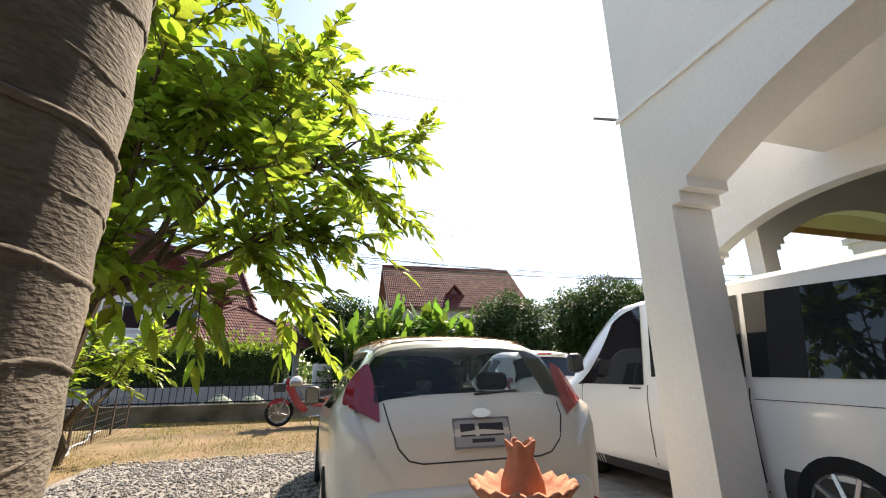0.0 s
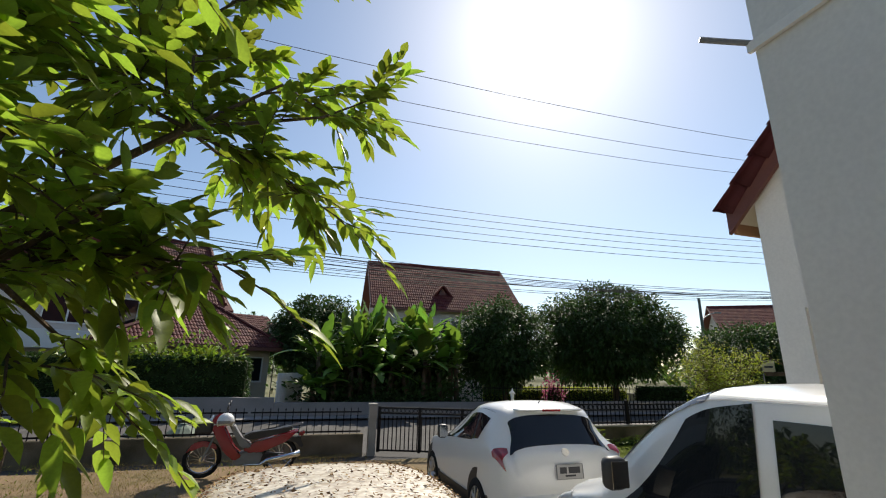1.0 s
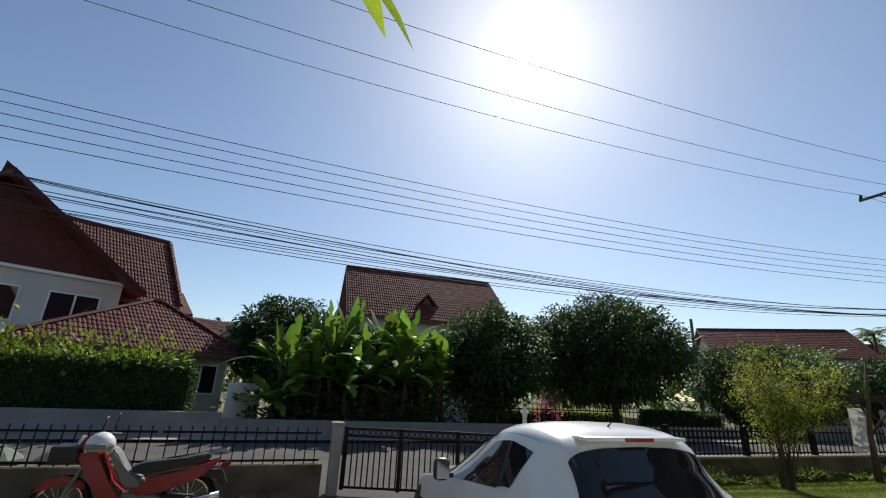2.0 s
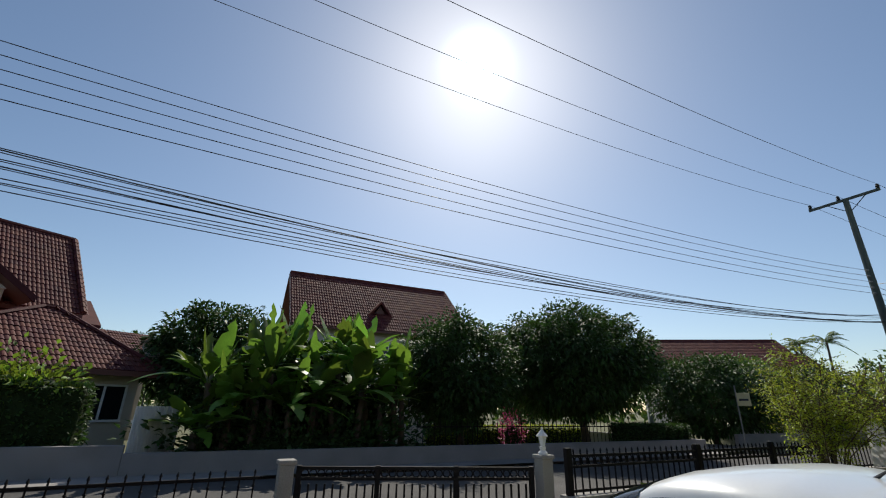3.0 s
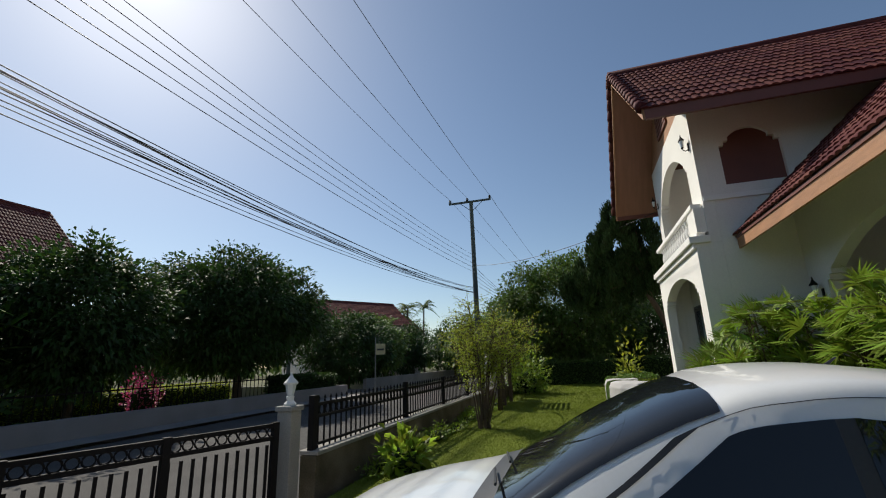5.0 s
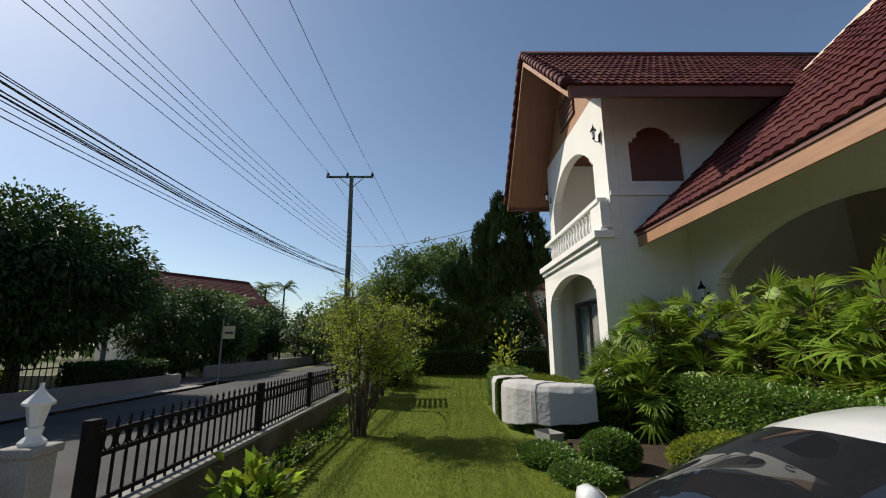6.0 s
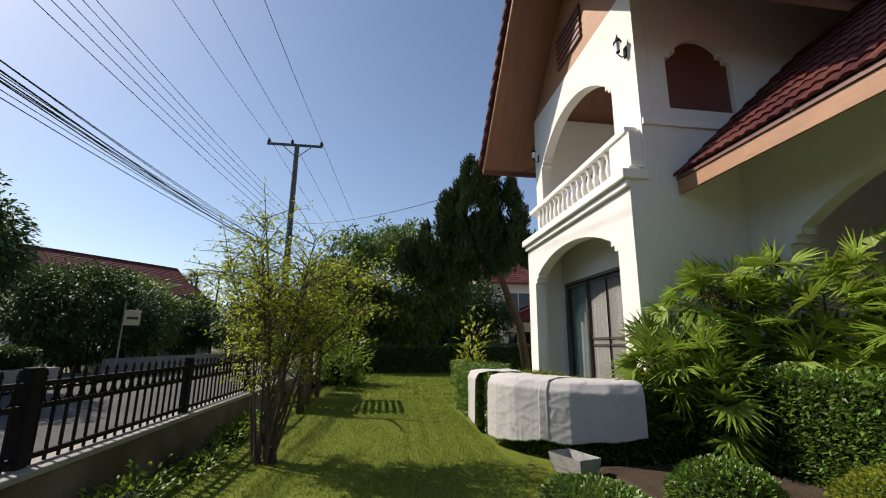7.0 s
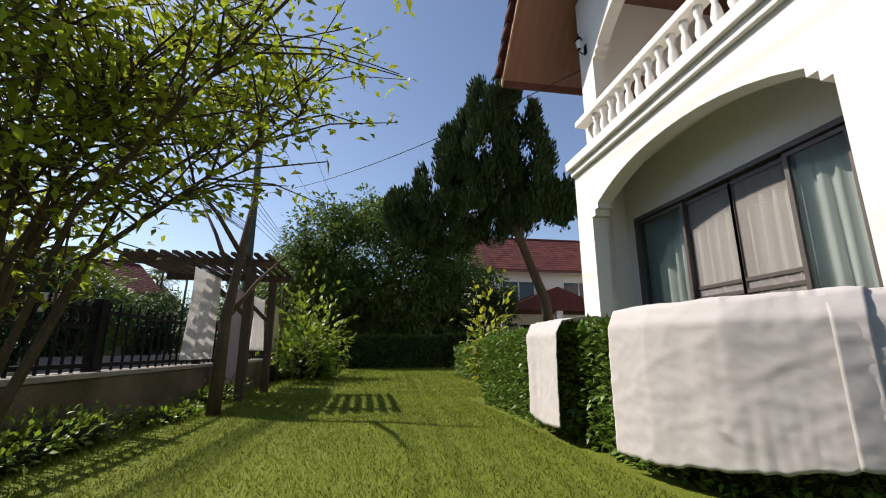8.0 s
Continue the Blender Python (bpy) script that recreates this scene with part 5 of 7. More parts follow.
# drying cloths
def cloth(label, path, top_in, drop, seed, mat=None, z=1.1, hem=0.13):
    """A sheet laid over a hedge edge that follows path (outside on its right) and hangs down."""
    rng = random.Random(seed)
    pts = [Vector((p[0], p[1], 0)) for p in path]
    seg = [(b - a).length for a, b in zip(pts, pts[1:])]
    total = sum(seg)
    n, m = int(total / 0.012), 60
    ph = [rng.uniform(0, 6) for _ in range(6)]
    v = []
    for i in range(n + 1):
        s = total * i / n
        k, r = 0, s
        while k < len(seg) - 1 and r > seg[k]:
            r -= seg[k]
            k += 1
        p = pts[k].lerp(pts[k + 1], min(1, r / seg[k]))
        a, b = pts[k], pts[k + 1]
        way = (b - a).normalized()
        if r > seg[k] - 0.2 and k < len(seg) - 1:
            way = way.lerp((pts[k + 2] - b).normalized(), 0.5 * (1 - (seg[k] - r) / 0.2)).normalized()
        if r < 0.2 and k > 0:
            way = way.lerp((a - pts[k - 1]).normalized(), 0.5 * (1 - r / 0.2)).normalized()
        out = Vector((way.y, -way.x, 0))
        d_end = drop * (1 + 0.8 * hem * math.sin(2.9 * s + ph[0]) + hem * 0.6 * noise.noise(Vector((s * 3, seed, 0.5))) + hem * 0.12 * noise.noise(Vector((s * 30, seed, 1.5))))
        for j in range(m + 1):
            q = j / m * (top_in + d_end)
            fold = 0.45 * math.sin(4.1 * s + ph[2] + 1.4 * math.sin(1.7 * s)) + 0.3 * max(0.0, noise.noise(Vector((s * 3.2, 0.3 * q, seed + 31)))) * math.sin(34 * s + ph[3])
            low = max(0.0, (q - top_in) / drop)
            wr = 0.0008 * noise.noise(Vector((s * 6, q * 30, seed + 5))) + 0.0012 * noise.noise(Vector((s * 22, q * 60, seed + 6)))
            wr += 0.0022 * low * noise.noise(Vector((s * 9, q * 95, seed + 12))) * max(0.0, 0.6 + noise.noise(Vector((s * 2.2, q * 2, seed + 60))))
            wr += 0.0085 * low * max(0.0, noise.noise(Vector((s * 2.6, q * 1.5, seed + 70)))) * noise.noise(Vector((s * 34, q * 2.2, seed + 9))) + 0.004 * (1 - abs(noise.noise(Vector((s * 4.5 + q * 3, q * 8, seed + 40))))) ** 9
            wr += 0.0025 * (1 - abs(noise.noise(Vector((s * 13, q * 17 - s * 4, seed + 50))))) ** 7
            if q < top_in:
                w = p - out * (top_in - q)
                v.append((w.x, w.y, z + 0.012 * noise.noise(Vector((s * 5, q * 6, seed + 2))) + wr))
            else:
                h = q - top_in
                w = p + out * (0.115 + 0.030 * fold * min(1, h / 0.35) + 0.05 * min(1, h / 0.1) + wr)
                v.append((w.x, w.y, z - h * 0.99 - 0.01))
    f = [(i * (m + 1) + j, (i + 1) * (m + 1) + j, (i + 1) * (m + 1) + j + 1, i * (m + 1) + j + 1) for i in range(n) for j in range(m)]
    me = mesh_from("drying_cloth", v, f, mat or CLOTH, True)
    ob = tagged(new("drying_cloth", me), label, "cloth", "drying cloths")
    md = ob.modifiers.new("thick", "SOLIDIFY")
    md.thickness = 0.004
    return ob


cloth("large white crumpled cotton cloth drying over the hedge end", [(10.56, 7.44), (10.33, 7.22), (10.17, 6.93), (10.11, 6.62)], 0.36, 0.545, 3, z=1.135)
cloth("white crumpled cotton cloth drying over the hedge corner", [(11.34, 7.74), (11.1, 7.70), (10.8, 7.60), (10.46, 7.36)], 0.34, 0.65, 8, z=1.145)
cloth("narrow white cloth drying over the hedge", [(12.46, 7.78), (11.88, 7.78)], 0.5, 0.62, 14, z=1.135)

pot = thing("planter", "small grey rectangular planter on the lawn", "planter", at=(9.93, 7.42, LZ), turn=20)
bm = bmesh.new()
v = bmesh.ops.create_cube(bm, size=1.0)["verts"]
for p in v:
    k = 1.0 if p.co.z > 0 else 0.78
    p.co = Vector((p.co.x * 0.42 * k, p.co.y * 0.26 * k, (p.co.z + 0.5) * 0.17))
top = max(bm.faces, key=lambda q: q.calc_center_median().z)
bmesh.ops.inset_region(bm, faces=[top], thickness=0.025)
bmesh.ops.translate(bm, verts=top.verts, vec=(0, 0, -0.12))
part("tub", bm, GREY_STONE, pot)

# ---- lady palms along the porch ----
def lady_palm(x, y, height, seed, n=20):
    rng = np.random.RandomState(seed)
    t = thing("lady_palm", "bushy lady palm with fan leaves before the porch", "palm", "lady palms", at=(x, y, LZ))
    bm = bmesh.new()
    c, w, L, W, N = [], [], [], [], []
    for i in range(n):
        a, r = rng.uniform(0, 6.28), rng.uniform(0.05, 0.40)
        h = height * rng.uniform(0.35, 0.95)
        b = Vector((0.35 * r * math.cos(a), 0.35 * r * math.sin(a), 0))
        tip = Vector((r * math.cos(a), r * math.sin(a), h * 0.8))
        tube(bm, [b, b.lerp(tip, 0.5), tip], [0.018, 0.014, 0.01], 5)
        for k in range(rng.randint(5, 8)):
            a2 = rng.uniform(0, 6.28)
            rise = rng.uniform(-0.35, 1.25)
            o = Vector((math.cos(a2) * math.cos(rise), math.sin(a2) * math.cos(rise), math.sin(rise)))
            base = tip - Vector((0, 0, rng.uniform(0, 0.35)))
            hub = base + o * rng.uniform(0.18, 0.40)
            tube(bm, [base, base.lerp(hub, 0.5) + Vector((0, 0, 0.03)), hub], [0.006, 0.005, 0.004], 4, False)
            side = Vector((-math.sin(a2), math.cos(a2), rng.normal(0, 0.5))).normalized()
            f2 = (o + Vector((0, 0, rng.uniform(-0.9, 0.5)))).normalized()
            face = side.cross(f2).normalized()
            if face.z < 0:
                face = -face
            blades = rng.randint(9, 14)
            size = rng.uniform(0.33, 0.47)
            for q in range(blades):
                u = (q / (blades - 1) - 0.5) * 2
                ang = u * 1.35 + rng.normal(0, 0.05)
                c.append(hub)
                w.append(f2 * math.cos(ang) + side * math.sin(ang) + face * 0.12)
                N.append(face + Vector(rng.normal(0, 0.10, 3)))
                L.append(size * rng.uniform(0.85, 1.05) * (1 - 0.22 * abs(u)))
                W.append(rng.uniform(0.032, 0.048))
    part("stem", bm, BARK, t)
    leaf_cloud("foliage", c, w, L, W, LEAF_PALM, 0.14, t, fold=0.22, facing=N)


for i, (x, y, h) in enumerate(((10.3, 5.35, 2.45), (10.25, 5.95, 1.35), (9.75, 4.85, 2.3), (8.95, 4.7, 2.35), (8.05, 4.7, 2.3), (7.2, 4.7, 2.35), (6.5, 4.7, 2.2))):
    lady_palm(x, y, h + 0.18, 40 + i)

# ---- sparse shrub tree in the lawn ----
rng = np.random.RandomState(77)
sb = thing("shrub_tree", "sparse many-stemmed shrub tree with tiny yellow-green leaves", "tree", at=(10.62, 10.38, LZ))
bm = bmesh.new()
C, Wy = [], []
for i in range(18):
    a = rng.uniform(0, 6.28)
    r = rng.uniform(0.2, 1.4)
    h = rng.uniform(1.5, 2.6) * (1 - 0.12 * r)
    b = Vector((rng.normal(0, 0.07), rng.normal(0, 0.07), -0.03))
    tip = Vector((r * math.cos(a), r * math.sin(a), h))
    mid = b.lerp(tip, 0.45) + Vector((-0.15 * r * math.cos(a), -0.15 * r * math.sin(a), 0.2))
    tube(bm, [b, b.lerp(mid, 0.6), mid, mid.lerp(tip, 0.55), tip], [0.018, 0.014, 0.010, 0.006, 0.003], 6)
    for k in range(36):
        s = rng.uniform(0.15, 1.0)
        p = mid.lerp(tip, s) if k % 12 else b.lerp(mid, 0.7 + 0.3 * s)
        d = Vector(rng.normal(0, 1, 3))
        d.z = abs(d.z) * 0.5 + 0.1
        d.normalize()
        l = rng.uniform(0.2, 0.6)
        q = p + d * l + Vector((0, 0, -0.05 * l))
        tube(bm, [p, p.lerp(q, 0.5) + Vector((0, 0, 0.04)), q], [0.005, 0.0035, 0.002], 4, False)
        for j in range(18):
            e = p.lerp(q, rng.uniform(0.15, 1.05))
            C.append(e + Vector(rng.normal(0, 0.03, 3)))
            Wy.append(d + Vector(rng.normal(0, 0.8, 3)))
part("trunk", bm, BARK, sb)
n = len(C)
leaf_cloud("leaves", C, Wy, rng.uniform(0.034, 0.062, n), rng.uniform(0.016, 0.027, n), LEAF_FINE, 0.2, sb)


# ---- power line ----
PX, PY, PTOP = 27.55, 14.15, 11.75
pole = thing("utility_pole", "tall dark weathered utility pole with a crossarm", "pole", at=(PX, PY, 0))
part("shaft", tube(bmesh.new(), [(0, 0, -0.2), (0, 0, PTOP - 0.1)], [0.19, 0.12], 10), POLE, pole)
part("crossarm", boxed(-0.05, 0.05, -1.3, 1.5, PTOP - 0.16, PTOP - 0.04, 0.01), POLE, pole)
for y in (-0.75, 0.75):
    part("brace", tube(bmesh.new(), [(0.06, y, PTOP - 0.12), (0.1, 0, PTOP - 0.75)], 0.02, 5), IRON, pole)
for y in (-1.24, 0.25, 1.42):
    part("insulator", lathe(bmesh.new(), [(0.03, 0), (0.09, 0.03), (0.05, 0.07), (0.09, 0.11), (0.05, 0.15), (0.07, 0.2), (0.02, 0.23)], 0, y, PTOP - 0.04, 10), BLACK_PLASTIC, pole)
for k in range(5):
    part("rack_insulator", lathe(bmesh.new(), [(0.04, 0), (0.07, 0.04), (0.05, 0.08)], -0.2, 0, 6.9 + 0.27 * k, 8), GREY_PLASTIC, pole)


def cable(name, label, a, b, sag, r, parts=26):
    pts = []
    for i in range(parts + 1):
        s = i / parts
        p = Vector(a).lerp(Vector(b), s)
        p.z -= sag * 4 * s * (1 - s)
        pts.append(p)
    return tagged(part(name, tube(bmesh.new(), pts, r, 4), WIRE), label, "cable", "overhead cables")


for dy in (-1.24, 0.25, 1.42):
    cable("power_cable", "thin black high-voltage conductor overhead", (PX, PY + dy, PTOP + 0.2), (-14.5, PY + dy + 0.4, PTOP - 0.1), 1.0, 0.011)
    cable("power_cable", "thin black high-voltage conductor overhead", (PX, PY + dy, PTOP + 0.2), (75, PY + dy - 4, PTOP - 0.6), 0.9, 0.012)
for k in range(5):
    cable("power_cable", "thin black low-voltage conductor overhead", (PX - 0.2, PY, 6.95 + 0.27 * k), (-14.5, PY + 0.2, 6.55 + 0.30 * k), 0.75 + 0.05 * k, 0.009)
rngc = random.Random(4)
for k in range(11):
    cable("telecom_cable", "black telecom cable in a sagging bundle", (PX - 0.15, PY + rngc.uniform(-0.1, 0.1), 5.9 + rngc.uniform(-0.3, 0.2)), (-14.5, PY + rngc.uniform(-0.2, 0.2), 6.0 + rngc.uniform(-0.75, 0.55)), rngc.uniform(0.9, 1.35), rngc.uniform(0.007, 0.012))
for k in range(5):
    cable("telecom_cable", "black telecom cable to the next pole", (PX, PY, 6.2 + 0.28 * k), (75, 9 + k, 7.0 + 0.3 * k), 0.9, 0.014)
cable("service_cable", "thin service cable to the house", (PX, PY, 7.4), (15.3, 5.2, 6.0), 0.5, 0.012)
p2 = thing("street_lamp", "far street lamp on a concrete pole", "street lamp", at=(40.0, 36.5, 0))
part("pole", tube(bmesh.new(), [(0, 0, -0.2), (0, 0, 9.6)], [0.2, 0.13], 8), POLE, p2)
part("arm", tube(bmesh.new(), [(0, 0, 7.4), (1.2, 0, 8.0), (2.2, 0, 8.2)], 0.05, 6), GREY_PLASTIC, p2)
part("head", boxed(2.0, 2.7, -0.12, 0.12, 8.14, 8.28, 0.03), GREY_PLASTIC, p2)


# ---- houses across the lane ----
def window(parent, x0, x1, y, z0, z1):
    """A window in a wall that faces -y."""
    w = new("window")
    w.parent = parent
    bm = boxed(x0 - 0.07, x1 + 0.07, y - 0.05, y - 0.003, z1, z1 + 0.07)
    box(bm, x0 - 0.07, x1 + 0.07, y - 0.08, y - 0.003, z0 - 0.08, z0)
    for x in (x0 - 0.07, (x0 + x1) / 2 - 0.03, x1):
        box(bm, x, x + 0.07, y - 0.05, y - 0.003, z0, z1)
    part("window_frame", bm, WHITE_TRIM, w)
    part("pane", boxed(x0, x1, y - 0.02, y - 0.004, z0, z1), GLASS, w)


def ridge_roof(parent, x0, x1, y0, y1, eave, ridge, mat, over=0.5, tiles=True):
    """A gable roof with its ridge along x, tiled on both slopes."""
    ym = (y0 + y1) / 2
    l = math.hypot(ym - y0 + over, ridge - eave)
    for s in (-1, 1):
        ye = ym + s * (ym - y0 + over)
        bm = slab(bmesh.new(), [(ye, eave), (ym, ridge), (ym, ridge - 0.14), (ye, eave - 0.12)], "x", x0 - over, x1 + over)
        part("slope", bm, FASCIA, parent)
        if tiles and s < 0:
            tile_field((x0 - over, ye, eave + 0.01), (1, 0, 0), (0, ym - ye, ridge - eave), x1 - x0 + 2 * over, l, mat, parent)
    for x in (x0 - over - 0.05, x1 + over + 0.003):
        bm = slab(bmesh.new(), [(y0 - over, eave + 0.05), (ym, ridge + 0.05), (y1 + over, eave + 0.05), (y1 + over, eave - 0.15), (ym, ridge - 0.2), (y0 - over, eave - 0.15)], "x", x, x + 0.045)
        part("barge_board", bm, FASCIA, parent)
    part("ridge_cap", tube(bmesh.new(), [(x0 - over, ym, ridge + 0.03), (x1 + over, ym, ridge + 0.03)], 0.11, 6), mat, parent)


def house_walls(parent, x0, x1, y0, y1, h, ridge, mat):
    ym = (y0 + y1) / 2
    part("wall", slab(bmesh.new(), [(y0, -0.1), (y1, -0.1), (y1, h), (ym, ridge), (y0, h)], "x", x0, x1), mat, parent)


hb2 = thing("house", "two-storey house across the lane behind banana plants, red tiled roof", "house", "houses across the lane", at=(10.7, 34.6, 0), turn=-2.5)
house_walls(hb2, -4.9, 4.9, -4.0, 4.0, 5.9, 9.6, PINK_WALL)
ridge_roof(hb2, -4.95, 4.95, -4.0, 4.0, 5.85, 9.85, TILE_BROWN, 0.55)
for x in (-3.6, -0.6, 2.6):
    window(hb2, x, x + 1.5, -4.0, 1.0, 2.3)
    window(hb2, x, x + 1.4, -4.0, 4.0, 5.2)
dm = new("dormer")
dm.parent = hb2
part("dormer_wall", slab(bmesh.new(), [(-0.9, 6.6), (0.3, 6.6), (-0.3, 7.6)], "y", -3.2, -1.2), FASCIA, dm)
for s in (-1, 1):
    part("dormer_roof", slab(bmesh.new(), [(-0.3, 7.85), (-0.3 + s * 0.95, 6.75), (-0.3 + s * 0.95, 6.6), (-0.3, 7.68)], "y", -3.4, -1.2), TILE_BROWN, dm)

ha = thing("house", "two-storey house with a hipped red tiled porch across the lane", "house", "houses across the lane", at=(0.1, 26.4, 0), turn=30)
EZ, AZ = 2.80, 5.08
part("porch_wall", boxed(-7.6, -0.5, 0.6, 6.2, -0.1, EZ - 0.05), CREAM_WALL, ha)
corners = [(-8.2, -0.1), (0.1, -0.1), (0.1, 6.9), (-8.2, 6.9)]
ridge_a, ridge_b = Vector((-3.15, 3.4, AZ)), Vector((-2.75, 3.4, AZ))
bm = bmesh.new()
cv = [bm.verts.new((x, y, EZ)) for x, y in corners]
ra, rb = bm.verts.new(ridge_a), bm.verts.new(ridge_b)
for fc in ((cv[0], cv[1], rb, ra), (cv[1], cv[2], rb), (cv[2], cv[3], ra, rb), (cv[3], cv[0], ra)):
    bm.faces.new(fc)
bm.faces.new(cv)
part("porch_roof", bm, FASCIA, ha)
sl = math.hypot(3.5, AZ - EZ)
tile_field((-8.2, -0.1, EZ + 0.01), (1, 0, 0), (0, 3.5, AZ - EZ), 8.3, sl, TILE, ha, inside=lambda s, t: 5.05 * t / sl < s < 8.3 - 2.85 * t / sl)
sr = math.hypot(2.85, AZ - EZ)
tile_field((0.1, -0.1, EZ + 0.01), (0, 1, 0), (-2.85, 0, AZ - EZ), 7.0, sr, TILE, ha, inside=lambda s, t: 3.5 * t / sr < s < 7.0 - 3.5 * t / sr)
for a, b in ((Vector((-8.2, -0.1, EZ)), ridge_a), (Vector((0.1, -0.1, EZ)), ridge_b), (ridge_a, ridge_b), (Vector((0.1, 6.9, EZ)), ridge_b)):
    part("hip_cap", tube(bmesh.new(), [a + Vector((0, 0, 0.07)), b + Vector((0, 0, 0.07))], 0.09, 6), TILE, ha)
part("fascia", boxed(-8.2, 0.1, -0.15, -0.105, EZ - 0.16, EZ + 0.02), FASCIA, ha)
part("fascia", boxed(0.105, 0.15, -0.15, 6.9, EZ - 0.16, EZ + 0.02), FASCIA, ha)
for x in (-6.8, -2.2):
    window(ha, x, x + 1.3, 0.6, 1.2, 2.3)
# upper storey: a wide gable to the front, ridge running back
UE, UA, UX, UHALF = 5.45, 9.46, -9.0, 5.5
part("upper_wall", slab(bmesh.new(), [(-13.9, -0.1), (-4.15, -0.1), (-4.15, 5.75), (UX, UA - 0.35), (-13.9, 5.75)], "y", 4.6, 12), PINK_WALL, ha)
part("gable_cladding", slab(bmesh.new(), [(-13.9, 5.86), (-4.1, 5.86), (UX, UA - 0.3)], "y", 4.50, 4.597), TILE, ha, "dark red boarded gable")
for s in (-1, 1):
    xe = UX + s * UHALF
    part("upper_slope", slab(bmesh.new(), [(UX, UA - 0.03), (xe, UE - 0.03), (xe, UE - 0.18), (UX, UA - 0.2)], "y", 3.55, 12.4), FASCIA, ha)
lu = math.hypot(UHALF, UA - UE)
tile_field((UX + UHALF, 3.50, UE), (0, 1, 0), (-UHALF, 0, UA - UE), 8.8, lu, TILE, ha)
part("barge_board", slab(bmesh.new(), [(UX, UA + 0.06), (UX + UHALF + 0.05, UE + 0.03), (UX + UHALF + 0.05, UE - 0.22), (UX, UA - 0.22)], "y", 3.47, 3.545), TILE, ha)
ridge = new("rear_wing")
ridge.parent = ha
RY, RZ, RE = 9.5, 9.6, 5.3
part("rear_wall", slab(bmesh.new(), [(5.6, 2.4), (13.4, 2.4), (13.4, 5.6), (RY, RZ - 0.25), (5.6, 5.6)], "x", -4.1, -1.55), TILE, ridge, "dark red boarded gable end")
part("rear_slope", slab(bmesh.new(), [(RY - 4.2, RE), (RY, RZ - 0.03), (RY + 4.2, RE), (RY + 4.2, RE - 0.16), (RY, RZ - 0.22), (RY - 4.2, RE - 0.16)], "x", -8, -1.3), FASCIA, ridge)
tile_field((-8, RY - 4.2, RE + 0.02), (1, 0, 0), (0, 4.2, RZ - RE), 6.75, math.hypot(4.2, RZ - RE), TILE, ha)
cap_way = Vector((0, 4.2, RZ - RE)).normalized()
for i in range(17):
    p = Vector((-1.3, RY - 4.2, RE + 0.1)) + cap_way * (0.17 + 0.345 * i)
    part("verge_cap", tube(bmesh.new(), [p - cap_way * 0.17, p + cap_way * 0.19], [0.12, 0.095], 7), TILE, ridge)
part("ridge_cap", tube(bmesh.new(), [(-8, RY, RZ + 0.04), (-1.25, RY, RZ + 0.04)], 0.12, 6), TILE, ridge)
part("low_wall_rear", boxed(-1.5, 0.8, 10.4, 14.5, 2.4, 5.9), TILE, ridge)
part("low_roof_rear", slab(bmesh.new(), [(9.9, 5.6), (12.3, 7.2), (14.8, 5.6), (14.8, 5.45), (9.9, 5.45)], "x", -1.5, 1.1), TILE, ridge)
annex = new("annex")
annex.parent = ha
part("annex_wall", boxed(0.4, 3.6, 9.4, 13.0, -0.1, 4.2), CREAM_WALL, annex)
part("annex_slope", slab(bmesh.new(), [(8.8, 4.15), (11.0, 5.45), (13.4, 4.15), (13.4, 4.0), (8.8, 4.0)], "x", 0.0, 3.9), FASCIA, annex)
tile_field((0.0, 8.75, 4.18), (1, 0, 0), (0, 2.25, 1.32), 3.95, math.hypot(2.25, 1.32), TILE, ha)
part("barge_board", slab(bmesh.new(), [(8.75, 4.2), (11.0, 5.56), (13.45, 4.2), (13.45, 3.95), (11.0, 5.28), (8.75, 3.95)], "x", 3.9, 3.96), TILE, annex)
for x in (-13.2, -9.3, -6.6):
    window(ha, x, x + 1.7, 4.6, 3.7, 5.0)
part("side_window", boxed(-4.147, -4.11, 5.3, 7.6, 4.05, 5.1), GLASS, ha)
part("string_course", boxed(-13.9, -4.12, 4.44, 4.597, 5.72, 5.855), WHITE_TRIM, ha)
part("balcony", boxed(-13.5, -5.2, 3.6, 4.597, 2.5, 3.3, 0.02), WHITE_TRIM, ha)
dish = thing("satellite_dish", "pinkish round satellite dish on a pole", "dish", at=(-0.45, 27.6, 0))
part("mast", tube(bmesh.new(), [(0, 0, 0), (0, 0, 3.7)], 0.03, 6), GREY_PLASTIC, dish)
bm = lathe(bmesh.new(), [(0.02, 0.0), (0.25, 0.03), (0.48, 0.12), (0.5, 0.13), (0.46, 0.12), (0.2, 0.02)], sides=20)
part("reflector", bm, PINK_WALL, dish, smooth=True).matrix_local = pose(0, -0.1, 3.75, 60, 0, 25)
wg = thing("white_gate", "white slatted metal driveway gate", "gate", at=(0.14, 20.32, 0.1), turn=60)
for i in range(16):
    part("slat", boxed(0.12 * i, 0.12 * i + 0.105, -0.01, 0.01, 0.05, 1.6), WHITE_TRIM, wg)
part("rail", boxed(0, 1.95, 0.012, 0.05, 0.3, 0.38), WHITE_TRIM, wg)
part("rail", boxed(0, 1.95, 0.012, 0.05, 1.2, 1.28), WHITE_TRIM, wg)
hedge("dark tall garden hedge behind the pale wall", -14, -1.0, 20.6, 21.6, 0.0, 2.15, 14000, 0.13, LEAF_DARK)
for i, x in enumerate((-6.6, -5.6, -4.2, -3.0, -2.2)):
    ball_shrub("leafy garden shrub above the hedge", x, 21.1, 1.75, 0.7, 0.5, 0.9, 520, 0.22, LEAF_CREEPER, "garden_shrub", 0.9)

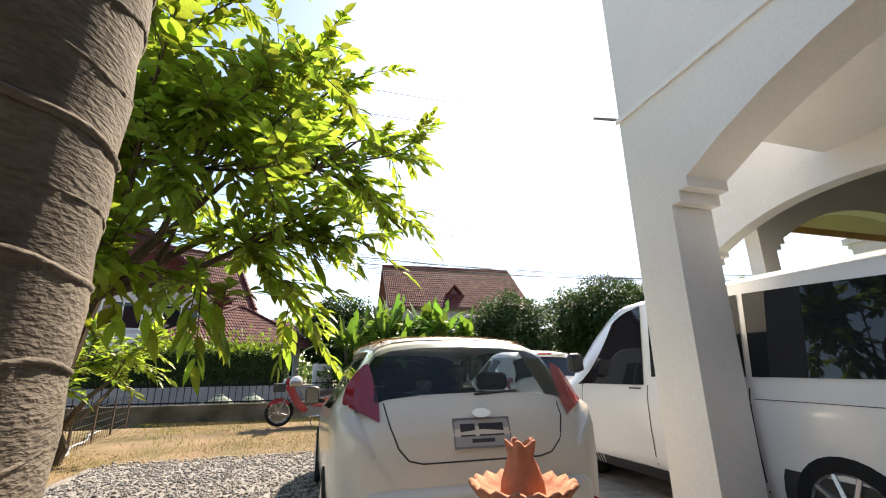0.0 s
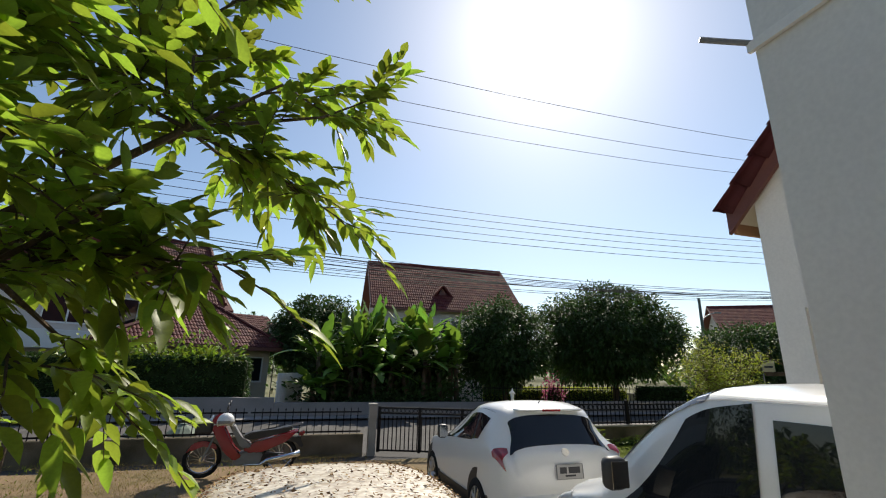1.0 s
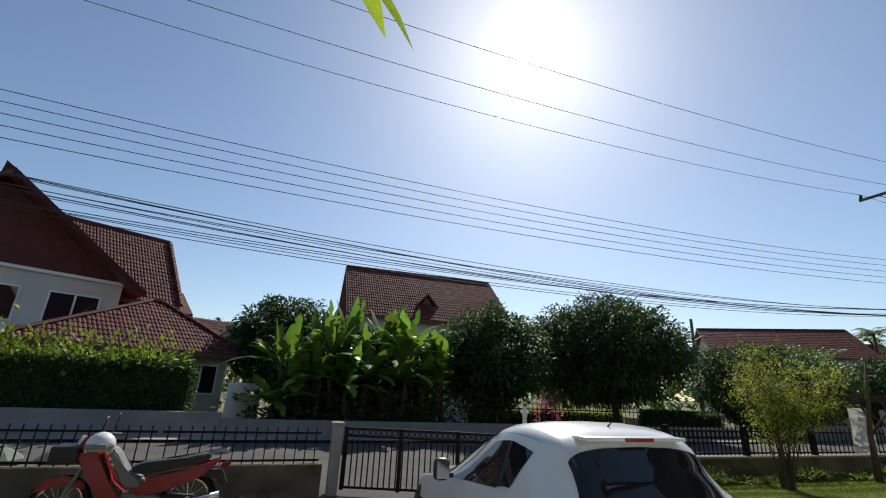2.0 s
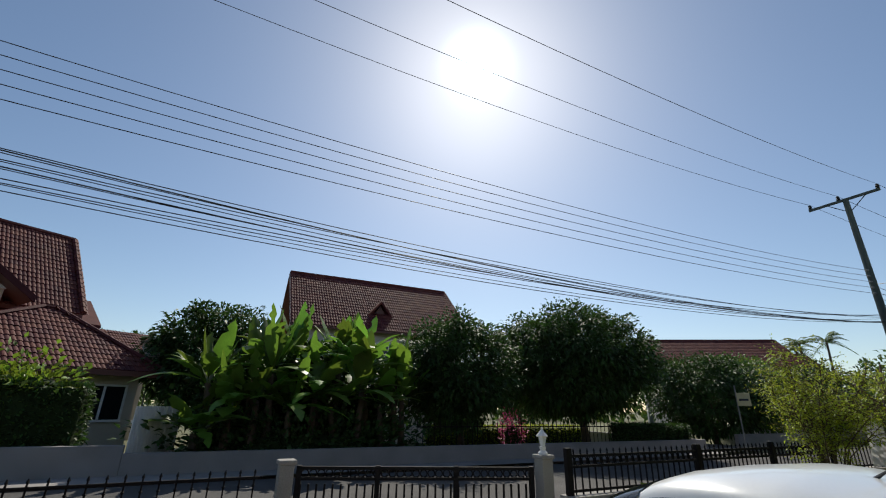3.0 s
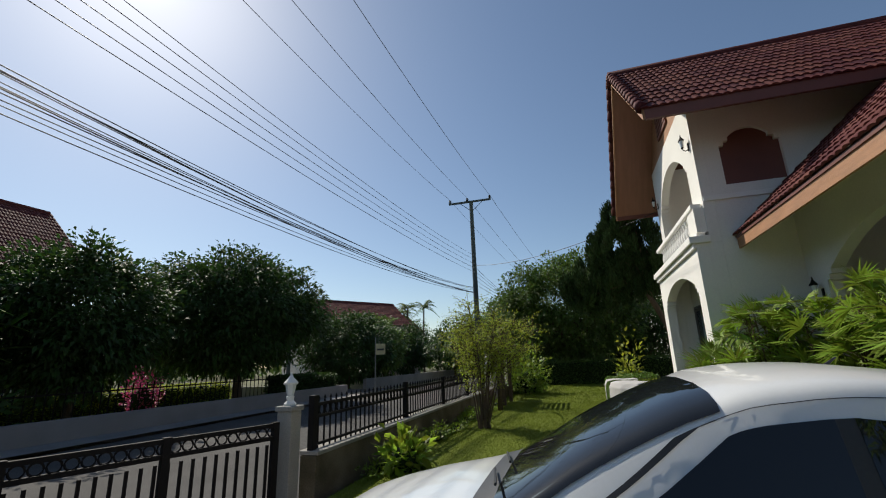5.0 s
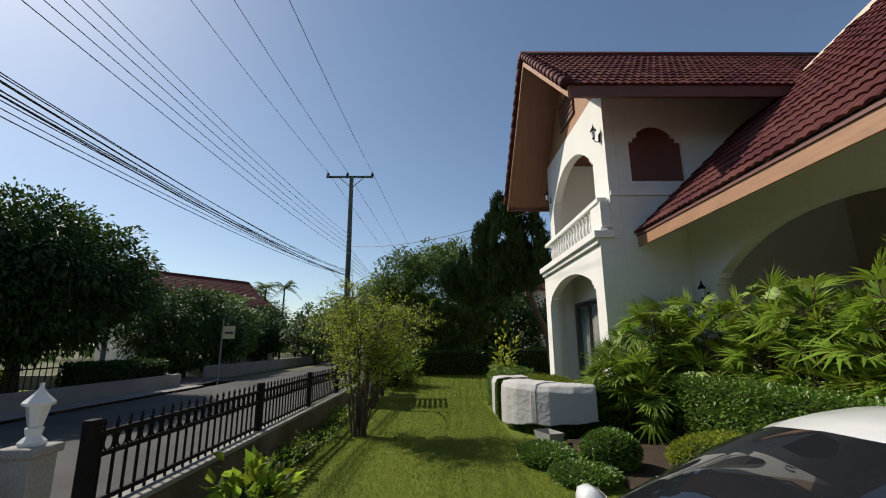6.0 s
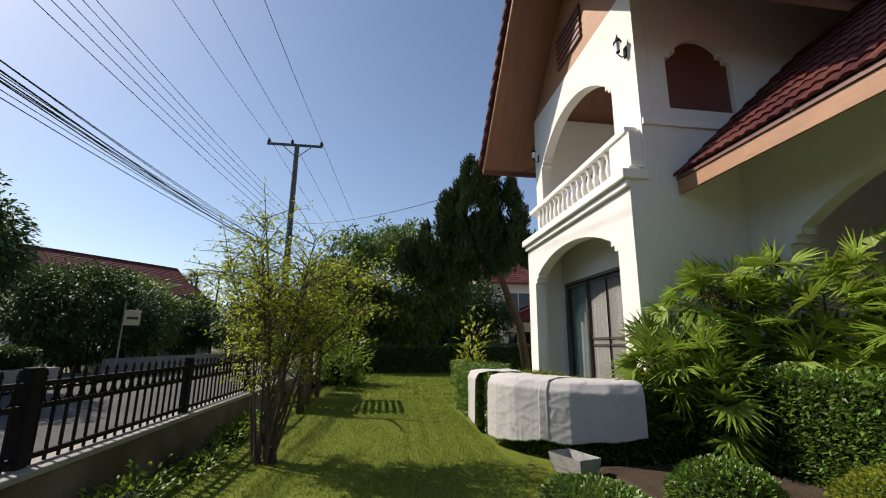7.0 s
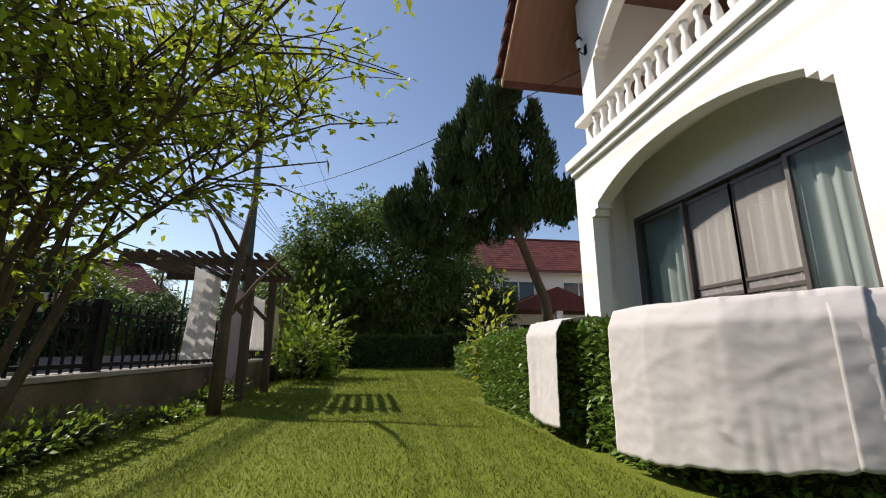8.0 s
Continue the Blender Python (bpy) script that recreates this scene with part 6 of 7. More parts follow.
hc = thing("house", "white two-storey neighbouring house with a red tiled roof", "house", "houses beyond the lawn", at=(37, -1.5, 0), turn=-90)
house_walls(hc, -4.2, 4.2, -3.5, 3.5, 5.6, 8.2, WHITE_WALL)
ridge_roof(hc, -4.2, 4.2, -3.5, 3.5, 5.5, 8.4, TILE, 0.7)
for x in (-3.0, 0.8):
    window(hc, x, x + 1.9, -3.5, 3.6, 4.9)
    window(hc, x, x + 1.7, -3.5, 0.9, 2.4)
part("porch_roof", slab(bmesh.new(), [(-4.0, 3.0), (2.5, 3.0), (-0.7, 4.3)], "y", -6.0, -3.52), TILE, hc)
for x in (-3.8, -0.8, 2.1):
    part("porch_pillar", boxed(x, x + 0.35, -5.9, -5.55, -0.1, 3.0), WHITE_WALL, hc)

for k, (x, y, w, rz, tu) in enumerate(((52, 37, 6.5, 9.6, -35), (64, 38, 5.0, 9.0, -30))):
    hd = thing("house", "distant house with a brown tiled roof", "house", "distant houses", at=(x, y, 0), turn=tu)
    house_walls(hd, -w, w, -4, 4, rz - 3.2, rz - 0.2, PINK_WALL)
    ridge_roof(hd, -w, w, -4, 4, rz - 3.3, rz, TILE_BROWN, 0.6)
    for q in range(3):
        window(hd, -w + 1 + q * (w * 0.6), -w + 2.6 + q * (w * 0.6), -4, rz - 5.2, rz - 4.0)

# ---- trees across the lane and beyond the lawn ----
tree("mango_tree", "dense dark round mango tree behind the low wall", (10.6, 22.0, 0), (10.5, 22.2, 3.25), (2.3, 2.2, 2.15), 380, 70, 0.55, 0.2, LEAF_DARK, 0.14, seed=11)
tree("mango_tree", "large dense dark mango tree behind the low wall", (17.6, 22.6, 0), (17.4, 22.8, 4.15), (4.3, 3.4, 2.6), 600, 84, 0.68, 0.22, LEAF_DARK, 0.2, seed=12)
tree("garden_tree", "dark round tree behind the banana plants", (1.7, 27.5, 0), (1.7, 27.5, 3.6), (2.4, 2.2, 2.4), 300, 60, 0.6, 0.25, LEAF_DARK, 0.14, seed=13)
tree("garden_tree", "bushy green tree by the corner of the lane", (30.5, 24.5, 0), (30.5, 24.5, 2.9), (4.6, 2.8, 2.4), 320, 60, 0.7, 0.28, LEAF_DARK, 0.16, seed=14)
tree("garden_tree", "bushy green tree by the corner of the lane", (38, 26.5, 0), (38, 26.5, 3.2), (4.0, 3.0, 2.6), 260, 50, 0.8, 0.32, LEAF_MID, 0.16, seed=15)
tree("garden_tree", "leafy round green tree beyond the lawn hedge", (27.4, 8.4, 0), (27.0, 8.9, 4.3), (3.0, 4.0, 3.1), 560, 64, 0.6, 0.22, LEAF_MID, 0.16, seed=16)
tree("garden_tree", "dark leafy tree beyond the lawn hedge", (30.5, 4.6, 0), (30.3, 4.9, 3.0), (2.6, 3.0, 2.4), 300, 60, 0.55, 0.22, LEAF_DARK, 0.14, seed=17)
tree("garden_tree", "leafy green tree at the end of the fence", (31.5, 12.0, 0), (31.5, 12.0, 3.4), (3.0, 2.8, 2.7), 320, 60, 0.6, 0.24, LEAF_MID, 0.15, seed=18)
for i, (x, y, h) in enumerate(((52, 29, 6), (66, 33, 8), (75, 20, 8), (60, 8, 7), (48, -6, 7), (70, -5, 9), (-14, 33, 7), (-24, 30, 8), (24, 36, 6.5), (30, 42, 7), (-4, 44, 6), (44, 18, 6), (52, 15, 7), (62, 21, 8), (74, 13, 9), (42, 31, 6), (88, 17, 10), (56, 13.5, 6), (58, 18, 6), (64, 15.5, 8), (50, 22, 6), (95, 24, 10), (58, 30, 7), (47, 10, 6.5), (105, 12, 11))):
    tree("far_tree", "distant leafy green tree", (x, y, 0), (x, y, h * 0.55), (h * 0.55, h * 0.5, h * 0.45), 110, 34, h * 0.13, 0.42, LEAF_MID if i % 2 else LEAF_DARK, 0.2, seed=60 + i)
# woods in the distance
rng = np.random.RandomState(91)
n = 14000
az, far_r = rng.uniform(-1.9, 2.3, n), rng.uniform(78, 104, n)
tall = 5.2 + 1.6 * np.sin(az * 23) + 1.1 * np.sin(az * 51 + 1)
pts = np.stack([6 + far_r * np.sin(az), 8 + far_r * np.cos(az), tall * rng.random_sample(n) ** 0.8], 1)
ways = rng.normal(0, 1, (n, 3)) + [0, 0, 0.4]
woods = leaf_cloud("far_woods", pts, ways, rng.uniform(1.0, 2.2, n), rng.uniform(0.7, 1.3, n), LEAF_MID, 0.2)
tagged(woods, "distant green treeline beyond the houses", "woods", kind="stuff")
def far_palm(x, y, height, seed):
    rng = np.random.RandomState(seed)
    t = thing("coconut_palm", "distant palm with a ragged feathery crown", "palm", "distant palms", at=(x, y, 0))
    part("trunk", tube(bmesh.new(), [(0, 0, -0.1), (0.2, 0.1, height * 0.5), (0.3, 0, height)], [0.16, 0.12, 0.10], 7), BARK, t)
    c, w, L = [], [], []
    for k in range(16):
        a, e = rng.uniform(0, 6.28), rng.uniform(-0.2, 1.2)
        d = Vector((math.cos(a) * math.cos(e), math.sin(a) * math.cos(e), math.sin(e)))
        for i in range(26):
            u = (i + 1) / 26
            p = Vector((0.3, 0, height)) + d * 2.2 * u - Vector((0, 0, 1.1 * u * u))
            for q in (-1, 1):
                c.append(p)
                w.append(Vector((-math.sin(a) * q, math.cos(a) * q, -0.5)) + d * 0.6)
                L.append(0.55 * (1 - 0.5 * u))
    leaf_cloud("fronds", c, w, np.array(L), np.full(len(L), 0.06), LEAF_MID, 0.3, t)


for i, (x, y, h) in enumerate(((58.5, 31.0, 9.2), (60.5, 29.3, 9.4), (44.8, 27.9, 5.6), (62.0, 33.0, 9.0))):
    far_palm(x, y, h, 300 + i)
# conifer
rng = np.random.RandomState(21)
cf = thing("conifer", "tall dark conifer of several ragged lobes on a leaning trunk", "tree", at=(18.85, 4.85, 0.25))
CB = Vector((18.85, 4.85, 0.25))
axis = [Vector((0, 0, -0.1)), Vector((-0.08, 0.28, 1.85)), Vector((-0.22, 0.85, 3.2)), Vector((-0.35, 1.45, 4.3)), Vector((-1.0, 1.7, 6.0))]
bm = bmesh.new()
tube(bm, axis, [0.14, 0.12, 0.10, 0.07, 0.03], 9)
C, Wy = [], []
LOBES = [((18.25, 6.75, 5.55), 0.75, 1.0), ((17.75, 6.05, 6.0), 0.55, 0.95), ((18.0, 5.7, 5.3), 0.62, 0.9), ((17.75, 6.6, 6.35), 0.5, 0.75), ((18.5, 7.35, 5.35), 0.42, 0.75), ((18.85, 7.7, 4.5), 0.62, 0.75),
         ((19.2, 8.1, 3.8), 0.62, 0.62), ((18.4, 5.35, 4.4), 0.60, 0.55), ((18.15, 4.85, 4.25), 0.42, 0.5), ((18.7, 6.9, 4.6), 0.7, 0.7), ((19.3, 7.2, 3.6), 0.6, 0.6), ((18.6, 6.2, 4.9), 0.7, 0.7), ((18.9, 6.1, 3.9), 0.6, 0.5), ((18.5, 5.8, 4.1), 0.5, 0.45), ((19.3, 8.4, 4.2), 0.45, 0.5)]
for spot, r, h in LOBES:
    q = Vector(spot) - CB
    part("limb", tube(bmesh.new(), [axis[2].lerp(axis[3], rng.random_sample()), q], [0.05, 0.015], 5), BARK, cf)
    for k in range(30):
        a, e = rng.uniform(0, 6.28), rng.uniform(-0.9, 1.0)
        m = q + Vector((r * 0.85 * math.cos(a) * math.cos(e), r * 0.85 * math.sin(a) * math.cos(e), h * 0.8 * math.sin(e)))
        p, w = blob_points(rng, 150, m, (0.16, 0.16, 0.34), 0.1)
        C.append(p)
        Wy.append(w * 0.5 + np.array([math.cos(a) * 0.35, math.sin(a) * 0.35, 1.1]))
part("trunk", bm, BARK, cf, smooth=True)
C, Wy = np.concatenate(C), np.concatenate(Wy)
leaf_cloud("sprays", C, Wy, rng.uniform(0.09, 0.19, len(C)), rng.uniform(0.03, 0.06, len(C)), LEAF_CONIFER, -0.05, cf)


# banana plants
def banana(x, y, height, seed):
    rng = np.random.RandomState(seed)
    t = thing("banana_plant", "banana plant with large torn green leaves", "plant", "banana plants", at=(x, y, 0))
    lean = Vector((rng.normal(0, 0.2), rng.normal(0, 0.15), 0))
    top = Vector((0, 0, height)) + lean
    part("stem", tube(bmesh.new(), [(0, 0, -0.05), lean * 0.4 + Vector((0, 0, height * 0.5)), top], [0.15, 0.12, 0.08], 8), BARK, t, "brown fibrous stem", smooth=True)
    for k in range(rng.randint(11, 15)):
        a = rng.uniform(0, 6.28)
        el = rng.uniform(0.35, 1.4)
        L, W = rng.uniform(1.4, 2.3), rng.uniform(0.5, 0.72)
        d = Vector((math.cos(a) * math.cos(el), math.sin(a) * math.cos(el), math.sin(el)))
        side = Vector((-math.sin(a), math.cos(a), 0))
        v, f = [], []
        n = 14
        for i in range(n + 1):
            s = i / n
            p = top + d * (0.25 + s * L) + Vector((0, 0, -0.6 * math.cos(el) * L * s * s))
            w = W * min(1.0, 2.6 * s + 0.12) * (1 - s ** 2.6) ** 0.85 + 0.006
            tear = rng.uniform(0.15, 0.5) if rng.random_sample() < 0.3 else rng.uniform(0.85, 1.05)
            nrm = side.cross(d).normalized()
            v += [p + side * w * 0.5 * tear + nrm * 0.10 * w, p, p - side * w * 0.5 * (0.3 if rng.random_sample() < 0.2 else 1.0) + nrm * 0.10 * w]
        for i in range(n):
            b = 3 * i
            f += [(b, b + 1, b + 4, b + 3), (b + 1, b + 2, b + 5, b + 4)]
        piece("leaf", mesh_from("leaf", v, f, LEAF_BANANA, True), t)


for i, (x, y, h) in enumerate(((2.0, 21.6, 2.2), (2.9, 22.4, 3.0), (3.5, 21.5, 2.7), (4.3, 22.6, 3.3), (5.0, 21.8, 2.6), (5.7, 22.4, 3.2), (6.4, 21.7, 2.9), (7.0, 22.5, 3.4), (7.7, 21.9, 2.6), (1.6, 21.0, 1.0), (6.0, 23.2, 3.2), (3.6, 23.4, 3.2), (2.3, 21.2, 1.5), (3.0, 21.1, 1.9), (4.0, 21.1, 1.6), (4.7, 21.2, 2.0), (5.5, 21.2, 1.7), (6.2, 21.2, 2.1), (7.1, 21.3, 1.8), (7.9, 21.5, 2.0), (1.9, 22.4, 2.4))):
    banana(x, y, h, 200 + i)
ball_shrub("low dark undergrowth below the banana plants", 4.6, 21.2, 0.0, 3.3, 0.6, 1.5, 5000, 0.22, LEAF_DARK, "undergrowth", 0.8)
ball_shrub("dense dark foliage behind the banana plants", 4.9, 23.6, 0.0, 3.4, 0.7, 3.6, 7000, 0.34, LEAF_DARK, "undergrowth", 0.3)
ball_shrub("pink flowering bougainvillea behind the far wall", 14.9, 24.6, 0.0, 0.55, 0.5, 1.5, 900, 0.13, PINK, "bougainvillea", 0.6)
hedge("low garden hedge behind the far wall", 11.5, 21.5, 26.5, 27.2, 0.0, 0.9, 5000, 0.13, LEAF_YELLOW)
hedge("dark reddish hedge along the corner of the lane", 17.6, 22.1, 20.5, 21.2, 0.1, 1.2, 6000, 0.12, LEAF_DARK)
sheet("far_lawn", 10.5, 22, 20.4, 27, lambda x, y: 0.08, 6, 4, LAWN, "sunlit lawn behind the far wall")
ff = thing("iron_fence", "thin dark garden fence across the lane", "fence")
for i in range(56):
    x = 8.2 + i * 0.22
    part("picket", boxed(x, x + 0.02, 20.9, 20.92, 0.0, 1.35), IRON, ff)
part("rail", boxed(8.2, 20.5, 20.925, 20.95, 1.15, 1.19), IRON, ff)
gs = thing("street_sign", "faded yellow street sign on a thin post", "sign", at=(24.6, 19.5, 0.085))
part("post", tube(bmesh.new(), [(0, 0, -0.1), (0, 0, 3.0)], 0.035, 6), GREY_PLASTIC, gs)
part("panel", boxed(-0.02, 0.02, -0.58, -0.04, 2.05, 2.65, 0.01), SIGN_YELLOW, gs).matrix_local = pose(-0.06, 0, 0, 0, 0, 30)
part("print_bar", boxed(-0.03, -0.023, -0.50, -0.12, 2.28, 2.38), INK, gs).matrix_local = pose(-0.06, 0, 0, 0, 0, 30)

# ---- pergola and laundry by the fence ----
pg = thing("pergola", "dark wooden slatted garden pergola", "pergola", at=(15.55, 11.3, LZ))
for x in (-0.65, 0.65):
    part("post", boxed(x - 0.05, x + 0.05, -0.68, -0.58, -0.05, 1.64), BARK, pg)
    part("arm", boxed(x - 0.04, x + 0.04, -0.90, 0.90, 1.645, 1.73), BARK, pg)
    part("brace", tube(bmesh.new(), [(x, -0.60, 1.02), (x, 0.05, 1.65)], 0.03, 5), BARK, pg)
for i in range(14):
    part("slat", boxed(-0.9, 0.9, -0.88 + i * 0.132, -0.83 + i * 0.132, 1.733, 1.77), BARK, pg)
tk = thing("leaning_trunk", "bare dark tree trunk leaning beside the laundry", "trunk", at=(13.8, 10.6, LZ))
part("trunk", tube(bmesh.new(), [(0, 0, -0.05), (0.06, 0.0, 0.9), (0.16, -0.05, 1.6), (0.30, -0.12, 2.5)], [0.07, 0.055, 0.045, 0.02], 8), BARK, tk, smooth=True)
for a, b in (((0.12, 0, 1.3), (0.5, 0.55, 2.3)), ((0.16, -0.05, 1.6), (-0.5, 0.3, 2.2)), ((0.06, 0, 0.9), (0.7, -0.4, 1.7))):
    part("limb", tube(bmesh.new(), [a, Vector(a).lerp(Vector(b), 0.5) + Vector((0, 0, 0.05)), b], [0.028, 0.02, 0.008], 6), BARK, tk, smooth=True)
lr = thing("laundry_line", "line with a towel and clothes hung to dry", "laundry", at=(15.22, 11.0, LZ))
part("line", tube(bmesh.new(), [(-1.33, -0.40, 1.36), (-1.22, 0.0, 1.49), (0.9, 0.0, 1.45), (3.6, 0.0, 1.50)], 0.006, 4), WIRE, lr)
part("prop", tube(bmesh.new(), [(3.6, 0, -0.05), (3.62, 0.01, 0.9), (3.6, 0, 1.9)], [0.03, 0.027, 0.025], 8), BARK, lr, "dark wooden post")
for x0, x1, z0, z1, m, lab in ((-1.2, -0.35, 0.5, 1.47, CLOTH, "white towel"), (0.05, 0.75, 0.1, 1.45, LILAC, "lilac trousers"), (0.8, 1.1, 0.12, 1.45, LILAC, "lilac trouser leg"), (1.3, 2.1, 0.6, 1.46, CLOTH, "white shirt"), (2.5, 3.3, 0.6, 1.47, SIGN_YELLOW, "yellow garment")):
    v, f = [], []
    for i in range(13):
        for j in range(9):
            x = x0 + (x1 - x0) * i / 12
            v.append((x, 0.015 + 0.035 * math.sin(x * 22 + j * 0.3) * (0.3 + j / 11), z1 - (z1 - z0) * j / 8))
    f = [(i * 9 + j, (i + 1) * 9 + j, (i + 1) * 9 + j + 1, i * 9 + j + 1) for i in range(12) for j in range(8)]
    piece("garment", mesh_from("garment", v, f, m, True), lr, lab)


# ---- the front yard ----
# near trunk and the leafy branches beside it
nt = thing("palm_trunk", "pale ringed palm trunk close to the path", "tree", at=(-0.43, 0.74, 0))
bm = bmesh.new()
pts, rad = [], []
for i in range(60):
    z = i * 0.09 - 0.05
    pts.append((0.012 * z, 0.0, z))
    rad.append(0.17 - 0.008 * z + (0.006 if i % 2 else 0.0))
tube(bm, pts, rad, 22)
part("trunk", bm, PALE_BARK, nt, smooth=True)
scar_rng = random.Random(8)
for i in range(34):
    z = 0.3 + i * 0.115 + scar_rng.uniform(-0.02, 0.02)
    r = 0.171 - 0.008 * z
    part("leaf_scar", tube(bmesh.new(), [(0.012 * z + r * math.cos(a), r * math.sin(a), z + 0.012 * math.sin(a * 2 + i) + 0.006 * math.sin(a * 5 + i * 2)) for a in (2 * math.pi * k / 36 for k in range(37))], scar_rng.uniform(0.004, 0.008), 5, False), PALE_BARK, nt, smooth=True)


def leafy_tree(label, base, top, tips, seed, leaf, per_tip, mat, hubs=4):
    """A tree of forked limbs, and twigs with long leaves set alternately along them."""
    rng = np.random.RandomState(seed)
    t = thing("garden_tree", label, "tree", at=base)
    b = Vector(base)
    tp = Vector(top) - b
    bm = bmesh.new()
    tube(bm, [(0, 0, -0.05), tp * 0.5 + Vector((0.06, 0.05, 0)), tp], [0.10, 0.085, 0.06], 9)
    ends = [Vector(q) - b for q in tips]
    forks = [tp.lerp(ends[int(k)], 0.55) + Vector(rng.normal(0, 0.12, 3)) for k in np.linspace(0, len(ends) - 1, min(hubs * 2, len(ends)))]
    for k in forks:
        tube(bm, [tp, tp.lerp(k, 0.5) + Vector(rng.normal(0, 0.08, 3)), k], [0.045, 0.034, 0.022], 6)
    C, W, N = [], [], []
    for q in ends:
        k = min(forks, key=lambda f: (f - q).length + 0.35 * (f - tp).length)
        mid = k.lerp(q, 0.5) + Vector(rng.normal(0, 0.10, 3)) + Vector((0, 0, 0.06))
        tube(bm, [k, mid, q], [0.018, 0.011, 0.004], 5)
        for i in range(per_tip):
            u = rng.uniform(0.1, 1.0) if i else 1.0
            p = k.lerp(mid, u * 2) if u < 0.5 else mid.lerp(q, u * 2 - 1)
            d = ((q - k).normalized() * 0.6 + Vector(rng.normal(0, 0.55, 3)) + Vector((0, 0, 0.12))).normalized()
            l = rng.uniform(0.28, 0.62)
            e = p + d * l - Vector((0, 0, 0.22 * l))
            m = p.lerp(e, 0.5) + Vector((0, 0, 0.07 * l))
            tube(bm, [p, m, e], [0.006, 0.004, 0.002], 4, False)
            side = d.cross(Vector((0, 0, 1))).normalized()
            n = rng.randint(8, 13)
            for j in range(n):
                v = (j + 0.6) / n
                spot = p.lerp(m, v * 2) if v < 0.5 else m.lerp(e, v * 2 - 1)
                s = (1 if j % 2 else -1) * rng.uniform(0.55, 1.1) * (1.15 - v)
                C.append(spot)
                W.append(d * 0.75 + side * s + Vector((0, 0, rng.uniform(-0.45, 0.2))))
                N.append(Vector((0, 0, 1)) + Vector(rng.normal(0, 0.35, 3)))
    part("trunk", bm, BARK, t)
    n = len(C)
    leaf_cloud("leaves", C, W, leaf * rng.uniform(0.65, 1.2, n), leaf * 0.42 * rng.uniform(0.8, 1.25, n), mat, 0.25, t, facing=N, oval=True)


TIPS = [(1.35, 5.2, 4.35), (0.9, 5.1, 4.25), (1.1, 5.0, 3.05), (0.75, 4.8, 3.2), (0.95, 5.5, 4.2), (0.45, 4.25, 2.5), (0.0, 4.8, 1.7), (0.1, 3.9, 2.7), (-0.7, 2.9, 3.0), (-0.3, 3.2, 4.6), (-1.0, 3.4, 5.2), (0.2, 4.3, 2.45), (-0.2, 4.0, 2.0), (-0.6, 3.6, 1.7), (-0.4, 4.3, 3.0), (-0.9, 3.2, 2.6), (-0.3, 3.6, 3.8),
        (-1.2, 3.0, 3.6), (0.1, 4.6, 4.9), (-0.6, 4.8, 5.4), (-1.6, 4.0, 4.8), (-2.2, 3.4, 3.4), (-2.4, 4.4, 2.6), (-1.2, 4.8, 2.2), (-1.6, 3.6, 2.0), (0.3, 5.6, 3.6), (0.7, 5.2, 5.3),
        (-2.0, 5.2, 4.6), (-0.9, 2.6, 3.4), (-1.5, 5.6, 3.0), (0.0, 3.7, 4.4), (-0.5, 5.2, 2.6), (-1.9, 2.8, 2.6), (-0.2, 4.4, 3.6), (-0.7, 4.2, 4.2), (0.3, 5.0, 4.3), (-1.3, 4.4, 3.6), (-0.1, 5.0, 5.2)]
fill = np.random.RandomState(44)
TIPS += [(-1.15 + 1.2 * a, 3.9 + 1.1 * b, 2.75 + 1.25 * c) for a, b, c in fill.uniform(-1, 1, (22, 3))]
leafy_tree("leafy yard tree with long glossy green leaves over the drive", (-2.35, 4.5, 0.0), (-1.8, 4.5, 1.9), TIPS, 5, 0.18, 12, LEAF, 6)
TIPS2 = [(-2.2, 7.6, 1.7), (-2.8, 7.2, 1.4), (-3.2, 8.0, 1.9), (-2.5, 8.4, 1.5), (-3.8, 7.6, 1.5), (-3.6, 6.6, 1.2), (-4.4, 8.4, 1.8), (-2.9, 6.6, 1.0), (-4.8, 7.2, 1.3)]
leafy_tree("low leafy yard shrub beside the wire fence", (-3.2, 7.6, 0.05), (-3.2, 7.6, 0.5), TIPS2, 6, 0.15, 20, LEAF)
TIPS3 = [(-5.5, 10.6, 2.4), (-6.5, 11.2, 2.2), (-4.9, 11.0, 1.8), (-6.0, 10.0, 1.6), (-7.2, 10.4, 2.0), (-4.6, 10.4, 1.2)]
leafy_tree("low leafy yard shrub beside the wire fence", (-5.6, 10.6, 0.1), (-5.6, 10.6, 0.7), TIPS3, 7, 0.16, 24, LEAF)

# wire fence with a hose along it
wf = thing("wire_fence", "low wire mesh fence along the yard edge", "fence")
for i in range(8):
    y = 4.0 + i * 1.1
    part("post", tube(bmesh.new(), [(-2.9 - 0.12 * i, y, 0), (-2.9 - 0.12 * i, y, 0.8)], 0.02, 5), BARK, wf)
for k in range(6):
    part("strand", tube(bmesh.new(), [(-2.9, 4.0, 0.12 + 0.13 * k), (-3.74, 11.7, 0.22 + 0.13 * k)], 0.004, 4), IRON, wf)
for i in range(60):
    y = 4.0 + i * 0.128
    x = -2.9 - 0.84 * (y - 4.0) / 7.7
    part("mesh_wire", tube(bmesh.new(), [(x, y, 0.08), (x, y, 0.8)], 0.003, 3), IRON, wf)
hose_pts = [(-2.2 - 0.07 * i + 0.05 * math.sin(i * 1.3), 3.4 + i * 0.3, 0.05 + drive_z(0, 3.4 + i * 0.3)) for i in range(26)]
hs2 = thing("garden_hose", "pale green-white hose lying along the yard edge", "hose")
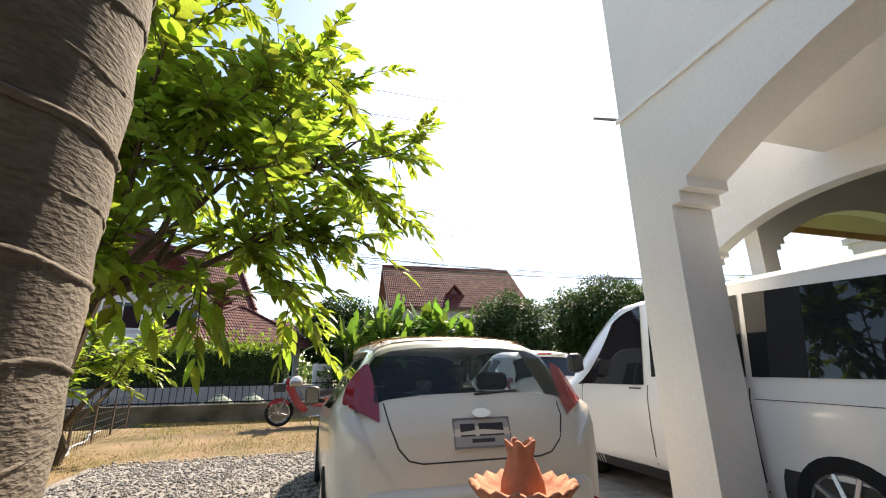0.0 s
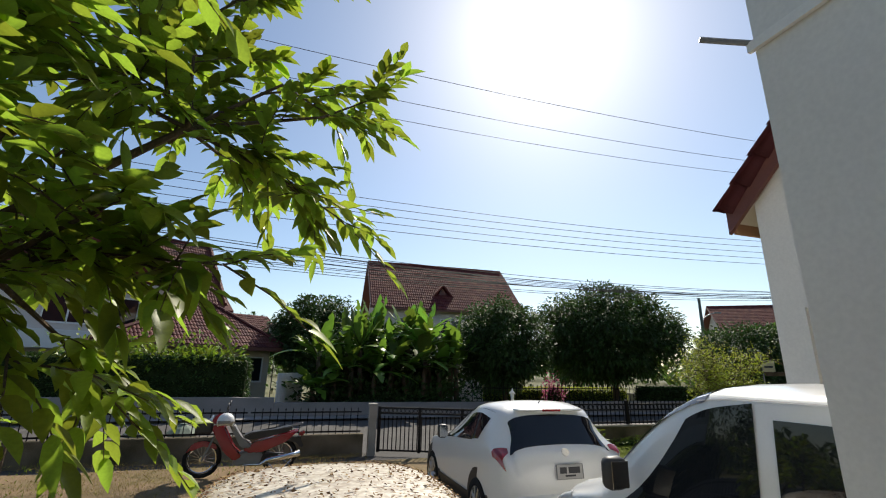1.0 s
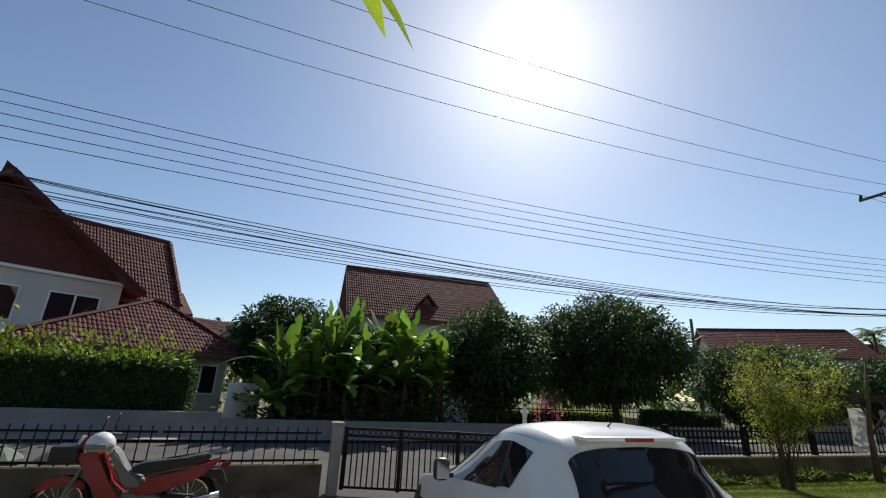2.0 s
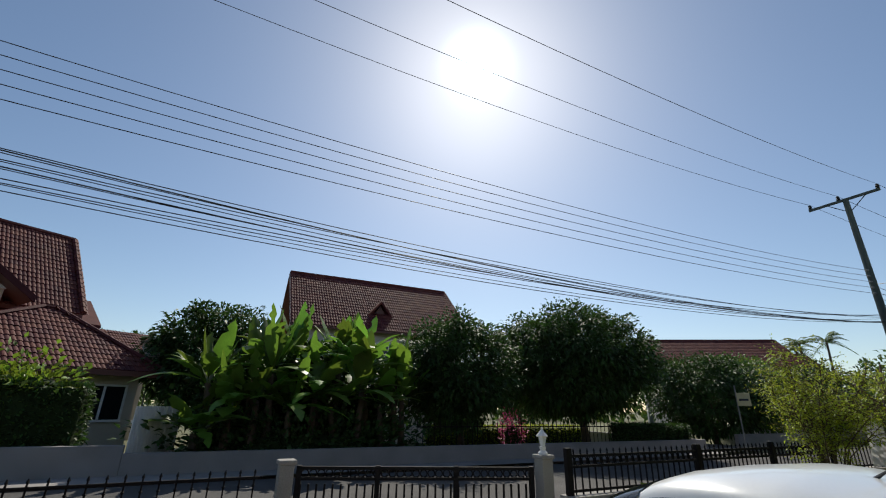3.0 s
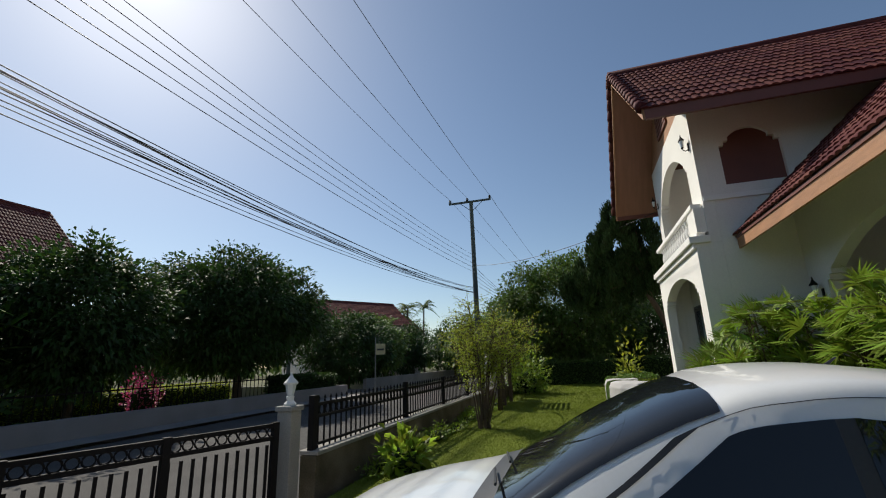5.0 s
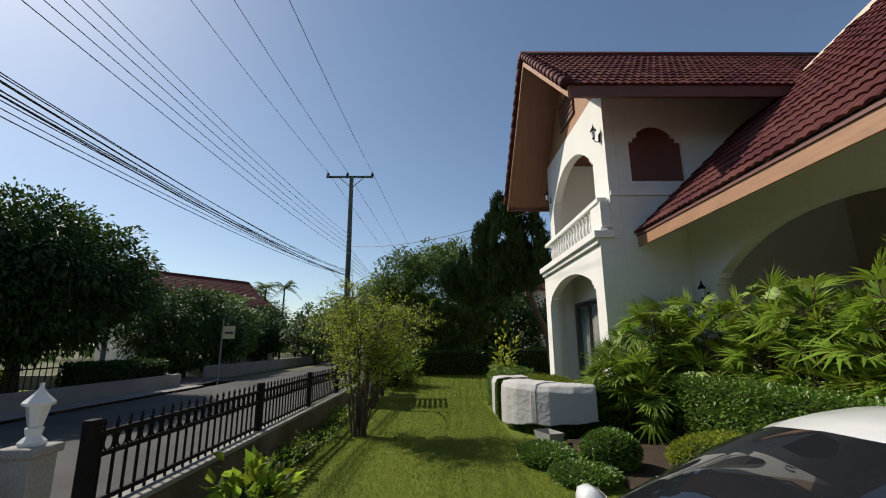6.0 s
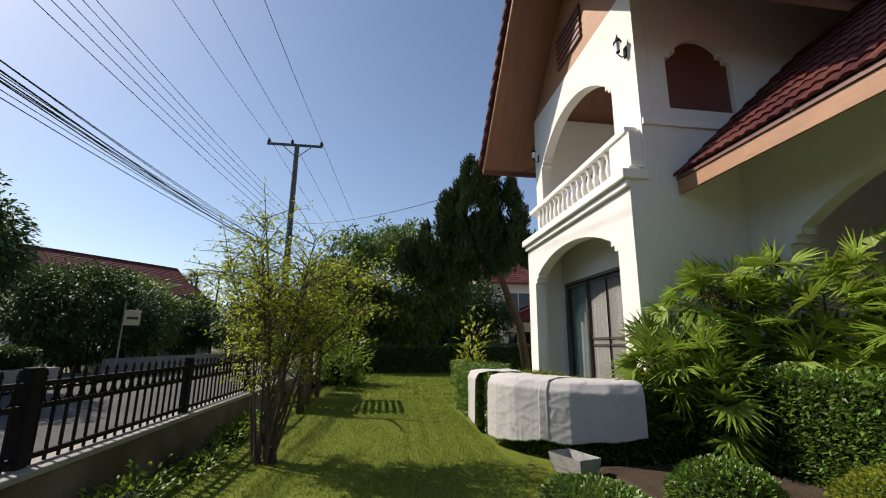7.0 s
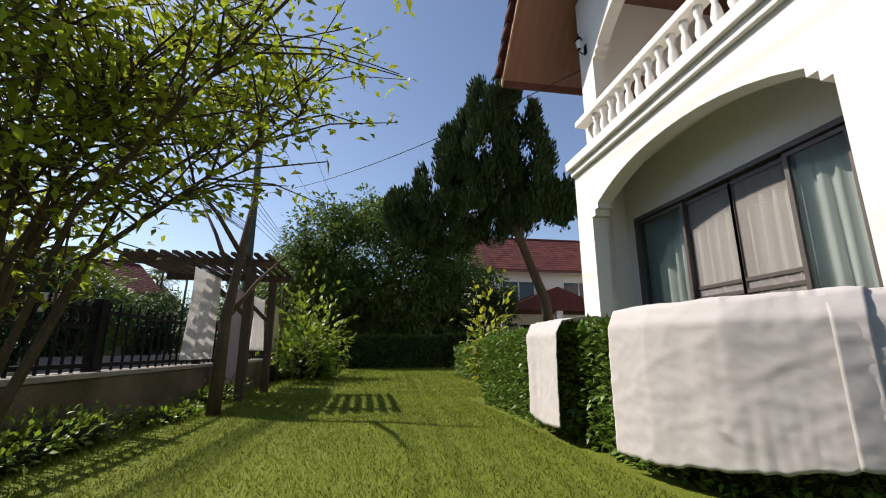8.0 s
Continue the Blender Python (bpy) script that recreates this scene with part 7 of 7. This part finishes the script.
part("hose", tube(bmesh.new(), hose_pts, 0.022, 6), LENS, hs2, smooth=True)

# motorcycle
mc = thing("motorcycle", "red step-through motorcycle with a white helmet on its mirror", "motorcycle", at=(0.18, 10.75, drive_z(0, 10.75)), turn=4)
for x in (-0.72, 0.52):
    w = new("wheel")
    w.parent = mc
    w.location = (x, 0, 0.30)
    bm = bmesh.new()
    tube(bm, [(0.265 * math.cos(2 * math.pi * k / 24), 0, 0.265 * math.sin(2 * math.pi * k / 24)) for k in range(25)], 0.036, 7, False)
    part("tyre", bm, RUBBER, w, smooth=True)
    bm = bmesh.new()
    tube(bm, [(0.215 * math.cos(2 * math.pi * k / 24), 0, 0.215 * math.sin(2 * math.pi * k / 24)) for k in range(25)], 0.012, 5, False)
    tube(bm, [(0, -0.06, 0), (0, 0.06, 0)], 0.04, 8)
    for k in range(18):
        a = 2 * math.pi * k / 18
        tube(bm, [(0, 0.02 * (-1) ** k, 0), (0.215 * math.cos(a), 0, 0.215 * math.sin(a))], 0.0025, 3, False)
    part("rim", bm, CHROME, w)


def bulk(name, pts, width, mat, label="", parent=None):
    """A moulded part: a side outline in x and z, given thickness and rounded."""
    bm = slab(bmesh.new(), pts, "y", -width / 2, width / 2)
    bmesh.ops.bevel(bm, geom=list(bm.edges), offset=min(0.02, width * 0.2), segments=2, affect="EDGES")
    return part(name, bm, mat, parent or mc, label)


part("fork", tube(tube(bmesh.new(), [(-0.72, -0.07, 0.28), (-0.50, -0.07, 0.85)], 0.02, 6), [(-0.72, 0.07, 0.28), (-0.50, 0.07, 0.85)], 0.02, 6), GREY_PLASTIC, mc)
bulk("front_fender", [(-0.98, 0.40), (-0.90, 0.55), (-0.72, 0.60), (-0.52, 0.52), (-0.50, 0.44), (-0.72, 0.53), (-0.90, 0.46)], 0.11, RED_PAINT)
bulk("leg_shield", [(-0.63, 0.80), (-0.50, 0.94), (-0.41, 0.76), (-0.28, 0.50), (-0.10, 0.34), (-0.22, 0.27), (-0.40, 0.42), (-0.53, 0.64)], 0.34, RED_PAINT)
bulk("inner_panel", [(-0.40, 0.90), (-0.30, 0.74), (-0.14, 0.48), (0.02, 0.46), (0.02, 0.54), (-0.10, 0.58), (-0.28, 0.84)], 0.30, GREY_PLASTIC, "grey inner panel")
bulk("chain_case", [(0.0, 0.24), (0.56, 0.22), (0.60, 0.34), (0.0, 0.40)], 0.10, BLACK_PLASTIC)
bulk("headlamp_cowl", [(-0.66, 0.86), (-0.60, 1.00), (-0.46, 1.02), (-0.40, 0.88)], 0.24, RED_PAINT)
part("headlamp", lathe(bmesh.new(), [(0.08, 0), (0.07, 0.03), (0.02, 0.05)], sides=12), LENS, mc).matrix_local = pose(-0.64, 0, 0.92, 0, -80, 0)
bulk("engine", [(-0.25, 0.20), (0.18, 0.18), (0.24, 0.36), (0.0, 0.44), (-0.2, 0.36)], 0.26, GREY_PLASTIC)
bulk("side_cover", [(-0.10, 0.44), (0.10, 0.56), (0.62, 0.66), (0.82, 0.74), (0.60, 0.54), (0.25, 0.40), (0.0, 0.36)], 0.26, RED_PAINT)
bulk("seat", [(-0.12, 0.66), (0.02, 0.72), (0.30, 0.73), (0.62, 0.80), (0.72, 0.78), (0.60, 0.70), (0.20, 0.62), (-0.06, 0.60)], 0.27, BLACK_PLASTIC, "black seat")
bulk("rear_fender", [(0.50, 0.60), (0.84, 0.62), (0.92, 0.44), (0.86, 0.42), (0.78, 0.54), (0.52, 0.54)], 0.14, BLACK_PLASTIC)
bulk("tail_lamp", [(0.80, 0.66), (0.92, 0.72), (0.92, 0.64), (0.84, 0.62)], 0.14, RED_LAMP)
part("grab_rail", tube(bmesh.new(), [(0.55, -0.12, 0.78), (0.85, -0.10, 0.84), (0.88, 0.10, 0.84), (0.55, 0.12, 0.78)], 0.014, 6), GREY_PLASTIC, mc)
part("exhaust", tube(bmesh.new(), [(-0.1, -0.14, 0.2), (0.2, -0.17, 0.2), (0.3, -0.18, 0.26), (0.85, -0.18, 0.36)], [0.02, 0.02, 0.045, 0.05], 9), CHROME, mc, smooth=True)
part("handlebar", tube(bmesh.new(), [(-0.36, -0.34, 0.98), (-0.46, -0.16, 1.0), (-0.48, 0, 0.98), (-0.46, 0.16, 1.0), (-0.36, 0.34, 0.98)], 0.015, 6), BLACK_PLASTIC, mc)
for s in (-1, 1):
    m = part("mirror", lathe(bmesh.new(), [(0.02, 0), (0.055, 0.01), (0.05, 0.02)], sides=12), BLACK_PLASTIC, mc)
    m.matrix_local = pose(-0.42, s * 0.30, 1.17, 0, 90, 0)
    part("mirror_stalk", tube(bmesh.new(), [(-0.43, s * 0.2, 0.99), (-0.42, s * 0.30, 1.15)], 0.006, 5), BLACK_PLASTIC, mc)
part("basket", boxed(-0.88, -0.62, -0.16, 0.16, 0.72, 0.90, 0.02), BLACK_PLASTIC, mc)
part("side_stand", tube(bmesh.new(), [(-0.05, 0.1, 0.25), (-0.02, 0.22, 0.0)], 0.012, 5), GREY_PLASTIC, mc)
hm = thing("helmet", "white open-face helmet hung on a motorcycle mirror", "helmet", at=(-0.22, 10.45, drive_z(0, 10.75) + 0.92))
bm = bmesh.new()
bmesh.ops.create_uvsphere(bm, u_segments=24, v_segments=16, radius=0.14)
bmesh.ops.delete(bm, geom=[v for v in bm.verts if v.co.z < -0.085 or (v.co.y < -0.06 and v.co.z < -0.01)], context="VERTS")
sh = part("shell", bm, CAR_WHITE, hm, smooth=True)
sh.modifiers.new("thick", "SOLIDIFY").thickness = 0.02
part("visor", boxed(-0.10, 0.10, -0.16, -0.13, -0.02, 0.03, 0.01), GREY_PLASTIC, hm)
part("trim_band", tube(bmesh.new(), [(0.143 * math.cos(a), 0.143 * math.sin(a), -0.05) for a in (2 * math.pi * k / 24 for k in range(13))], 0.006, 5), BLACK_PLASTIC, hm)

# two low bins in the lane, past the low wall
for x in (-2.13, -1.36):
    bn = thing("waste_bin", "squat green-grey bin with a pyramid lid", "bin", "bins by the low wall", at=(x, 13.0, 0.08))
    bm = bmesh.new()
    lathe(bm, [(0.22, 0.0), (0.27, 0.40), (0.28, 0.44)], sides=8)
    part("tub", bm, BIN_GREEN, bn)
    part("lid", lathe(bmesh.new(), [(0.33, 0.445), (0.32, 0.49), (0.20, 0.58), (0.08, 0.64), (0.07, 0.67), (0.01, 0.68)], sides=8), BIN_GREEN, bn, "pyramid lid")

# frilled terracotta fountain pot by the hatchback
fp = thing("terracotta_pot", "frilled two-tier terracotta pot on a pedestal behind the hatchback", "pot", at=(0.86, 1.62, 0))

fp.scale = (0.82, 0.82, 1.03)


def frilled(bm, profile, waves, amount, sides=48):
    rings = []
    for r, h, k in profile:
        rings.append([bm.verts.new(((r + k * amount * math.sin(waves * 2 * math.pi * j / sides)) * math.cos(2 * math.pi * j / sides), (r + k * amount * math.sin(waves * 2 * math.pi * j / sides)) * math.sin(2 * math.pi * j / sides), h + k * amount * 0.9 * math.sin(waves * 2 * math.pi * j / sides))) for j in range(sides)])
    for a, b in zip(rings, rings[1:]):
        for j in range(sides):
            bm.faces.new((a[j], a[(j + 1) % sides], b[(j + 1) % sides], b[j]))
    return bm


part("pedestal", lathe(bmesh.new(), [(0.14, 0), (0.14, 0.04), (0.08, 0.10), (0.06, 0.30), (0.09, 0.44), (0.06, 0.50), (0.10, 0.62), (0.12, 0.66)], sides=20), TERRACOTTA, fp, smooth=True)
part("bowl", frilled(bmesh.new(), [(0.05, 0.66, 0), (0.15, 0.70, 0), (0.21, 0.745, 0.4), (0.24, 0.775, 1), (0.225, 0.785, 1), (0.19, 0.755, 0.4), (0.03, 0.73, 0)], 17, 0.009, 68), TERRACOTTA, fp, smooth=True)
part("spout", frilled(bmesh.new(), [(0.105, 0.72, 0), (0.098, 0.78, 0), (0.078, 0.83, 0), (0.058, 0.865, 0.2), (0.066, 0.912, 1), (0.055, 0.916, 1), (0.03, 0.86, 0)], 5, 0.012), TERRACOTTA, fp, smooth=True)


# ---- grass, straw and stones ----
def scatter(name, label, n, x0, x1, y0, y1, z, size, mat, seed, keep=None, up=1.2):
    rng = np.random.RandomState(seed)
    x, y = rng.uniform(x0, x1, n), rng.uniform(y0, y1, n)
    if keep is not None:
        m = keep(x, y, rng)
        x, y = x[m], y[m]
    k = len(x)
    p = np.stack([x, y, z(x, y)], 1)
    w = np.stack([rng.normal(0, 0.6, k), rng.normal(0, 0.6, k), np.full(k, up)], 1)
    ob = leaf_cloud(name, p, w, size * rng.uniform(0.6, 1.4, k), size * 0.16 * rng.uniform(0.7, 1.3, k), mat, 0.15)
    return tagged(ob, label, "grass", kind="stuff")


def lawn_z(x, y):
    return np.array([0.325 + lump(a, b, 0.8, 0.03) for a, b in zip(x, y)])


def yard_z(x, y):
    return 0.02 * np.clip(np.minimum(y, 12.0) - 4.0, 0, None)


scatter("lawn_grass", "short mown green grass blades", 170000, 6.0, 16.0, 6.2, 11.05, lawn_z, 0.03, BLADES, 31, lambda x, y, r: (y > 7.9) | (x < 10.0) | (x > 14.8))
scatter("lawn_grass", "short mown green grass blades", 26000, 16.0, 24.4, 5.5, 11.0, lawn_z, 0.06, BLADES, 32)
scatter("dry_grass", "straw-coloured dry grass tufts in the yard", 46000, -7.5, 2.6, 6.6, 12.2, yard_z, 0.045, DRYGRASS, 33, lambda x, y, r: np.sin(x * 1.7 + y) + np.sin(y * 2.3 - x) + r.normal(0, 0.7, len(x)) > 0.0)
scatter("leaf_litter", "dry brown leaves fallen on the yard", 2600, -4.5, 2.4, 4.5, 11.8, lambda x, y: yard_z(x, y) + 0.025, 0.06, DRY_LITTER, 36, None, 0.15)
scatter("yard_weeds", "small green weeds in the yard", 3000, -7.5, 1.5, 8.6, 12.2, yard_z, 0.09, BLADES, 34, lambda x, y, r: np.sin(x * 2.1 + y * 0.7) + r.normal(0, 0.4, len(x)) > 0.9)
scatter("yard_weeds", "small green weeds by the gravel", 400, -1.9, -1.2, 3.4, 4.1, lambda x, y: yard_z(x, y) + 0.02, 0.14, BLADES, 35)
# gravel stones
rng = np.random.RandomState(9)
bm0 = bmesh.new()
bmesh.ops.create_icosphere(bm0, subdivisions=1, radius=1.0)
base_v = np.array([v.co[:] for v in bm0.verts])
base_f = np.array([[v.index for v in f.verts] for f in bm0.faces])
bm0.free()
n = 9000
sx, sy = rng.uniform(-2.5, 0.6, n), rng.uniform(2.2, 7.4, n)
sc = rng.uniform(0.010, 0.024, (n, 1)) * rng.uniform(0.6, 1.3, (n, 3)) * [1, 1, 0.7]
v = base_v[None] * sc[:, None, :] * rng.uniform(0.8, 1.15, (n, len(base_v), 1)) + np.stack([sx, sy, yard_z(sx, sy) + 0.028], 1)[:, None, :]
f = base_f[None] + (np.arange(n) * len(base_v))[:, None, None]
gr = new("gravel", mesh_from("gravel", v.reshape(-1, 3).tolist(), f.reshape(-1, 3).tolist(), GRAVEL))
tagged(gr, "loose grey crushed stones on the parking bed", "gravel", kind="stuff")
